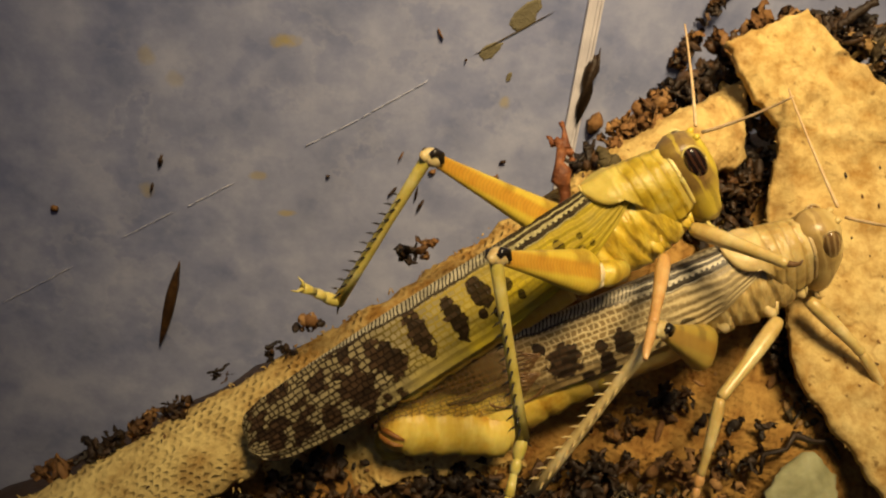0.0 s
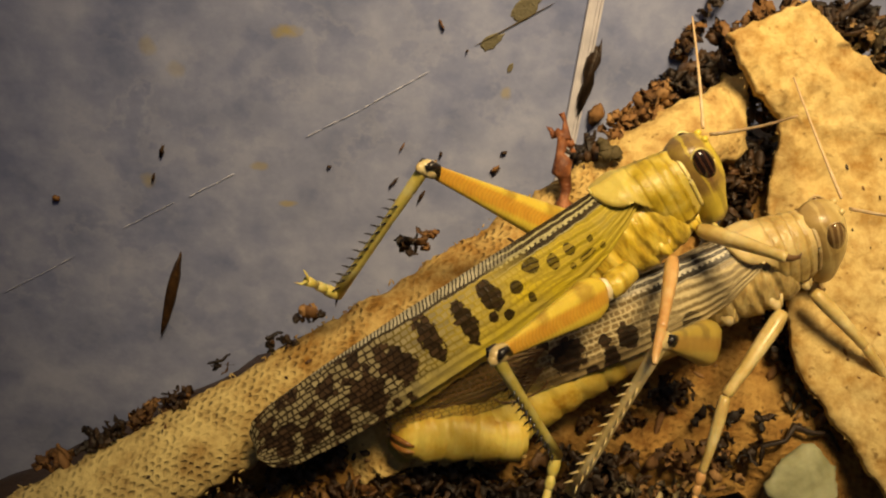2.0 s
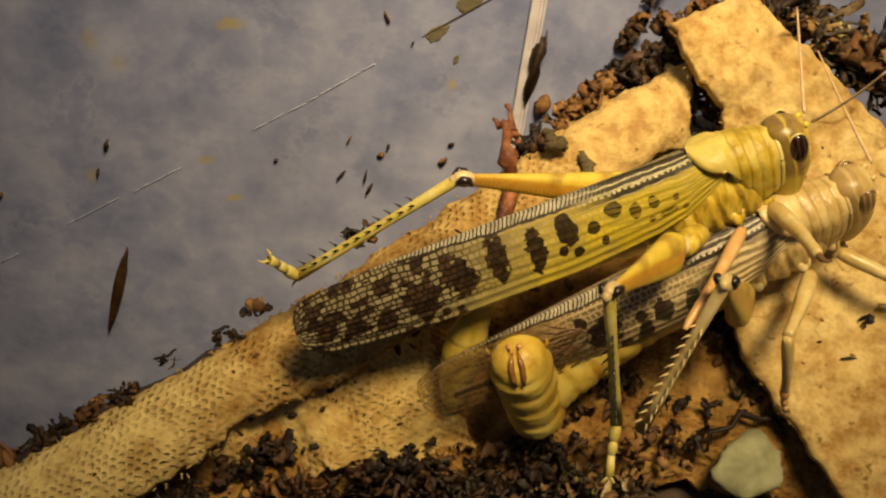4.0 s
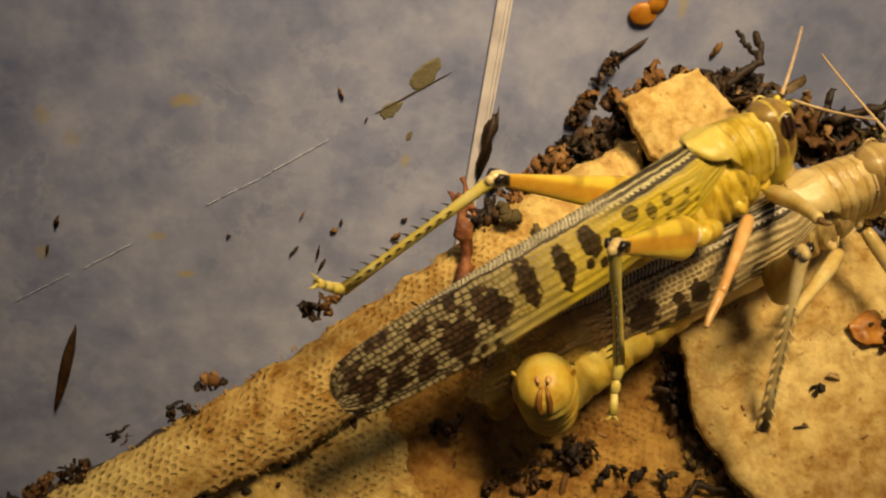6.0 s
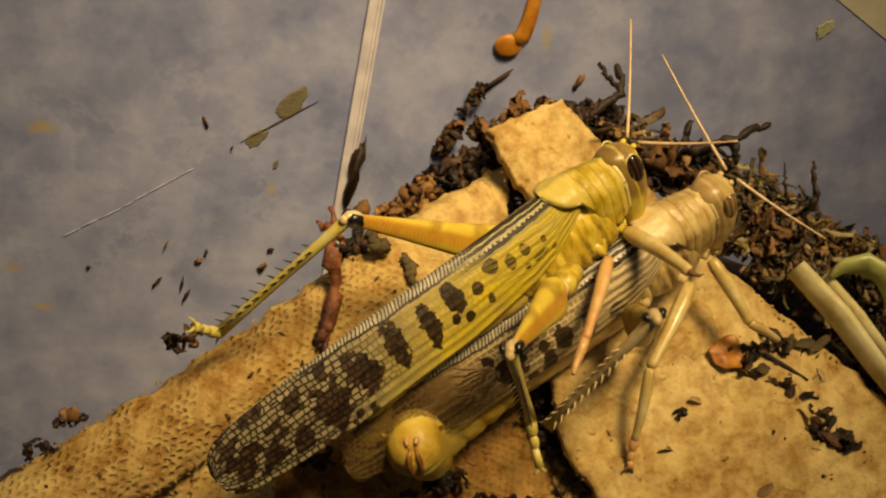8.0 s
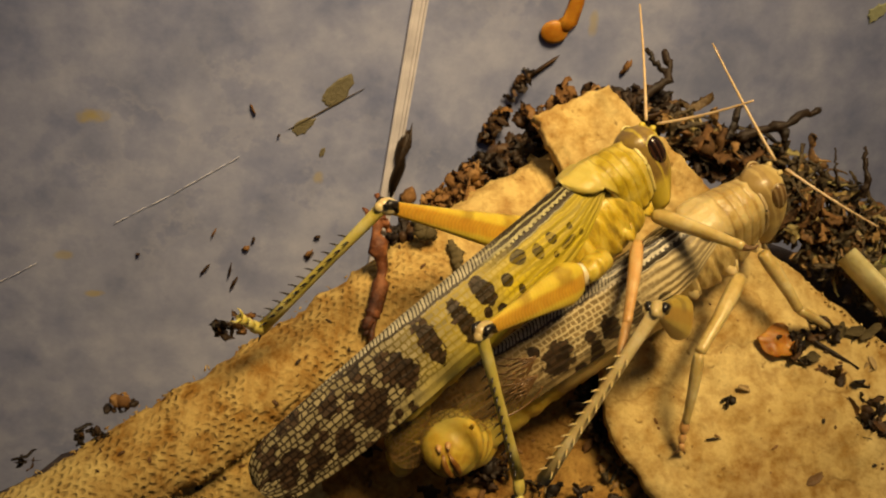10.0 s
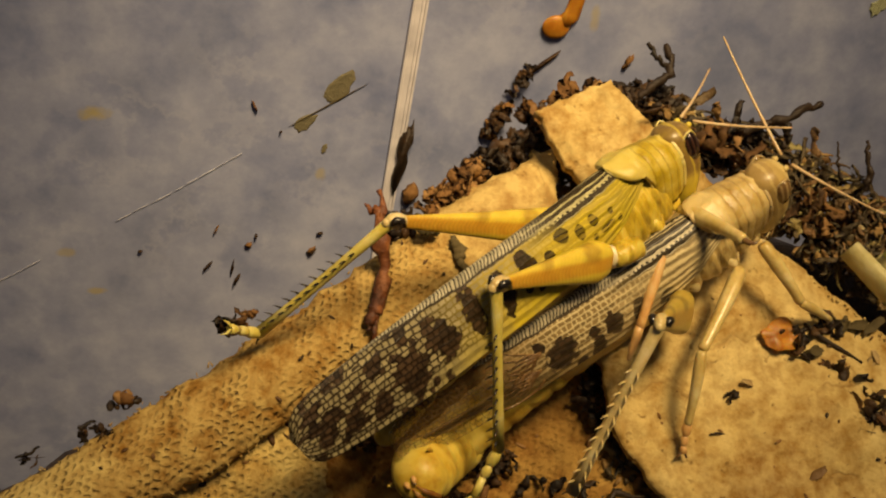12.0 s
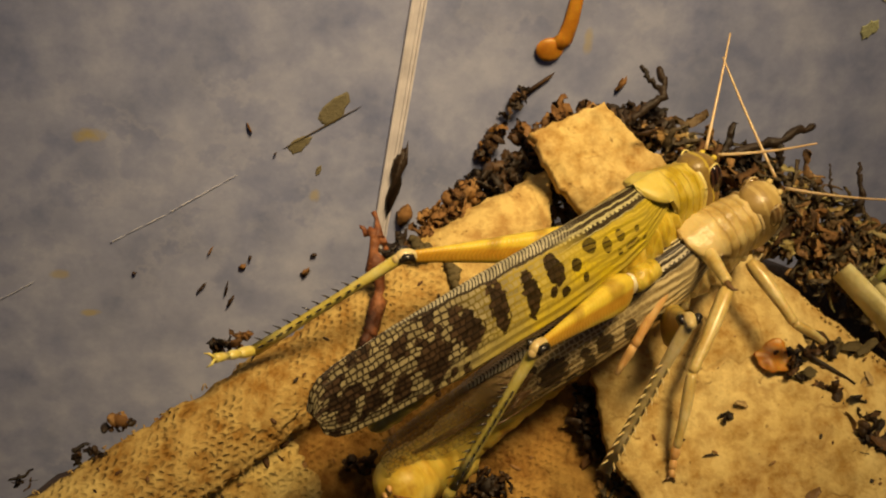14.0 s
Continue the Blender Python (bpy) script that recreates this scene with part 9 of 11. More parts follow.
    walk(JOINTED['male_antenna_r'], [
        (0, pose(0.01300, -0.00090, -0.00130, -8.5, -6.6, -41.7)),
        (0.25, pose(0.01300, -0.00090, -0.00130, -8.2, -6.5, -45.6)),
        (0.5, pose(0.01300, -0.00090, -0.00130, -7.9, -6.2, -49.3)),
        (0.75, pose(0.01300, -0.00090, -0.00130, -7.2, -4.8, -51.0)),
        (1, pose(0.01300, -0.00090, -0.00130, -6.5, -3.4, -52.9)),
        (1.25, pose(0.01300, -0.00090, -0.00130, -6.2, -2.6, -51.6)),
        (1.5, pose(0.01300, -0.00090, -0.00130, -6.0, -1.8, -50.2)),
        (1.75, pose(0.01300, -0.00090, -0.00130, -6.7, -3.9, -52.1)),
        (2, pose(0.01300, -0.00090, -0.00130, -7.3, -6.0, -54.2)),
        (2.25, pose(0.01300, -0.00090, -0.00130, -6.7, -4.0, -51.6)),
        (2.5, pose(0.01300, -0.00090, -0.00130, -6.2, -1.9, -49.1)),
        (2.8, pose(0.01300, -0.00090, -0.00130, -13.9, -19.2, -47.2)),
        (3, pose(0.01300, -0.00090, -0.00130, -20.7, -30.6, -44.8)),
        (3.2, pose(0.01300, -0.00090, -0.00130, -26.9, -41.6, -44.7)),
        (3.5, pose(0.01300, -0.00090, -0.00130, -39.1, -58.8, -43.9)),
        (3.7, pose(0.01300, -0.00090, -0.00130, -31.3, -47.7, -42.9)),
        (4, pose(0.01300, -0.00090, -0.00130, -26.8, -41.9, -48.8)),
        (4.25, pose(0.01300, -0.00090, -0.00130, -23.6, -36.9, -52.8)),
        (4.5, pose(0.01300, -0.00090, -0.00130, -21.0, -32.1, -56.2)),
        (4.75, pose(0.01300, -0.00090, -0.00130, -18.7, -27.6, -59.1)),
        (5, pose(0.01300, -0.00090, -0.00130, -16.5, -23.0, -61.8)),
        (5.25, pose(0.01300, -0.00090, -0.00130, -14.7, -18.8, -64.0)),
        (5.5, pose(0.01300, -0.00090, -0.00130, -13.0, -14.8, -65.9)),
        (5.8, pose(0.01300, -0.00090, -0.00130, -11.0, -10.3, -67.9)),
        (6, pose(0.01300, -0.00090, -0.00130, -6.4, -3.7, -83.1)),
        (6.2, pose(0.01300, -0.00090, -0.00130, -9.1, -9.6, -80.3)),
        (6.5, pose(0.01300, -0.00090, -0.00130, -14.1, -18.5, -76.2)),
        (6.8, pose(0.01300, -0.00090, -0.00130, -28.2, -50.4, -76.4)),
        (7, pose(0.01300, -0.00090, -0.00130, -44.3, -71.6, -70.4)),
        (7.25, pose(0.01300, -0.00090, -0.00130, -20.0, -27.4, -59.5)),
        (7.5, pose(0.01300, -0.00090, -0.00130, -2.9, 13.3, -47.0)),
        (7.75, pose(0.01300, -0.00090, -0.00130, -2.8, 14.4, -46.9)),
        (8, pose(0.01300, -0.00090, -0.00130, -3.7, 9.5, -54.1)),
        (8.2, pose(0.01300, -0.00090, -0.00130, -3.9, 8.7, -54.4)),
        (8.5, pose(0.01300, -0.00090, -0.00130, -4.4, 7.5, -54.4)),
        (8.75, pose(0.01300, -0.00090, -0.00130, -4.8, 6.3, -54.6)),
        (9, pose(0.01300, -0.00090, -0.00130, -5.1, 5.4, -54.5)),
        (9.25, pose(0.01300, -0.00090, -0.00130, -5.5, 4.4, -54.4)),
        (9.5, pose(0.01300, -0.00090, -0.00130, -5.8, 3.4, -54.5)),
        (9.75, pose(0.01300, -0.00090, -0.00130, -6.2, 2.5, -54.3)),
        (10, pose(0.01300, -0.00090, -0.00130, -6.6, 1.6, -54.1)),
        (10.25, pose(0.01300, -0.00090, -0.00130, -7.0, 0.7, -53.9)),
        (10.5, pose(0.01300, -0.00090, -0.00130, -7.3, -0.2, -53.7)),
        (10.75, pose(0.01300, -0.00090, -0.00130, -7.0, 1.2, -51.5)),
        (11, pose(0.01300, -0.00090, -0.00130, -6.6, 2.9, -48.9)),
        (11.25, pose(0.01300, -0.00090, -0.00130, 0.4, 15.1, -46.8)),
        (11.5, pose(0.01300, -0.00090, -0.00130, 2.3, 19.5, -51.6)),
        (11.75, pose(0.01300, -0.00090, -0.00130, 1.3, 16.9, -54.6)),
        (12, pose(0.01300, -0.00090, -0.00130, 0.4, 14.0, -57.1)),
        (12.2, pose(0.01300, -0.00090, -0.00130, 2.0, 18.2, -62.6)),
        (12.5, pose(0.01300, -0.00090, -0.00130, 1.0, 18.8, -92.1)),
        (12.7, pose(0.01300, -0.00090, -0.00130, -1.4, 12.2, -83.7)),
        (13, pose(0.01300, -0.00090, -0.00130, -5.7, 4.2, -69.9)),
        (13.25, pose(0.01300, -0.00090, -0.00130, -9.4, -0.7, -56.4)),
        (13.5, pose(0.01300, -0.00090, -0.00130, -10.5, -8.6, -52.5)),
        (13.75, pose(0.01300, -0.00090, -0.00130, -9.3, -7.3, -53.1)),
        (14, pose(0.01300, -0.00090, -0.00130, -8.1, -5.9, -53.6)),
    ])
    walk(JOINTED['male_antenna_l'], [
        (0, pose(0.01300, 0.00090, -0.00130, 0.0, -9.3, 65.1)),
        (0.25, pose(0.01300, 0.00090, -0.00130, 0.0, -9.4, 64.3)),
        (0.5, pose(0.01300, 0.00090, -0.00130, 0.0, -9.4, 63.4)),
        (0.75, pose(0.01300, 0.00090, -0.00130, 0.0, -9.4, 63.7)),
        (1, pose(0.01300, 0.00090, -0.00130, 0.0, -9.4, 63.9)),
        (1.25, pose(0.01300, 0.00090, -0.00130, 0.0, -9.0, 64.0)),
        (1.5, pose(0.01300, 0.00090, -0.00130, 0.0, -8.7, 64.0)),
        (1.75, pose(0.01300, 0.00090, -0.00130, 0.0, -11.2, 62.5)),
        (2, pose(0.01300, 0.00090, -0.00130, 0.0, -13.8, 60.9)),
        (2.25, pose(0.01300, 0.00090, -0.00130, 0.0, -11.7, 62.7)),
        (2.5, pose(0.01300, 0.00090, -0.00130, -0.0, -9.6, 64.3)),
        (2.8, pose(0.01300, 0.00090, -0.00130, 0.0, -6.6, 64.8)),
        (3, pose(0.01300, 0.00090, -0.00130, 0.0, -4.5, 64.8)),
        (3.2, pose(0.01300, 0.00090, -0.00130, 0.0, -7.8, 69.4)),
        (3.5, pose(0.01300, 0.00090, -0.00130, -0.0, -11.9, 75.9)),
        (3.7, pose(0.01300, 0.00090, -0.00130, -0.0, -5.5, 72.4)),
        (4, pose(0.01300, 0.00090, -0.00130, -0.0, -4.9, 66.2)),
        (4.25, pose(0.01300, 0.00090, -0.00130, 0.0, -4.5, 60.9)),
        (4.5, pose(0.01300, 0.00090, -0.00130, 0.0, -4.0, 55.4)),
        (4.75, pose(0.01300, 0.00090, -0.00130, 0.0, -3.6, 49.9)),
        (5, pose(0.01300, 0.00090, -0.00130, -0.0, -3.2, 44.3)),
        (5.25, pose(0.01300, 0.00090, -0.00130, 0.0, -2.8, 38.6)),
        (5.5, pose(0.01300, 0.00090, -0.00130, -0.0, -2.3, 33.0)),
        (5.8, pose(0.01300, 0.00090, -0.00130, 0.0, -1.8, 26.3)),
        (6, pose(0.01300, 0.00090, -0.00130, 0.0, 10.2, 40.6)),
        (6.2, pose(0.01300, 0.00090, -0.00130, 0.0, 4.8, 39.5)),
        (6.5, pose(0.01300, 0.00090, -0.00130, 0.0, -3.1, 38.9)),
        (6.8, pose(0.01300, 0.00090, -0.00130, 0.0, 5.2, 33.0)),
        (7, pose(0.01300, 0.00090, -0.00130, 0.0, 10.9, 29.4)),
        (7.25, pose(0.01300, 0.00090, -0.00130, -0.0, -5.2, 33.8)),
        (7.5, pose(0.01300, 0.00090, -0.00130, 0.0, -21.6, 36.0)),
        (7.75, pose(0.01300, 0.00090, -0.00130, 0.0, -22.7, 37.5)),
        (8, pose(0.01300, 0.00090, -0.00130, 0.0, -23.9, 39.0)),
        (8.2, pose(0.01300, 0.00090, -0.00130, -0.0, -24.0, 39.0)),
        (8.5, pose(0.01300, 0.00090, -0.00130, 0.0, -24.1, 39.0)),
        (8.75, pose(0.01300, 0.00090, -0.00130, 0.0, -24.1, 39.0)),
        (9, pose(0.01300, 0.00090, -0.00130, 0.0, -24.2, 39.0)),
        (9.25, pose(0.01300, 0.00090, -0.00130, -0.0, -24.2, 38.9)),
        (9.5, pose(0.01300, 0.00090, -0.00130, 0.0, -24.3, 38.9)),
        (9.75, pose(0.01300, 0.00090, -0.00130, -0.0, -24.3, 38.9)),
        (10, pose(0.01300, 0.00090, -0.00130, -0.0, -24.4, 38.9)),
        (10.25, pose(0.01300, 0.00090, -0.00130, 0.0, -24.5, 38.9)),
        (10.5, pose(0.01300, 0.00090, -0.00130, -0.0, -24.5, 38.9)),
        (10.75, pose(0.01300, 0.00090, -0.00130, 0.0, -23.9, 39.0)),
        (11, pose(0.01300, 0.00090, -0.00130, 0.0, -23.4, 39.2)),
        (11.25, pose(0.01300, 0.00090, -0.00130, 0.0, -10.4, 33.7)),
        (11.5, pose(0.01300, 0.00090, -0.00130, 0.0, 2.1, 28.6)),
        (11.75, pose(0.01300, 0.00090, -0.00130, 0.0, 8.4, 29.1)),
        (12, pose(0.01300, 0.00090, -0.00130, 0.0, 15.0, 28.5)),
        (12.2, pose(0.01300, 0.00090, -0.00130, 0.0, 9.6, 25.2)),
        (12.5, pose(0.01300, 0.00090, -0.00130, 0.0, 1.1, 21.5)),
        (12.7, pose(0.01300, 0.00090, -0.00130, -0.0, -13.3, 23.2)),
        (13, pose(0.01300, 0.00090, -0.00130, 0.0, -35.2, 25.9)),
        (13.25, pose(0.01300, 0.00090, -0.00130, 0.0, -35.0, 26.7)),
        (13.5, pose(0.01300, 0.00090, -0.00130, 0.0, -34.9, 27.5)),
        (13.75, pose(0.01300, 0.00090, -0.00130, -0.0, -34.2, 27.8)),
        (14, pose(0.01300, 0.00090, -0.00130, -0.0, -33.6, 28.1)),
    ])
    walk(JOINTED['female_antenna_r'], [
        (0, pose(0.01360, -0.00090, -0.00150, -11.2, -16.0, -63.5)),
        (0.25, pose(0.01360, -0.00090, -0.00150, -11.1, -16.0, -64.0)),
        (0.5, pose(0.01360, -0.00090, -0.00150, -11.1, -16.0, -64.4)),
        (0.75, pose(0.01360, -0.00090, -0.00150, -11.1, -16.3, -64.5)),
        (1, pose(0.01360, -0.00090, -0.00150, -11.3, -16.6, -64.6)),
        (1.25, pose(0.01360, -0.00090, -0.00150, -11.1, -16.3, -64.5)),
        (1.5, pose(0.01360, -0.00090, -0.00150, -11.0, -16.0, -64.4)),
        (1.75, pose(0.01360, -0.00090, -0.00150, -10.8, -14.1, -61.2)),
        (2, pose(0.01360, -0.00090, -0.00150, -10.5, -12.0, -58.1)),
        (2.25, pose(0.01360, -0.00090, -0.00150, -10.0, -9.7, -55.2)),
        (2.5, pose(0.01360, -0.00090, -0.00150, -9.4, -7.5, -52.5)),
        (2.8, pose(0.01360, -0.00090, -0.00150, -12.3, -18.5, -64.6)),
        (3, pose(0.01360, -0.00090, -0.00150, -14.0, -26.3, -73.8)),
        (3.2, pose(0.01360, -0.00090, -0.00150, -14.8, -27.3, -72.7)),
        (3.5, pose(0.01360, -0.00090, -0.00150, -15.9, -28.9, -70.8)),
        (3.7, pose(0.01360, -0.00090, -0.00150, -17.5, -29.6, -64.5)),
        (4, pose(0.01360, -0.00090, -0.00150, -15.2, -25.6, -68.6)),
        (4.25, pose(0.01360, -0.00090, -0.00150, -13.3, -22.0, -71.5)),
        (4.5, pose(0.01360, -0.00090, -0.00150, -11.7, -18.5, -74.3)),
        (4.75, pose(0.01360, -0.00090, -0.00150, -10.2, -15.0, -76.9)),
        (5, pose(0.01360, -0.00090, -0.00150, -8.8, -11.4, -79.3)),
        (5.25, pose(0.01360, -0.00090, -0.00150, -7.5, -7.9, -81.5)),
        (5.5, pose(0.01360, -0.00090, -0.00150, -6.4, -4.5, -83.4)),
        (5.8, pose(0.01360, -0.00090, -0.00150, -5.2, -0.7, -85.6)),
        (6, pose(0.01360, -0.00090, -0.00150, -4.7, 1.0, -87.8)),
        (6.2, pose(0.01360, -0.00090, -0.00150, -4.7, 2.2, -88.1)),
        (6.5, pose(0.01360, -0.00090, -0.00150, -4.8, 3.9, -88.0)),
        (6.8, pose(0.01360, -0.00090, -0.00150, -3.1, 15.9, -76.5)),
        (7, pose(0.01360, -0.00090, -0.00150, -2.4, 14.8, -74.7)),
        (7.25, pose(0.01360, -0.00090, -0.00150, -1.1, 16.3, -74.1)),
        (7.5, pose(0.01360, -0.00090, -0.00150, -0.0, 18.0, -73.6)),
        (7.75, pose(0.01360, -0.00090, -0.00150, 0.6, 20.1, -73.5)),
        (8, pose(0.01360, -0.00090, -0.00150, 1.2, 22.2, -73.5)),
        (8.2, pose(0.01360, -0.00090, -0.00150, 1.3, 22.4, -73.3)),
        (8.5, pose(0.01360, -0.00090, -0.00150, 1.3, 22.8, -73.0)),
        (8.75, pose(0.01360, -0.00090, -0.00150, 1.3, 23.2, -72.8)),
        (9, pose(0.01360, -0.00090, -0.00150, 1.3, 23.4, -72.5)),
        (9.25, pose(0.01360, -0.00090, -0.00150, 1.3, 23.7, -72.3)),
        (9.5, pose(0.01360, -0.00090, -0.00150, 1.3, 24.0, -72.0)),
        (9.75, pose(0.01360, -0.00090, -0.00150, 1.3, 24.3, -71.7)),
        (10, pose(0.01360, -0.00090, -0.00150, 1.2, 24.5, -71.5)),
        (10.25, pose(0.01360, -0.00090, -0.00150, 1.2, 24.8, -71.2)),
        (10.5, pose(0.01360, -0.00090, -0.00150, 1.2, 25.0, -70.9)),
        (10.75, pose(0.01360, -0.00090, -0.00150, 1.1, 24.7, -70.2)),
        (11, pose(0.01360, -0.00090, -0.00150, 0.9, 24.4, -69.5)),
        (11.25, pose(0.01360, -0.00090, -0.00150, 0.7, 24.4, -69.3)),
        (11.5, pose(0.01360, -0.00090, -0.00150, -0.2, 20.8, -71.9)),
        (11.75, pose(0.01360, -0.00090, -0.00150, -2.8, 12.2, -75.0)),
        (12, pose(0.01360, -0.00090, -0.00150, -4.9, 4.9, -76.5)),
        (12.2, pose(0.01360, -0.00090, -0.00150, -8.1, -5.7, -76.3)),
        (12.5, pose(0.01360, -0.00090, -0.00150, -14.1, -21.2, -74.0)),
        (12.7, pose(0.01360, -0.00090, -0.00150, -14.6, -21.6, -71.0)),
        (13, pose(0.01360, -0.00090, -0.00150, -15.2, -21.9, -66.4)),
        (13.25, pose(0.01360, -0.00090, -0.00150, -15.1, -21.2, -65.3)),
        (13.5, pose(0.01360, -0.00090, -0.00150, -14.9, -20.6, -64.1)),
        (13.75, pose(0.01360, -0.00090, -0.00150, -14.7, -19.9, -63.1)),
        (14, pose(0.01360, -0.00090, -0.00150, -14.6, -19.3, -62.0)),
    ])
    walk(JOINTED['female_antenna_l'], [
        (0, pose(0.01360, 0.00090, -0.00150, -0.0, -13.4, 82.8)),
        (0.25, pose(0.01360, 0.00090, -0.00150, 0.0, -13.3, 82.9)),
        (0.5, pose(0.01360, 0.00090, -0.00150, -0.0, -13.3, 83.1)),
        (0.75, pose(0.01360, 0.00090, -0.00150, 0.0, -13.5, 82.9)),
        (1, pose(0.01360, 0.00090, -0.00150, 0.0, -13.7, 82.6)),
        (1.25, pose(0.01360, 0.00090, -0.00150, -0.0, -13.5, 81.8)),
        (1.5, pose(0.01360, 0.00090, -0.00150, 0.0, -13.3, 81.1)),
        (1.75, pose(0.01360, 0.00090, -0.00150, 0.0, -13.9, 81.4)),
        (2, pose(0.01360, 0.00090, -0.00150, 0.0, -14.4, 81.8)),
        (2.25, pose(0.01360, 0.00090, -0.00150, 0.0, -14.7, 82.1)),
        (2.5, pose(0.01360, 0.00090, -0.00150, -0.0, -15.1, 82.4)),
        (2.8, pose(0.01360, 0.00090, -0.00150, 0.0, -4.9, 83.3)),
        (3, pose(0.01360, 0.00090, -0.00150, 0.0, 1.8, 83.8)),
        (3.2, pose(0.01360, 0.00090, -0.00150, -0.0, 1.4, 83.2)),
        (3.5, pose(0.01360, 0.00090, -0.00150, -0.0, 0.9, 82.3)),
        (3.7, pose(0.01360, 0.00090, -0.00150, -0.0, 0.3, 79.4)),
        (4, pose(0.01360, 0.00090, -0.00150, -0.0, 1.2, 80.3)),
        (4.25, pose(0.01360, 0.00090, -0.00150, -0.0, 1.9, 81.1)),
        (4.5, pose(0.01360, 0.00090, -0.00150, -0.0, 2.6, 82.0)),
        (4.75, pose(0.01360, 0.00090, -0.00150, 0.0, 3.4, 82.8)),
        (5, pose(0.01360, 0.00090, -0.00150, -0.0, 4.1, 83.7)),
        (5.25, pose(0.01360, 0.00090, -0.00150, 0.0, 4.9, 84.6)),
        (5.5, pose(0.01360, 0.00090, -0.00150, -0.0, 5.7, 85.5)),
        (5.8, pose(0.01360, 0.00090, -0.00150, 0.0, 6.6, 86.6)),
        (6, pose(0.01360, 0.00090, -0.00150, 0.0, 9.9, 86.3)),
        (6.2, pose(0.01360, 0.00090, -0.00150, -0.0, 7.3, 85.4)),
        (6.5, pose(0.01360, 0.00090, -0.00150, 0.0, 3.3, 84.3)),
        (6.8, pose(0.01360, 0.00090, -0.00150, -0.0, -5.2, 82.7)),
        (7, pose(0.01360, 0.00090, -0.00150, 0.0, -10.9, 81.6)),
        (7.25, pose(0.01360, 0.00090, -0.00150, 0.0, -13.7, 81.2)),
        (7.5, pose(0.01360, 0.00090, -0.00150, -0.0, -16.4, 80.6)),
        (7.75, pose(0.01360, 0.00090, -0.00150, -0.0, -18.1, 80.1)),
        (8, pose(0.01360, 0.00090, -0.00150, 0.0, -19.8, 79.7)),
        (8.2, pose(0.01360, 0.00090, -0.00150, 0.0, -19.9, 79.3)),
        (8.5, pose(0.01360, 0.00090, -0.00150, 0.0, -20.4, 79.1)),
        (8.75, pose(0.01360, 0.00090, -0.00150, 0.0, -20.7, 79.0)),
        (9, pose(0.01360, 0.00090, -0.00150, 0.0, -21.1, 78.8)),
        (9.25, pose(0.01360, 0.00090, -0.00150, 0.0, -21.5, 78.7)),
        (9.5, pose(0.01360, 0.00090, -0.00150, -0.0, -21.9, 78.6)),
        (9.75, pose(0.01360, 0.00090, -0.00150, 0.0, -22.3, 78.4)),
        (10, pose(0.01360, 0.00090, -0.00150, 0.0, -22.6, 78.3)),
        (10.25, pose(0.01360, 0.00090, -0.00150, 0.0, -23.0, 78.1)),
        (10.5, pose(0.01360, 0.00090, -0.00150, 0.0, -23.4, 78.0)),
        (10.75, pose(0.01360, 0.00090, -0.00150, -0.0, -22.8, 76.3)),
        (11, pose(0.01360, 0.00090, -0.00150, 0.0, -22.2, 74.6)),
        (11.25, pose(0.01360, 0.00090, -0.00150, -0.0, -22.0, 74.4)),
        (11.5, pose(0.01360, 0.00090, -0.00150, 0.0, -21.7, 74.2)),
        (11.75, pose(0.01360, 0.00090, -0.00150, -0.0, -17.9, 75.1)),
        (12, pose(0.01360, 0.00090, -0.00150, 0.0, -14.0, 75.9)),
        (12.2, pose(0.01360, 0.00090, -0.00150, 0.0, -11.0, 76.9)),
        (12.5, pose(0.01360, 0.00090, -0.00150, -0.0, -6.5, 78.4)),
        (12.7, pose(0.01360, 0.00090, -0.00150, -0.0, -6.3, 77.5)),
        (13, pose(0.01360, 0.00090, -0.00150, -0.0, -5.9, 76.2)),
        (13.25, pose(0.01360, 0.00090, -0.00150, -0.0, -6.1, 75.8)),
        (13.5, pose(0.01360, 0.00090, -0.00150, 0.0, -6.4, 75.4)),
        (13.75, pose(0.01360, 0.00090, -0.00150, 0.0, -6.7, 75.0)),
        (14, pose(0.01360, 0.00090, -0.00150, -0.0, -7.0, 74.6)),
    ])
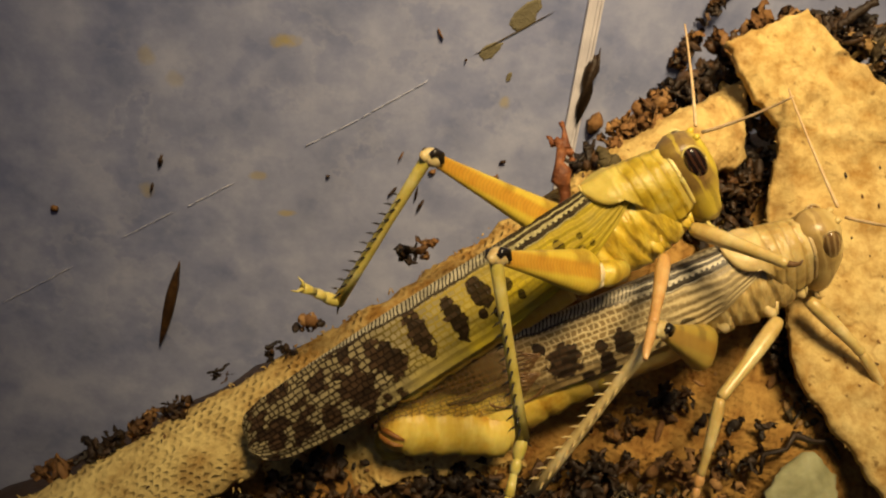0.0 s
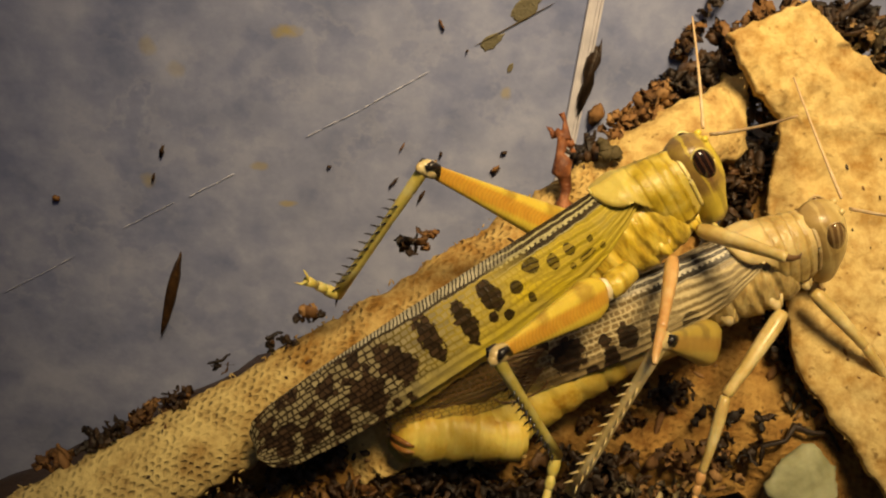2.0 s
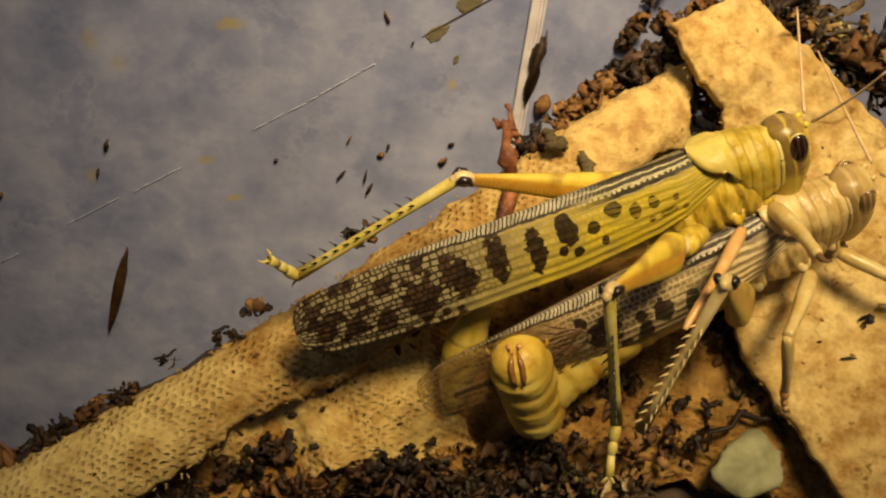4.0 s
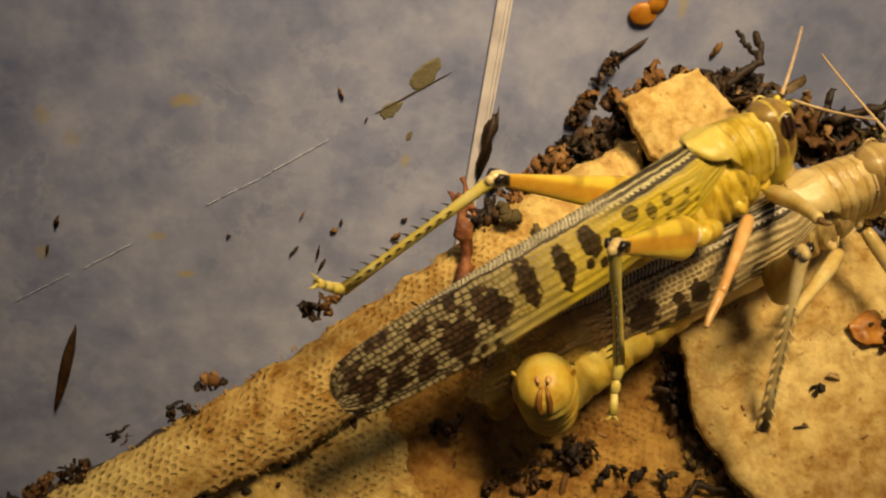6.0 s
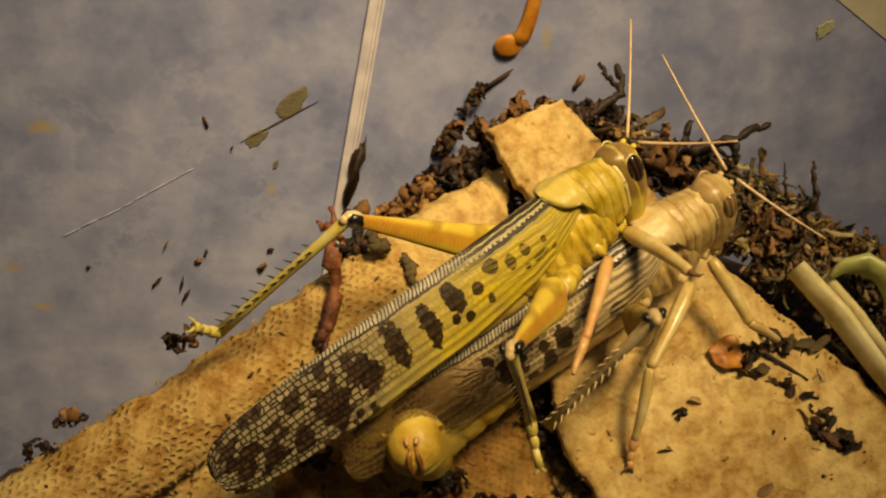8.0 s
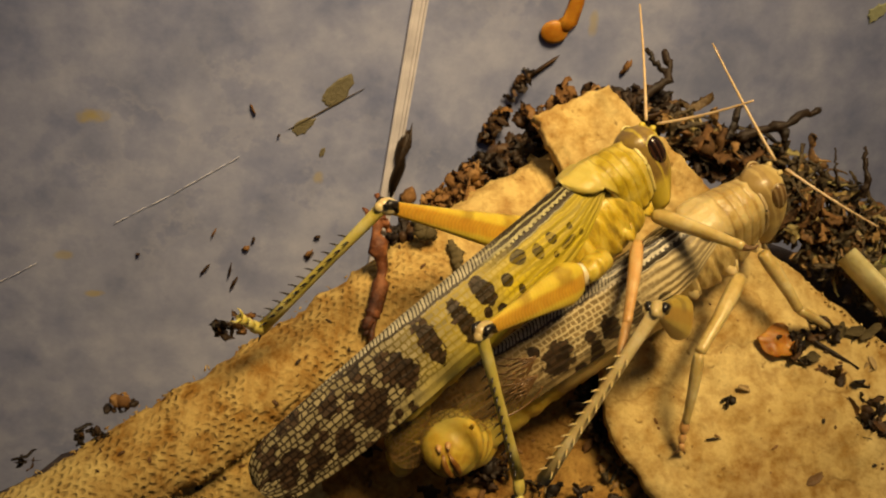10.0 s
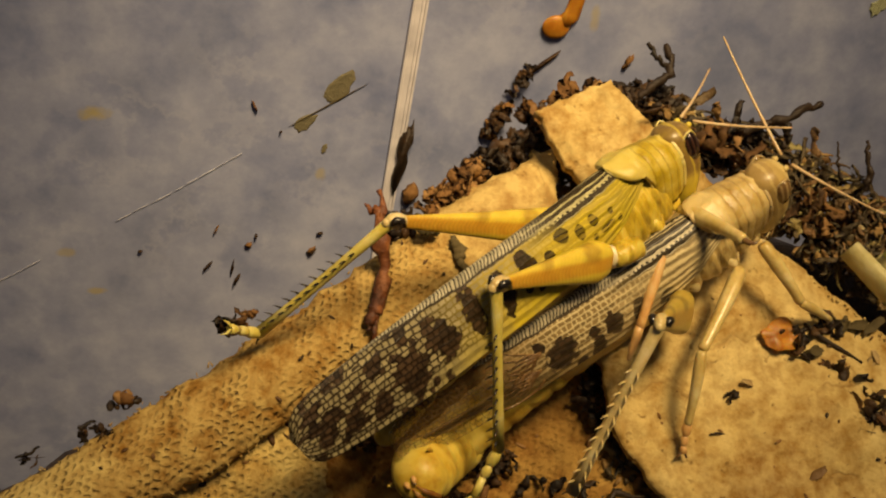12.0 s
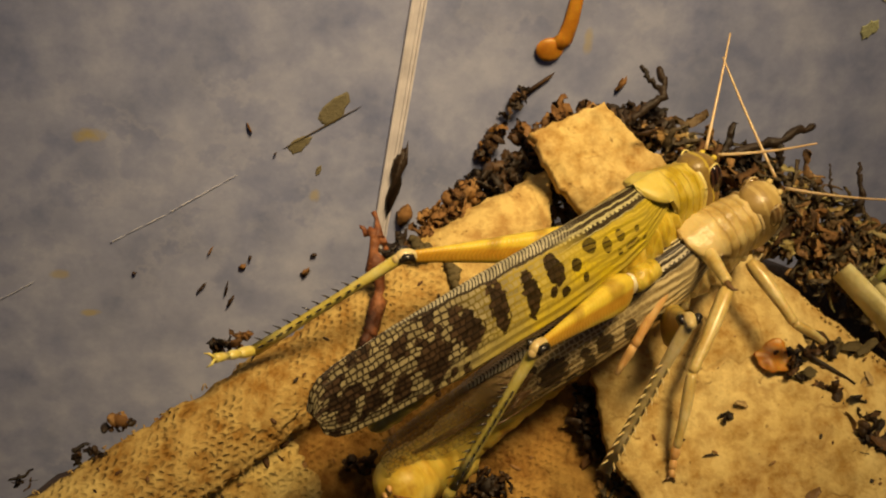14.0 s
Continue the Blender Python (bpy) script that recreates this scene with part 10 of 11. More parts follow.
    walk(JOINTED['female_hind_femur_r'], [
        (0, pose(-0.00500, -0.00420, -0.01050, -0.0, -57.9, -132.4)),
        (0.25, pose(-0.00500, -0.00420, -0.01050, 0.0, -57.9, -132.3)),
        (0.5, pose(-0.00500, -0.00420, -0.01050, 0.0, -58.0, -132.1)),
        (0.75, pose(-0.00500, -0.00420, -0.01050, 0.0, -58.0, -132.5)),
        (1, pose(-0.00500, -0.00420, -0.01050, 0.0, -58.0, -132.8)),
        (1.25, pose(-0.00500, -0.00420, -0.01050, -0.0, -56.1, -132.7)),
        (1.5, pose(-0.00500, -0.00420, -0.01050, 0.0, -54.2, -132.7)),
        (1.75, pose(-0.00500, -0.00420, -0.01050, 0.0, -53.6, -131.5)),
        (2, pose(-0.00500, -0.00420, -0.01050, 0.0, -53.1, -130.3)),
        (2.25, pose(-0.00500, -0.00420, -0.01050, 0.0, -52.5, -129.3)),
        (2.5, pose(-0.00500, -0.00420, -0.01050, 0.0, -52.0, -128.3)),
        (2.8, pose(-0.00500, -0.00420, -0.01050, 0.0, -61.7, -126.5)),
        (3, pose(-0.00500, -0.00420, -0.01050, 0.0, -68.0, -124.3)),
        (3.2, pose(-0.00500, -0.00420, -0.01050, 0.0, -69.7, -125.7)),
        (3.5, pose(-0.00500, -0.00420, -0.01050, 0.0, -72.2, -128.1)),
        (3.7, pose(-0.00500, -0.00420, -0.01050, -0.0, -72.7, -125.8)),
        (4, pose(-0.00500, -0.00420, -0.01050, 0.0, -68.2, -130.8)),
        (4.25, pose(-0.00500, -0.00420, -0.01050, 0.0, -64.1, -133.8)),
        (4.5, pose(-0.00500, -0.00420, -0.01050, 0.0, -59.9, -136.0)),
        (4.75, pose(-0.00500, -0.00420, -0.01050, -0.0, -55.7, -137.7)),
        (5, pose(-0.00500, -0.00420, -0.01050, -0.0, -51.4, -139.1)),
        (5.25, pose(-0.00500, -0.00420, -0.01050, 0.0, -47.2, -140.3)),
        (5.5, pose(-0.00500, -0.00420, -0.01050, 0.0, -43.1, -141.2)),
        (5.8, pose(-0.00500, -0.00420, -0.01050, 0.0, -38.5, -142.1)),
        (6, pose(-0.00500, -0.00420, -0.01050, 0.0, -68.7, -100.4)),
        (6.2, pose(-0.00500, -0.00420, -0.01050, -0.0, -61.8, -171.5)),
        (6.5, pose(-0.00500, -0.00420, -0.01050, 0.0, -61.3, -145.6)),
        (6.8, pose(-0.00500, -0.00420, -0.01050, 0.0, -58.2, -121.9)),
        (7, pose(-0.00500, -0.00420, -0.01050, -0.0, -63.7, -114.5)),
        (7.25, pose(-0.00500, -0.00420, -0.01050, 0.0, -62.2, -114.4)),
        (7.5, pose(-0.00500, -0.00420, -0.01050, 0.0, -60.8, -114.2)),
        (7.75, pose(-0.00500, -0.00420, -0.01050, 0.0, -59.7, -112.6)),
        (8, pose(-0.00500, -0.00420, -0.01050, -0.0, -58.5, -111.1)),
        (8.2, pose(-0.00500, -0.00420, -0.01050, -0.0, -58.6, -113.3)),
        (8.5, pose(-0.00500, -0.00420, -0.01050, 0.0, -58.7, -117.1)),
        (8.75, pose(-0.00500, -0.00420, -0.01050, -0.0, -58.7, -120.3)),
        (9, pose(-0.00500, -0.00420, -0.01050, 0.0, -58.7, -123.6)),
        (9.25, pose(-0.00500, -0.00420, -0.01050, 0.0, -58.5, -126.8)),
        (9.5, pose(-0.00500, -0.00420, -0.01050, 0.0, -58.3, -129.9)),
        (9.75, pose(-0.00500, -0.00420, -0.01050, -0.0, -58.0, -133.0)),
        (10, pose(-0.00500, -0.00420, -0.01050, 0.0, -57.6, -136.1)),
        (10.25, pose(-0.00500, -0.00420, -0.01050, 0.0, -57.2, -139.1)),
        (10.5, pose(-0.00500, -0.00420, -0.01050, -0.0, -56.7, -141.9)),
        (10.75, pose(-0.00500, -0.00420, -0.01050, -0.0, -55.8, -141.3)),
        (11, pose(-0.00500, -0.00420, -0.01050, 0.0, -54.9, -140.7)),
        (11.25, pose(-0.00500, -0.00420, -0.01050, -0.0, -54.1, -139.5)),
        (11.5, pose(-0.00500, -0.00420, -0.01050, -0.0, -53.3, -138.4)),
        (11.75, pose(-0.00500, -0.00420, -0.01050, -0.0, -54.6, -139.3)),
        (12, pose(-0.00500, -0.00420, -0.01050, -0.0, -55.8, -140.2)),
        (12.2, pose(-0.00500, -0.00420, -0.01050, 0.0, -64.6, -131.8)),
        (12.5, pose(-0.00500, -0.00420, -0.01050, 0.0, -76.0, -103.3)),
        (12.7, pose(-0.00500, -0.00420, -0.01050, 0.0, -75.3, -101.4)),
        (13, pose(-0.00500, -0.00420, -0.01050, 0.0, -74.1, -98.8)),
        (13.25, pose(-0.00500, -0.00420, -0.01050, -0.0, -71.8, -109.1)),
        (13.5, pose(-0.00500, -0.00420, -0.01050, 0.0, -69.0, -116.9)),
        (13.75, pose(-0.00500, -0.00420, -0.01050, 0.0, -68.6, -118.9)),
        (14, pose(-0.00500, -0.00420, -0.01050, 0.0, -68.2, -120.7)),
    ])
    walk(JOINTED['female_hind_tibia_r'], [
        (0, pose(-0.01182, -0.01166, 0.00559, -19.6, 38.5, -170.5)),
        (0.25, pose(-0.01179, -0.01167, 0.00560, -19.5, 39.9, -170.1)),
        (0.5, pose(-0.01176, -0.01167, 0.00561, -19.5, 41.2, -169.7)),
        (0.75, pose(-0.01180, -0.01163, 0.00561, -19.1, 42.7, -169.1)),
        (1, pose(-0.01185, -0.01159, 0.00561, -18.8, 44.2, -168.5)),
        (1.25, pose(-0.01219, -0.01199, 0.00527, -20.4, 45.5, -169.6)),
        (1.5, pose(-0.01254, -0.01238, 0.00491, -22.0, 46.7, -170.7)),
        (1.75, pose(-0.01246, -0.01264, 0.00480, -24.9, 49.6, -173.6)),
        (2, pose(-0.01238, -0.01291, 0.00469, -28.3, 52.4, -177.0)),
        (2.25, pose(-0.01231, -0.01315, 0.00458, -32.2, 55.2, 178.7)),
        (2.5, pose(-0.01225, -0.01339, 0.00447, -36.8, 57.8, 173.9)),
        (2.8, pose(-0.01036, -0.01145, 0.00622, -30.9, 59.6, 176.4)),
        (3, pose(-0.00902, -0.01009, 0.00711, -26.5, 60.8, 178.6)),
        (3.2, pose(-0.00885, -0.00956, 0.00732, -20.5, 58.2, -173.8)),
        (3.5, pose(-0.00858, -0.00876, 0.00759, -13.3, 53.5, -164.3)),
        (3.7, pose(-0.00830, -0.00877, 0.00765, -14.5, 55.4, -165.5)),
        (4, pose(-0.00962, -0.00955, 0.00714, -17.3, 57.4, -169.4)),
        (4.25, pose(-0.01074, -0.01019, 0.00659, -20.0, 58.8, -172.8)),
        (4.5, pose(-0.01185, -0.01082, 0.00594, -23.1, 59.9, -176.4)),
        (4.75, pose(-0.01293, -0.01141, 0.00519, -26.3, 60.7, 179.9)),
        (5, pose(-0.01396, -0.01196, 0.00435, -29.7, 61.1, 176.3)),
        (5.25, pose(-0.01493, -0.01245, 0.00344, -33.0, 61.2, 173.0)),
        (5.5, pose(-0.01581, -0.01288, 0.00249, -36.1, 61.0, 170.1)),
        (5.8, pose(-0.01674, -0.01333, 0.00132, -39.4, 60.3, 167.1)),
        (6, pose(-0.00625, -0.01098, 0.00720, -18.9, 60.3, -141.6)),
        (6.2, pose(-0.01387, -0.00553, 0.00625, -7.2, 55.6, 175.0)),
        (6.5, pose(-0.01252, -0.00935, 0.00617, -17.0, 67.9, -173.1)),
        (6.8, pose(-0.01029, -0.01271, 0.00564, -42.1, 53.3, 157.4)),
        (7, pose(-0.00849, -0.01186, 0.00653, -37.0, 53.1, 162.9)),
        (7.25, pose(-0.00865, -0.01227, 0.00631, -37.9, 52.1, 163.4)),
        (7.5, pose(-0.00881, -0.01266, 0.00608, -38.7, 51.0, 163.9)),
        (7.75, pose(-0.00869, -0.01305, 0.00590, -43.9, 52.9, 157.9)),
        (8, pose(-0.00857, -0.01345, 0.00571, -49.4, 54.2, 151.3)),
        (8.2, pose(-0.00891, -0.01328, 0.00573, -45.9, 52.9, 155.1)),
        (8.5, pose(-0.00949, -0.01297, 0.00574, -40.8, 50.8, 160.7)),
        (8.75, pose(-0.00998, -0.01271, 0.00574, -36.8, 48.8, 165.2)),
        (9, pose(-0.01046, -0.01243, 0.00573, -33.1, 46.6, 169.4)),
        (9.25, pose(-0.01094, -0.01215, 0.00570, -29.6, 44.3, 173.5)),
        (9.5, pose(-0.01141, -0.01186, 0.00566, -26.3, 41.7, 177.2)),
        (9.75, pose(-0.01188, -0.01156, 0.00561, -23.3, 39.1, -179.2)),
        (10, pose(-0.01233, -0.01126, 0.00554, -20.4, 36.4, -176.0)),
        (10.25, pose(-0.01278, -0.01095, 0.00547, -17.7, 33.6, -173.0)),
        (10.5, pose(-0.01322, -0.01064, 0.00538, -15.1, 30.9, -170.3)),
        (10.75, pose(-0.01333, -0.01088, 0.00522, -17.2, 34.1, -172.9)),
        (11, pose(-0.01344, -0.01112, 0.00505, -19.4, 37.1, -175.7)),
        (11.25, pose(-0.01346, -0.01143, 0.00490, -20.8, 40.1, -176.2)),
        (11.5, pose(-0.01349, -0.01175, 0.00473, -22.3, 43.0, -176.8)),
        (11.75, pose(-0.01334, -0.01139, 0.00498, -19.1, 44.4, -172.6)),
        (12, pose(-0.01320, -0.01103, 0.00522, -15.6, 45.4, -167.9)),
        (12.2, pose(-0.01043, -0.01028, 0.00666, -15.1, 42.8, -166.4)),
        (12.5, pose(-0.00606, -0.00866, 0.00794, -14.0, 37.1, -164.3)),
        (12.7, pose(-0.00595, -0.00893, 0.00788, -15.9, 41.6, -165.0)),
        (13, pose(-0.00580, -0.00933, 0.00778, -19.4, 48.3, -166.3)),
        (13.25, pose(-0.00695, -0.00982, 0.00755, -20.2, 51.3, -167.1)),
        (13.5, pose(-0.00809, -0.01027, 0.00724, -20.9, 54.2, -168.1)),
        (13.75, pose(-0.00835, -0.01028, 0.00719, -20.1, 54.1, -166.9)),
        (14, pose(-0.00861, -0.01028, 0.00714, -19.2, 54.1, -165.8)),
    ])
    walk(JOINTED['female_mid_femur'], [
        (0, pose(0.00350, -0.00420, -0.01000, -39.0, 8.2, -149.4)),
        (0.25, pose(0.00350, -0.00420, -0.01000, -38.9, 10.9, -150.2)),
        (0.5, pose(0.00350, -0.00420, -0.01000, -38.8, 13.6, -151.0)),
        (0.75, pose(0.00350, -0.00420, -0.01000, -38.9, 16.4, -151.9)),
        (1, pose(0.00350, -0.00420, -0.01000, -39.1, 19.1, -152.8)),
        (1.25, pose(0.00350, -0.00420, -0.01000, -39.5, 21.8, -154.0)),
        (1.5, pose(0.00350, -0.00420, -0.01000, -40.0, 24.4, -155.2)),
        (1.75, pose(0.00350, -0.00420, -0.01000, -39.4, 20.9, -153.5)),
        (2, pose(0.00350, -0.00420, -0.01000, -39.0, 17.4, -151.8)),
        (2.25, pose(0.00350, -0.00420, -0.01000, -39.0, 14.3, -150.7)),
        (2.5, pose(0.00350, -0.00420, -0.01000, -39.1, 11.2, -149.5)),
        (2.8, pose(0.00350, -0.00420, -0.01000, -37.4, -15.5, -137.8)),
        (3, pose(0.00350, -0.00420, -0.01000, -41.9, -33.1, -130.3)),
        (3.2, pose(0.00350, -0.00420, -0.01000, -38.1, -28.6, -131.4)),
        (3.5, pose(0.00350, -0.00420, -0.01000, -33.8, -21.8, -132.9)),
        (3.7, pose(0.00350, -0.00420, -0.01000, -34.1, -24.8, -130.9)),
        (4, pose(0.00350, -0.00420, -0.01000, -34.4, -22.9, -133.7)),
        (4.25, pose(0.00350, -0.00420, -0.01000, -34.6, -21.3, -136.1)),
        (4.5, pose(0.00350, -0.00420, -0.01000, -34.7, -19.7, -138.4)),
        (4.75, pose(0.00350, -0.00420, -0.01000, -34.8, -18.0, -140.7)),
        (5, pose(0.00350, -0.00420, -0.01000, -34.9, -16.4, -142.9)),
        (5.25, pose(0.00350, -0.00420, -0.01000, -34.9, -14.7, -145.0)),
        (5.5, pose(0.00350, -0.00420, -0.01000, -35.0, -13.1, -147.1)),
        (5.8, pose(0.00350, -0.00420, -0.01000, -35.1, -11.3, -149.5)),
        (6, pose(0.00350, -0.00420, -0.01000, -33.9, -12.3, -150.9)),
        (6.2, pose(0.00350, -0.00420, -0.01000, -29.9, -5.8, -151.9)),
        (6.5, pose(0.00350, -0.00420, -0.01000, -24.7, 3.3, -152.2)),
        (6.8, pose(0.00350, -0.00420, -0.01000, -24.9, 15.5, -152.4)),
        (7, pose(0.00350, -0.00420, -0.01000, -25.6, 24.3, -152.6)),
        (7.25, pose(0.00350, -0.00420, -0.01000, -28.2, 11.2, -153.9)),
        (7.5, pose(0.00350, -0.00420, -0.01000, -31.7, -1.8, -153.8)),
        (7.75, pose(0.00350, -0.00420, -0.01000, -33.0, 3.7, -153.9)),
        (8, pose(0.00350, -0.00420, -0.01000, -34.4, 9.3, -154.3)),
        (8.2, pose(0.00350, -0.00420, -0.01000, -34.8, 8.5, -154.2)),
        (8.5, pose(0.00350, -0.00420, -0.01000, -35.3, 7.2, -154.2)),
        (8.75, pose(0.00350, -0.00420, -0.01000, -35.7, 6.1, -154.1)),
        (9, pose(0.00350, -0.00420, -0.01000, -36.2, 5.0, -154.1)),
        (9.25, pose(0.00350, -0.00420, -0.01000, -36.6, 3.9, -154.0)),
        (9.5, pose(0.00350, -0.00420, -0.01000, -37.1, 2.8, -153.9)),
        (9.75, pose(0.00350, -0.00420, -0.01000, -37.6, 1.7, -153.8)),
        (10, pose(0.00350, -0.00420, -0.01000, -38.1, 0.6, -153.7)),
        (10.25, pose(0.00350, -0.00420, -0.01000, -38.7, -0.4, -153.5)),
        (10.5, pose(0.00350, -0.00420, -0.01000, -39.2, -1.5, -153.4)),
        (10.75, pose(0.00350, -0.00420, -0.01000, -39.4, -1.4, -154.1)),
        (11, pose(0.00350, -0.00420, -0.01000, -39.7, -1.2, -154.8)),
        (11.25, pose(0.00350, -0.00420, -0.01000, -39.4, 1.7, -155.6)),
        (11.5, pose(0.00350, -0.00420, -0.01000, -39.1, 4.7, -156.4)),
        (11.75, pose(0.00350, -0.00420, -0.01000, -34.9, 4.0, -154.3)),
        (12, pose(0.00350, -0.00420, -0.01000, -30.8, 3.3, -152.2)),
        (12.2, pose(0.00350, -0.00420, -0.01000, -27.5, 3.0, -150.1)),
        (12.5, pose(0.00350, -0.00420, -0.01000, -22.8, 2.4, -146.9)),
        (12.7, pose(0.00350, -0.00420, -0.01000, -22.8, 3.9, -147.2)),
        (13, pose(0.00350, -0.00420, -0.01000, -22.9, 6.0, -147.6)),
        (13.25, pose(0.00350, -0.00420, -0.01000, -23.1, 6.1, -148.1)),
        (13.5, pose(0.00350, -0.00420, -0.01000, -23.3, 6.1, -148.6)),
        (13.75, pose(0.00350, -0.00420, -0.01000, -23.4, 6.0, -149.1)),
        (14, pose(0.00350, -0.00420, -0.01000, -23.5, 5.9, -149.6)),
    ])
    walk(JOINTED['female_mid_tibia'], [
        (0, pose(-0.00630, -0.00999, -0.01164, -36.2, 46.3, -140.3)),
        (0.25, pose(-0.00630, -0.00981, -0.01218, -36.6, 43.9, -140.3)),
        (0.5, pose(-0.00628, -0.00961, -0.01271, -37.1, 41.4, -140.3)),
        (0.75, pose(-0.00623, -0.00939, -0.01324, -37.6, 38.6, -140.3)),
        (1, pose(-0.00617, -0.00916, -0.01377, -38.2, 35.5, -140.3)),
        (1.25, pose(-0.00610, -0.00888, -0.01427, -39.3, 31.8, -140.7)),
        (1.5, pose(-0.00601, -0.00859, -0.01475, -40.3, 27.8, -141.0)),
        (1.75, pose(-0.00611, -0.00899, -0.01410, -40.5, 34.9, -141.4)),
        (2, pose(-0.00617, -0.00938, -0.01344, -41.0, 41.6, -142.1)),
        (2.25, pose(-0.00621, -0.00966, -0.01284, -41.9, 48.1, -143.1)),
        (2.5, pose(-0.00622, -0.00992, -0.01224, -43.1, 53.7, -144.3)),
        (2.8, pose(-0.00471, -0.01164, -0.00693, -36.0, 75.9, -133.7)),
        (3, pose(-0.00273, -0.01154, -0.00372, -15.4, 77.8, -112.3)),
        (3.2, pose(-0.00318, -0.01177, -0.00449, -16.7, 77.3, -113.5)),
        (3.5, pose(-0.00377, -0.01202, -0.00573, -19.2, 75.9, -116.1)),
        (3.7, pose(-0.00333, -0.01209, -0.00517, -17.9, 78.8, -113.8)),
        (4, pose(-0.00382, -0.01185, -0.00552, -24.1, 77.4, -121.7)),
        (4.25, pose(-0.00422, -0.01163, -0.00582, -27.9, 75.9, -126.9)),
        (4.5, pose(-0.00460, -0.01139, -0.00613, -30.7, 74.3, -131.1)),
        (4.75, pose(-0.00496, -0.01113, -0.00644, -32.7, 72.3, -134.6)),
        (5, pose(-0.00530, -0.01086, -0.00676, -34.2, 70.3, -137.5)),
        (5.25, pose(-0.00561, -0.01058, -0.00707, -35.3, 68.4, -140.1)),
        (5.5, pose(-0.00590, -0.01029, -0.00738, -36.0, 66.4, -142.2)),
        (5.8, pose(-0.00622, -0.00993, -0.00775, -36.7, 64.1, -144.6)),
        (6, pose(-0.00632, -0.00966, -0.00755, -34.8, 59.7, -145.9)),
        (6.2, pose(-0.00659, -0.00959, -0.00883, -30.4, 53.4, -143.5)),
        (6.5, pose(-0.00666, -0.00955, -0.01066, -26.0, 42.3, -142.9)),
        (6.8, pose(-0.00632, -0.00934, -0.01307, -29.7, 32.4, -144.3)),
        (7, pose(-0.00581, -0.00902, -0.01473, -32.4, 23.1, -145.3)),
        (7.25, pose(-0.00663, -0.00917, -0.01224, -31.8, 38.2, -145.4)),
        (7.5, pose(-0.00681, -0.00928, -0.00965, -33.2, 49.2, -148.0)),
        (7.75, pose(-0.00680, -0.00925, -0.01075, -36.0, 48.8, -149.1)),
        (8, pose(-0.00673, -0.00912, -0.01186, -38.7, 48.1, -150.2)),
        (8.2, pose(-0.00674, -0.00915, -0.01171, -39.1, 49.1, -150.6)),
        (8.5, pose(-0.00677, -0.00917, -0.01144, -39.6, 50.6, -151.2)),
        (8.75, pose(-0.00679, -0.00919, -0.01123, -40.0, 51.8, -151.6)),
        (9, pose(-0.00680, -0.00921, -0.01100, -40.5, 53.0, -152.2)),
        (9.25, pose(-0.00681, -0.00923, -0.01078, -40.9, 54.0, -152.8)),
        (9.5, pose(-0.00681, -0.00926, -0.01057, -41.6, 55.0, -153.3)),
        (9.75, pose(-0.00681, -0.00928, -0.01035, -42.1, 56.1, -154.1)),
        (10, pose(-0.00681, -0.00930, -0.01013, -42.7, 57.0, -154.8)),
        (10.25, pose(-0.00680, -0.00932, -0.00991, -43.4, 58.1, -155.5)),
        (10.5, pose(-0.00678, -0.00935, -0.00970, -44.1, 58.8, -156.2)),
        (10.75, pose(-0.00684, -0.00922, -0.00973, -44.3, 59.2, -155.8)),
        (11, pose(-0.00690, -0.00909, -0.00976, -44.6, 59.7, -155.3)),
        (11.25, pose(-0.00697, -0.00895, -0.01035, -43.3, 57.4, -154.0)),
        (11.5, pose(-0.00700, -0.00879, -0.01095, -42.1, 54.8, -152.8)),
        (11.75, pose(-0.00684, -0.00917, -0.01081, -35.5, 49.7, -147.7)),
        (12, pose(-0.00666, -0.00955, -0.01066, -30.1, 44.5, -144.0)),
        (12.2, pose(-0.00646, -0.00992, -0.01060, -26.7, 40.0, -141.8)),
        (12.5, pose(-0.00612, -0.01048, -0.01049, -22.4, 33.1, -139.7)),
        (12.7, pose(-0.00614, -0.01042, -0.01078, -22.6, 32.4, -139.2)),
        (13, pose(-0.00615, -0.01033, -0.01121, -22.8, 31.4, -138.6)),
        (13.25, pose(-0.00621, -0.01025, -0.01121, -23.5, 32.1, -138.7)),
        (13.5, pose(-0.00626, -0.01016, -0.01122, -24.3, 32.8, -138.8)),
        (13.75, pose(-0.00632, -0.01007, -0.01120, -25.0, 33.6, -139.0)),
        (14, pose(-0.00637, -0.00998, -0.01118, -26.0, 34.6, -139.3)),
    ])
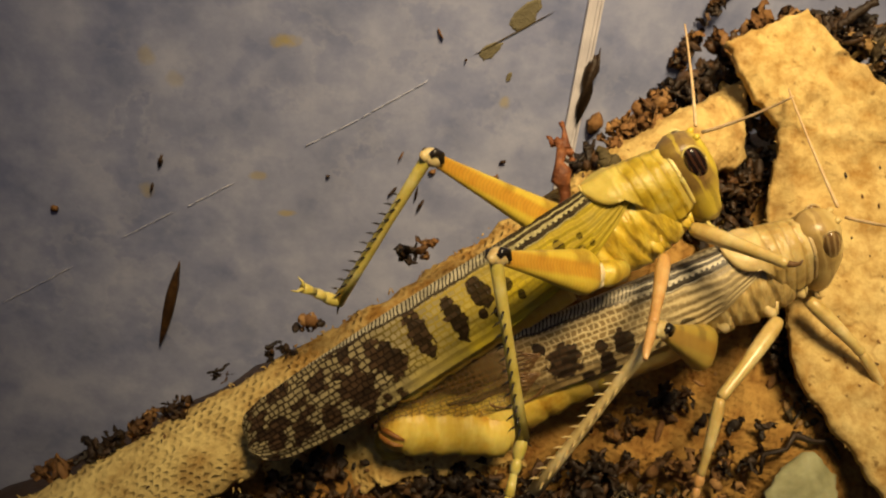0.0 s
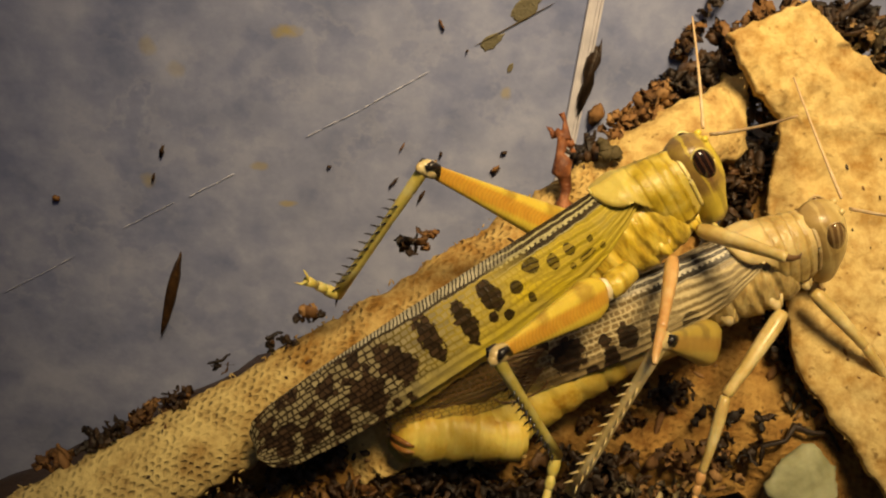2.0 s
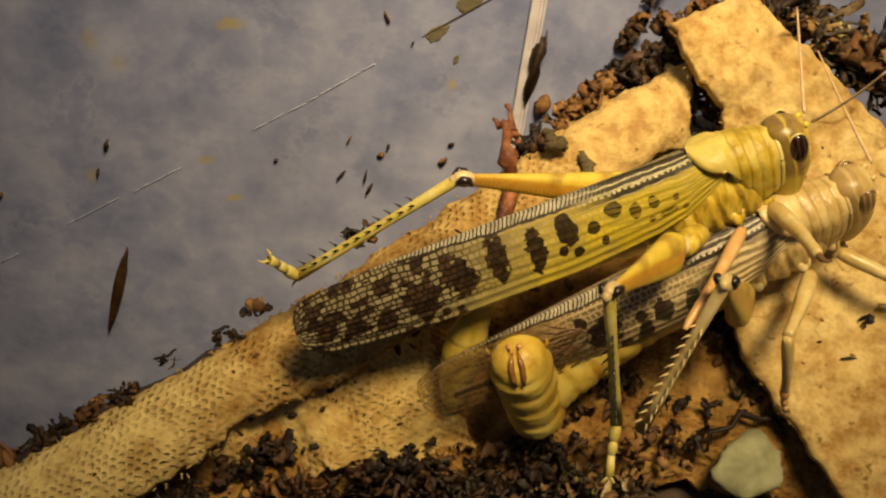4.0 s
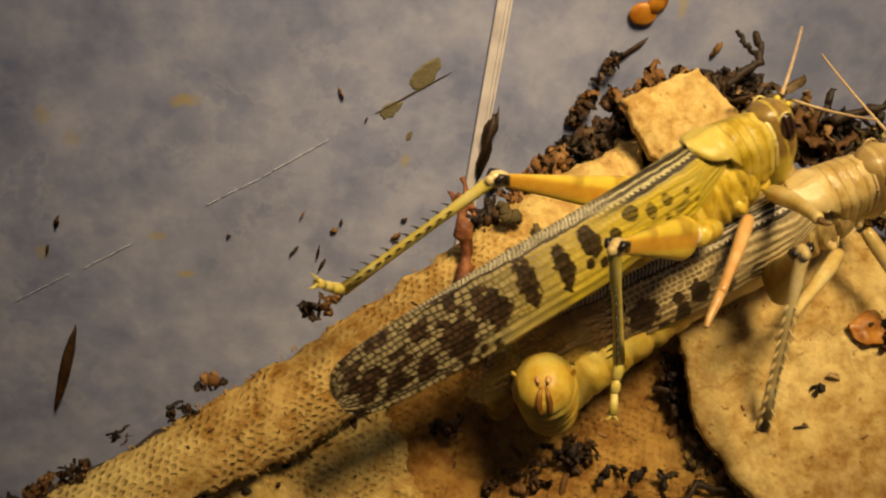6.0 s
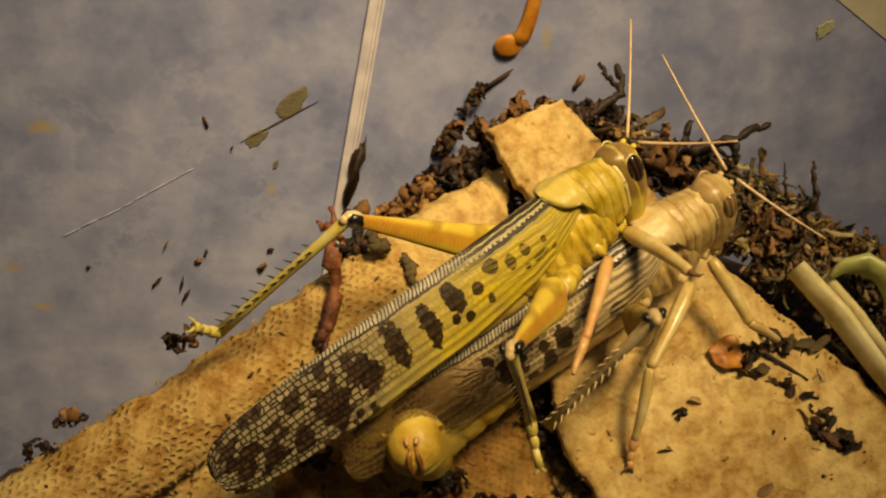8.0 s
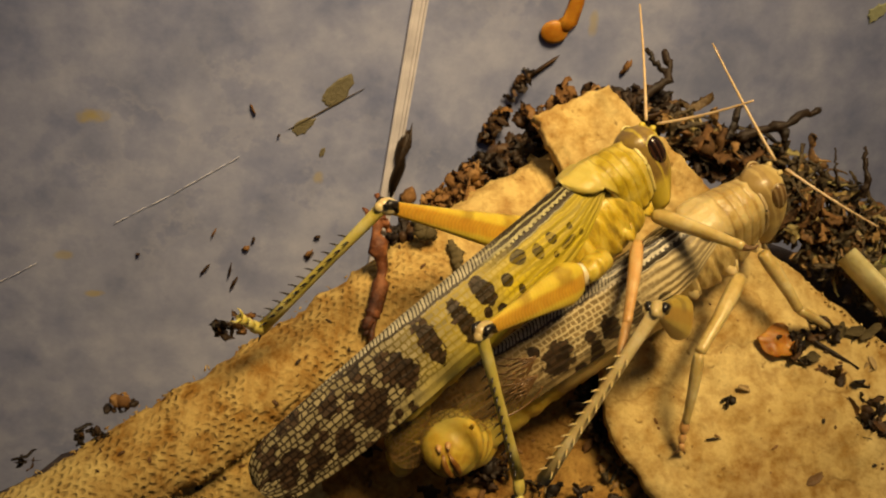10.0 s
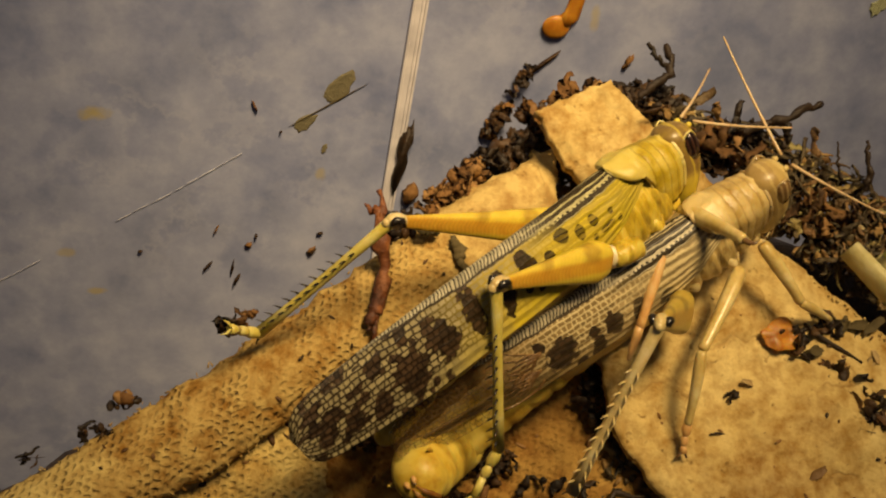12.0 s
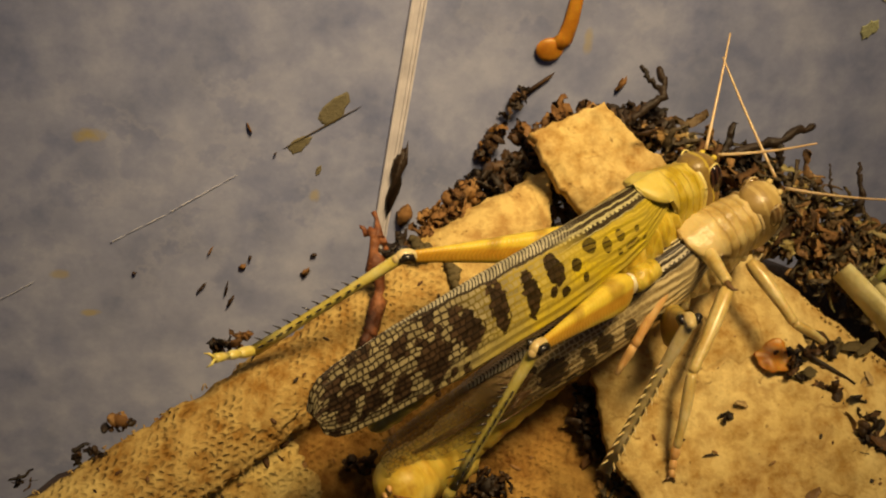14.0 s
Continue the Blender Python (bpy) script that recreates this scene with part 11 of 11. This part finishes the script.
    walk(JOINTED['female_fore_femur'], [
        (0, pose(0.00780, -0.00300, -0.01020, 27.4, 47.5, -51.0)),
        (0.25, pose(0.00780, -0.00300, -0.01020, 26.9, 47.6, -51.7)),
        (0.5, pose(0.00780, -0.00300, -0.01020, 26.4, 47.7, -52.4)),
        (0.75, pose(0.00780, -0.00300, -0.01020, 26.3, 47.8, -52.6)),
        (1, pose(0.00780, -0.00300, -0.01020, 26.1, 47.9, -52.9)),
        (1.25, pose(0.00780, -0.00300, -0.01020, 25.8, 48.3, -53.3)),
        (1.5, pose(0.00780, -0.00300, -0.01020, 25.4, 48.7, -53.7)),
        (1.75, pose(0.00780, -0.00300, -0.01020, 25.3, 48.8, -53.7)),
        (2, pose(0.00780, -0.00300, -0.01020, 25.3, 49.0, -53.7)),
        (2.25, pose(0.00780, -0.00300, -0.01020, 25.7, 50.0, -53.1)),
        (2.5, pose(0.00780, -0.00300, -0.01020, 26.1, 51.0, -52.4)),
        (2.8, pose(0.00780, -0.00300, -0.01020, 18.9, 27.8, -60.9)),
        (3, pose(0.00780, -0.00300, -0.01020, 17.2, 12.4, -63.7)),
        (3.2, pose(0.00780, -0.00300, -0.01020, 18.6, 13.4, -60.6)),
        (3.5, pose(0.00780, -0.00300, -0.01020, 20.8, 15.1, -55.5)),
        (3.7, pose(0.00780, -0.00300, -0.01020, 24.3, 13.7, -47.6)),
        (4, pose(0.00780, -0.00300, -0.01020, 22.5, 18.1, -50.2)),
        (4.25, pose(0.00780, -0.00300, -0.01020, 20.9, 21.9, -52.6)),
        (4.5, pose(0.00780, -0.00300, -0.01020, 19.2, 25.6, -55.2)),
        (4.75, pose(0.00780, -0.00300, -0.01020, 17.4, 29.3, -58.0)),
        (5, pose(0.00780, -0.00300, -0.01020, 15.6, 32.8, -61.0)),
        (5.25, pose(0.00780, -0.00300, -0.01020, 13.5, 36.2, -64.2)),
        (5.5, pose(0.00780, -0.00300, -0.01020, 11.4, 39.4, -67.6)),
        (5.8, pose(0.00780, -0.00300, -0.01020, 8.6, 42.8, -72.0)),
        (6, pose(0.00780, -0.00300, -0.01020, 3.3, 41.1, -79.8)),
        (6.2, pose(0.00780, -0.00300, -0.01020, 0.8, 32.9, -86.9)),
        (6.5, pose(0.00780, -0.00300, -0.01020, -0.9, 21.3, -95.2)),
        (6.8, pose(0.00780, -0.00300, -0.01020, 0.3, 19.6, -93.2)),
        (7, pose(0.00780, -0.00300, -0.01020, 1.3, 18.3, -91.7)),
        (7.25, pose(0.00780, -0.00300, -0.01020, 0.3, 26.6, -91.5)),
        (7.5, pose(0.00780, -0.00300, -0.01020, -0.7, 34.9, -91.5)),
        (7.75, pose(0.00780, -0.00300, -0.01020, -0.4, 38.2, -90.9)),
        (8, pose(0.00780, -0.00300, -0.01020, -0.0, 41.6, -90.2)),
        (8.2, pose(0.00780, -0.00300, -0.01020, 0.6, 43.1, -89.2)),
        (8.5, pose(0.00780, -0.00300, -0.01020, 1.5, 45.1, -87.8)),
        (8.75, pose(0.00780, -0.00300, -0.01020, 2.4, 46.8, -86.7)),
        (9, pose(0.00780, -0.00300, -0.01020, 3.3, 48.5, -85.4)),
        (9.25, pose(0.00780, -0.00300, -0.01020, 4.3, 50.2, -84.0)),
        (9.5, pose(0.00780, -0.00300, -0.01020, 5.4, 51.8, -82.5)),
        (9.75, pose(0.00780, -0.00300, -0.01020, 6.6, 53.5, -80.9)),
        (10, pose(0.00780, -0.00300, -0.01020, 7.9, 55.1, -79.2)),
        (10.25, pose(0.00780, -0.00300, -0.01020, 9.3, 56.7, -77.3)),
        (10.5, pose(0.00780, -0.00300, -0.01020, 10.9, 58.2, -75.3)),
        (10.75, pose(0.00780, -0.00300, -0.01020, 10.8, 58.7, -75.3)),
        (11, pose(0.00780, -0.00300, -0.01020, 10.7, 59.1, -75.2)),
        (11.25, pose(0.00780, -0.00300, -0.01020, 10.2, 59.4, -75.9)),
        (11.5, pose(0.00780, -0.00300, -0.01020, 9.7, 59.6, -76.6)),
        (11.75, pose(0.00780, -0.00300, -0.01020, 6.5, 51.9, -80.2)),
        (12, pose(0.00780, -0.00300, -0.01020, 4.5, 44.3, -82.6)),
        (12.2, pose(0.00780, -0.00300, -0.01020, 1.8, 32.2, -86.5)),
        (12.5, pose(0.00780, -0.00300, -0.01020, -0.6, 14.0, -90.7)),
        (12.7, pose(0.00780, -0.00300, -0.01020, -0.8, 14.1, -90.9)),
        (13, pose(0.00780, -0.00300, -0.01020, -1.1, 14.2, -91.3)),
        (13.25, pose(0.00780, -0.00300, -0.01020, -1.1, 14.3, -91.2)),
        (13.5, pose(0.00780, -0.00300, -0.01020, -1.1, 14.4, -91.1)),
        (13.75, pose(0.00780, -0.00300, -0.01020, -1.1, 14.3, -91.1)),
        (14, pose(0.00780, -0.00300, -0.01020, -1.1, 14.2, -91.1)),
    ])
    walk(JOINTED['female_fore_tibia'], [
        (0, pose(0.01163, -0.00772, -0.01684, 20.4, 60.7, -62.9)),
        (0.25, pose(0.01156, -0.00776, -0.01685, 22.2, 61.3, -60.5)),
        (0.5, pose(0.01149, -0.00780, -0.01686, 24.1, 61.8, -58.0)),
        (0.75, pose(0.01147, -0.00780, -0.01687, 26.1, 62.3, -55.4)),
        (1, pose(0.01144, -0.00781, -0.01688, 28.1, 62.7, -52.6)),
        (1.25, pose(0.01138, -0.00780, -0.01692, 29.7, 63.2, -50.5)),
        (1.5, pose(0.01132, -0.00779, -0.01696, 31.3, 63.6, -48.2)),
        (1.75, pose(0.01131, -0.00777, -0.01698, 29.8, 63.4, -50.1)),
        (2, pose(0.01130, -0.00776, -0.01699, 28.3, 63.2, -51.9)),
        (2.25, pose(0.01128, -0.00762, -0.01710, 26.9, 63.1, -53.6)),
        (2.5, pose(0.01125, -0.00749, -0.01719, 25.5, 63.0, -55.3)),
        (2.8, pose(0.01167, -0.00995, -0.01440, 13.0, 57.7, -71.4)),
        (3, pose(0.01170, -0.01088, -0.01213, 8.5, 50.9, -77.6)),
        (3.2, pose(0.01210, -0.01063, -0.01228, 7.3, 52.9, -79.4)),
        (3.5, pose(0.01273, -0.01016, -0.01254, 4.4, 55.4, -84.0)),
        (3.7, pose(0.01370, -0.00946, -0.01233, 5.0, 53.2, -82.9)),
        (4, pose(0.01327, -0.00957, -0.01300, 4.0, 53.5, -84.0)),
        (4.25, pose(0.01287, -0.00964, -0.01355, 3.5, 53.4, -84.2)),
        (4.5, pose(0.01243, -0.00967, -0.01409, 3.3, 53.1, -84.0)),
        (4.75, pose(0.01196, -0.00966, -0.01460, 3.4, 52.6, -83.3)),
        (5, pose(0.01147, -0.00962, -0.01508, 3.6, 52.0, -82.5)),
        (5.25, pose(0.01096, -0.00954, -0.01551, 3.8, 51.3, -81.6)),
        (5.5, pose(0.01045, -0.00944, -0.01591, 3.9, 50.7, -80.8)),
        (5.8, pose(0.00984, -0.00928, -0.01632, 3.9, 50.0, -80.2)),
        (6, pose(0.00900, -0.00968, -0.01611, 2.1, 47.9, -82.2)),
        (6.2, pose(0.00820, -0.01055, -0.01508, 7.9, 48.1, -74.1)),
        (6.5, pose(0.00704, -0.01135, -0.01348, 14.3, 45.8, -64.3)),
        (6.8, pose(0.00733, -0.01146, -0.01322, 24.3, 48.6, -45.3)),
        (7, pose(0.00754, -0.01154, -0.01303, 30.8, 48.6, -31.9)),
        (7.25, pose(0.00759, -0.01105, -0.01422, 32.9, 51.2, -30.5)),
        (7.5, pose(0.00760, -0.01038, -0.01534, 34.3, 53.7, -30.3)),
        (7.75, pose(0.00769, -0.01007, -0.01576, 37.4, 54.9, -27.8)),
        (8, pose(0.00778, -0.00973, -0.01617, 40.6, 56.1, -25.3)),
        (8.2, pose(0.00789, -0.00957, -0.01635, 41.1, 56.2, -25.0)),
        (8.5, pose(0.00804, -0.00935, -0.01658, 42.1, 56.3, -24.0)),
        (8.75, pose(0.00816, -0.00915, -0.01676, 42.9, 56.4, -23.2)),
        (9, pose(0.00828, -0.00894, -0.01694, 43.7, 56.5, -22.4)),
        (9.25, pose(0.00840, -0.00873, -0.01711, 44.4, 56.5, -21.8)),
        (9.5, pose(0.00852, -0.00851, -0.01728, 45.2, 56.6, -21.2)),
        (9.75, pose(0.00864, -0.00829, -0.01743, 45.8, 56.7, -20.6)),
        (10, pose(0.00876, -0.00806, -0.01758, 46.5, 56.8, -20.1)),
        (10.25, pose(0.00888, -0.00782, -0.01772, 47.1, 56.9, -19.7)),
        (10.5, pose(0.00900, -0.00759, -0.01785, 47.8, 57.0, -19.3)),
        (10.75, pose(0.00899, -0.00753, -0.01789, 48.1, 57.0, -18.5)),
        (11, pose(0.00898, -0.00747, -0.01792, 48.4, 57.0, -17.8)),
        (11.25, pose(0.00892, -0.00745, -0.01794, 48.4, 57.1, -17.9)),
        (11.5, pose(0.00885, -0.00742, -0.01797, 48.3, 57.3, -18.1)),
        (11.75, pose(0.00874, -0.00847, -0.01728, 41.6, 55.9, -23.7)),
        (12, pose(0.00863, -0.00939, -0.01648, 35.0, 54.3, -29.6)),
        (12.2, pose(0.00826, -0.01060, -0.01499, 31.1, 52.7, -31.7)),
        (12.5, pose(0.00769, -0.01173, -0.01238, 23.4, 49.6, -39.2)),
        (12.7, pose(0.00766, -0.01173, -0.01239, 23.3, 49.7, -39.3)),
        (13, pose(0.00760, -0.01172, -0.01241, 23.1, 49.8, -39.6)),
        (13.25, pose(0.00762, -0.01172, -0.01243, 23.1, 49.8, -39.5)),
        (13.5, pose(0.00764, -0.01172, -0.01244, 23.1, 49.9, -39.5)),
        (13.75, pose(0.00764, -0.01172, -0.01242, 23.1, 49.9, -39.6)),
        (14, pose(0.00764, -0.01172, -0.01240, 23.0, 49.8, -39.8)),
    ])
    walk(JOINTED['female_abdomen_mid'], [
        (0, pose(-0.01247, 0.00067, -0.00996, 0, 7.2, -175.9)),
        (0.25, pose(-0.01248, 0.00066, -0.00996, 0, 7, -175.8)),
        (0.5, pose(-0.01248, 0.00066, -0.00996, 0, 6.9, -175.6)),
        (0.75, pose(-0.01238, 0.00067, -0.00995, -0, 7.5, -174.9)),
        (1, pose(-0.01229, 0.00067, -0.00994, 0, 8.2, -174.2)),
        (1.25, pose(-0.01215, 0.00068, -0.00992, -0, 8.5, -173.7)),
        (1.5, pose(-0.01202, 0.00070, -0.00990, -0, 8.7, -173.3)),
        (1.75, pose(-0.01199, 0.00070, -0.00990, 0, 9.1, -172.7)),
        (2, pose(-0.01197, 0.00070, -0.00989, -0, 9.4, -172.1)),
        (2.25, pose(-0.01193, 0.00071, -0.00989, -0, 9.9, -171.8)),
        (2.5, pose(-0.01190, 0.00071, -0.00988, 0, 10.4, -171.5)),
        (2.8, pose(-0.01109, 0.00082, -0.00976, 0, 8.7, -172.8)),
        (3, pose(-0.01053, 0.00086, -0.00970, 0, 7.9, -173.7)),
        (3.2, pose(-0.01118, 0.00078, -0.00980, -0, 7, -174.7)),
        (3.5, pose(-0.01218, 0.00069, -0.00992, -0, 5.9, -175.9)),
        (3.7, pose(-0.01107, 0.00084, -0.00975, 0, 8.7, -171.7)),
        (4, pose(-0.01135, 0.00080, -0.00980, 0, 8.9, -171.1)),
        (4.25, pose(-0.01158, 0.00077, -0.00983, -0, 9, -170.6)),
        (4.5, pose(-0.01182, 0.00073, -0.00987, 0, 9.1, -170.2)),
        (4.75, pose(-0.01206, 0.00069, -0.00991, 0, 9.2, -169.7)),
        (5, pose(-0.01255, 0.00060, -0.00999, -0, 8.9, -169.8)),
        (5.25, pose(-0.01304, 0.00051, -0.01006, 0, 8.6, -169.9)),
        (5.5, pose(-0.01354, 0.00043, -0.01013, 0, 8.3, -169.9)),
        (5.8, pose(-0.01413, 0.00032, -0.01020, 0, 7.9, -170)),
        (6, pose(-0.01463, 0.00027, -0.01016, -0, 5.6, -170.7)),
        (6.2, pose(-0.01293, 0.00057, -0.00997, 0, 4.4, -172)),
        (6.5, pose(-0.01037, 0.00087, -0.00984, 0, 2.2, -174.1)),
        (6.8, pose(-0.01034, 0.00081, -0.00990, 0, 0.1, -176.4)),
        (7, pose(-0.01036, 0.00076, -0.00994, 0, -1.4, -177.8)),
        (7.25, pose(-0.01172, 0.00071, -0.00988, 0, 3.6, -178.3)),
        (7.5, pose(-0.01333, 0.00068, -0.01008, 0, 7.6, -179.1)),
        (7.75, pose(-0.01344, 0.00070, -0.01016, 0, 10.4, -180)),
        (8, pose(-0.01361, 0.00073, -0.01027, -0, 13.1, 178.9)),
        (8.2, pose(-0.01360, 0.00074, -0.01027, 0, 13, 178.7)),
        (8.5, pose(-0.01364, 0.00075, -0.01028, 0, 13, 178.3)),
        (8.75, pose(-0.01368, 0.00076, -0.01028, -0, 12.9, 178.1)),
        (9, pose(-0.01371, 0.00077, -0.01029, 0, 12.9, 177.8)),
        (9.25, pose(-0.01375, 0.00077, -0.01030, 0, 12.8, 177.6)),
        (9.5, pose(-0.01378, 0.00078, -0.01030, -0, 12.8, 177.3)),
        (9.75, pose(-0.01382, 0.00079, -0.01031, 0, 12.7, 177)),
        (10, pose(-0.01385, 0.00080, -0.01032, 0, 12.7, 176.8)),
        (10.25, pose(-0.01389, 0.00081, -0.01032, 0, 12.6, 176.5)),
        (10.5, pose(-0.01392, 0.00083, -0.01033, 0, 12.6, 176.3)),
        (10.75, pose(-0.01365, 0.00081, -0.01026, -0, 12.4, 176.2)),
        (11, pose(-0.01338, 0.00079, -0.01020, 0, 12.1, 176.1)),
        (11.25, pose(-0.01423, 0.00086, -0.01039, 0, 12.4, 175.9)),
        (11.5, pose(-0.01507, 0.00093, -0.01059, -0, 12.7, 175.6)),
        (11.75, pose(-0.01594, 0.00087, -0.01081, -0, 12.9, 177.6)),
        (12, pose(-0.01682, 0.00074, -0.01102, 0, 13.1, 179.5)),
        (12.2, pose(-0.01656, 0.00061, -0.01098, 0, 13.3, -178.9)),
        (12.5, pose(-0.01620, 0.00044, -0.01091, -0, 13.5, -176.5)),
        (12.7, pose(-0.01602, 0.00047, -0.01086, 0, 13.4, -176.8)),
        (13, pose(-0.01576, 0.00052, -0.01079, 0, 13.4, -177.2)),
        (13.25, pose(-0.01582, 0.00054, -0.01081, 0, 13.4, -177.5)),
        (13.5, pose(-0.01589, 0.00055, -0.01083, 0, 13.4, -177.8)),
        (13.75, pose(-0.01596, 0.00057, -0.01084, 0, 13.4, -178.2)),
        (14, pose(-0.01604, 0.00059, -0.01086, 0, 13.3, -178.5)),
    ])
    walk(JOINTED['female_abdomen_end'], [
        (0, pose(-0.03227, -0.00154, -0.01206, 103.2, -28.3, 172.0)),
        (0.25, pose(-0.03227, -0.00160, -0.01201, 103.5, -28.0, 171.9)),
        (0.5, pose(-0.03228, -0.00166, -0.01196, 103.8, -27.7, 171.8)),
        (0.75, pose(-0.03213, -0.00190, -0.01218, 104.5, -26.5, 170.9)),
        (1, pose(-0.03198, -0.00215, -0.01240, 105.2, -25.3, 170.1)),
        (1.25, pose(-0.03182, -0.00228, -0.01246, 105.8, -24.4, 169.1)),
        (1.5, pose(-0.03166, -0.00241, -0.01253, 106.4, -23.4, 168.1)),
        (1.75, pose(-0.03158, -0.00261, -0.01265, 106.8, -21.9, 167.5)),
        (2, pose(-0.03151, -0.00281, -0.01277, 107.1, -20.5, 167.0)),
        (2.25, pose(-0.03143, -0.00290, -0.01292, 107.3, -19.1, 166.5)),
        (2.5, pose(-0.03136, -0.00299, -0.01308, 107.5, -17.7, 166.0)),
        (2.8, pose(-0.03070, -0.00247, -0.01238, 107.1, -38.1, 166.9)),
        (3, pose(-0.03023, -0.00210, -0.01203, 104.3, -51.5, 165.7)),
        (3.2, pose(-0.03095, -0.00187, -0.01184, 109.4, -65.3, 152.7)),
        (3.5, pose(-0.03203, -0.00152, -0.01156, 169.0, -76.8, 83.7)),
        (3.7, pose(-0.03062, -0.00283, -0.01240, 169.5, -81.8, 82.4)),
        (4, pose(-0.03087, -0.00305, -0.01249, 167.3, -85.3, 84.0)),
        (4.25, pose(-0.03107, -0.00324, -0.01256, 161.6, -88.1, 89.1)),
        (4.5, pose(-0.03128, -0.00343, -0.01263, 3.7, -88.9, -113.6)),
        (4.75, pose(-0.03149, -0.00362, -0.01270, -7.9, -86.1, -102.7)),
        (5, pose(-0.03200, -0.00369, -0.01267, -10.5, -83.6, -100.6)),
        (5.25, pose(-0.03251, -0.00376, -0.01264, -12.1, -81.0, -99.7)),
        (5.5, pose(-0.03302, -0.00383, -0.01260, -13.4, -78.4, -99.1)),
        (5.8, pose(-0.03364, -0.00392, -0.01255, -14.7, -75.3, -98.7)),
        (6, pose(-0.03428, -0.00375, -0.01170, -18.4, -75.2, -97.0)),
        (6.2, pose(-0.03267, -0.00302, -0.01110, -7.1, -77.4, -109.4)),
        (6.5, pose(-0.03025, -0.00199, -0.01022, 17.3, -79.2, -135.4)),
        (6.8, pose(-0.03030, -0.00127, -0.00952, 21.3, -77.5, -138.7)),
        (7, pose(-0.03034, -0.00080, -0.00905, 23.6, -76.4, -140.5)),
        (7.25, pose(-0.03168, -0.00070, -0.01072, 8.9, -73.5, -126.8)),
        (7.5, pose(-0.03315, -0.00044, -0.01232, -1.3, -69.9, -117.8)),
        (7.75, pose(-0.03312, -0.00010, -0.01337, -3.6, -68.3, -115.7)),
        (8, pose(-0.03309, 0.00031, -0.01441, -5.7, -66.8, -113.8)),
        (8.2, pose(-0.03308, 0.00039, -0.01438, -3.9, -65.9, -115.1)),
        (8.5, pose(-0.03312, 0.00051, -0.01437, -0.9, -64.4, -117.2)),
        (8.75, pose(-0.03316, 0.00061, -0.01436, 1.4, -63.2, -118.7)),
        (9, pose(-0.03319, 0.00071, -0.01435, 3.7, -61.9, -120.2)),
        (9.25, pose(-0.03323, 0.00081, -0.01434, 5.9, -60.6, -121.5)),
        (9.5, pose(-0.03326, 0.00090, -0.01433, 7.9, -59.4, -122.7)),
        (9.75, pose(-0.03330, 0.00100, -0.01432, 10.1, -58.1, -123.9)),
        (10, pose(-0.03333, 0.00110, -0.01431, 12.1, -56.8, -125.0)),
        (10.25, pose(-0.03337, 0.00120, -0.01430, 14.1, -55.5, -126.0)),
        (10.5, pose(-0.03340, 0.00130, -0.01429, 16.1, -54.2, -126.9)),
        (10.75, pose(-0.03315, 0.00131, -0.01415, 28.9, -48.3, -132.3)),
        (11, pose(-0.03289, 0.00132, -0.01401, 42.8, -42.2, -136.5)),
        (11.25, pose(-0.03371, 0.00147, -0.01430, 43.5, -42.4, -136.7)),
        (11.5, pose(-0.03452, 0.00162, -0.01459, 44.2, -42.6, -136.9)),
        (11.75, pose(-0.03541, 0.00089, -0.01489, 49.2, -45.3, -140.0)),
        (12, pose(-0.03630, 0.00011, -0.01514, 54.2, -47.9, -143.5)),
        (12.2, pose(-0.03603, -0.00055, -0.01518, 73.1, -45.9, -153.3)),
        (12.5, pose(-0.03561, -0.00156, -0.01517, 96.0, -40.8, -165.7)),
        (12.7, pose(-0.03545, -0.00142, -0.01511, 98.0, -39.7, -167.2)),
        (13, pose(-0.03519, -0.00122, -0.01502, 100.9, -38.0, -169.4)),
        (13.25, pose(-0.03526, -0.00110, -0.01503, 97.5, -40.1, -168.0)),
        (13.5, pose(-0.03534, -0.00099, -0.01505, 93.9, -42.3, -166.5)),
        (13.75, pose(-0.03541, -0.00085, -0.01506, 90.0, -44.4, -165.0)),
        (14, pose(-0.03549, -0.00071, -0.01507, 85.9, -46.5, -163.4)),
    ])


motions()
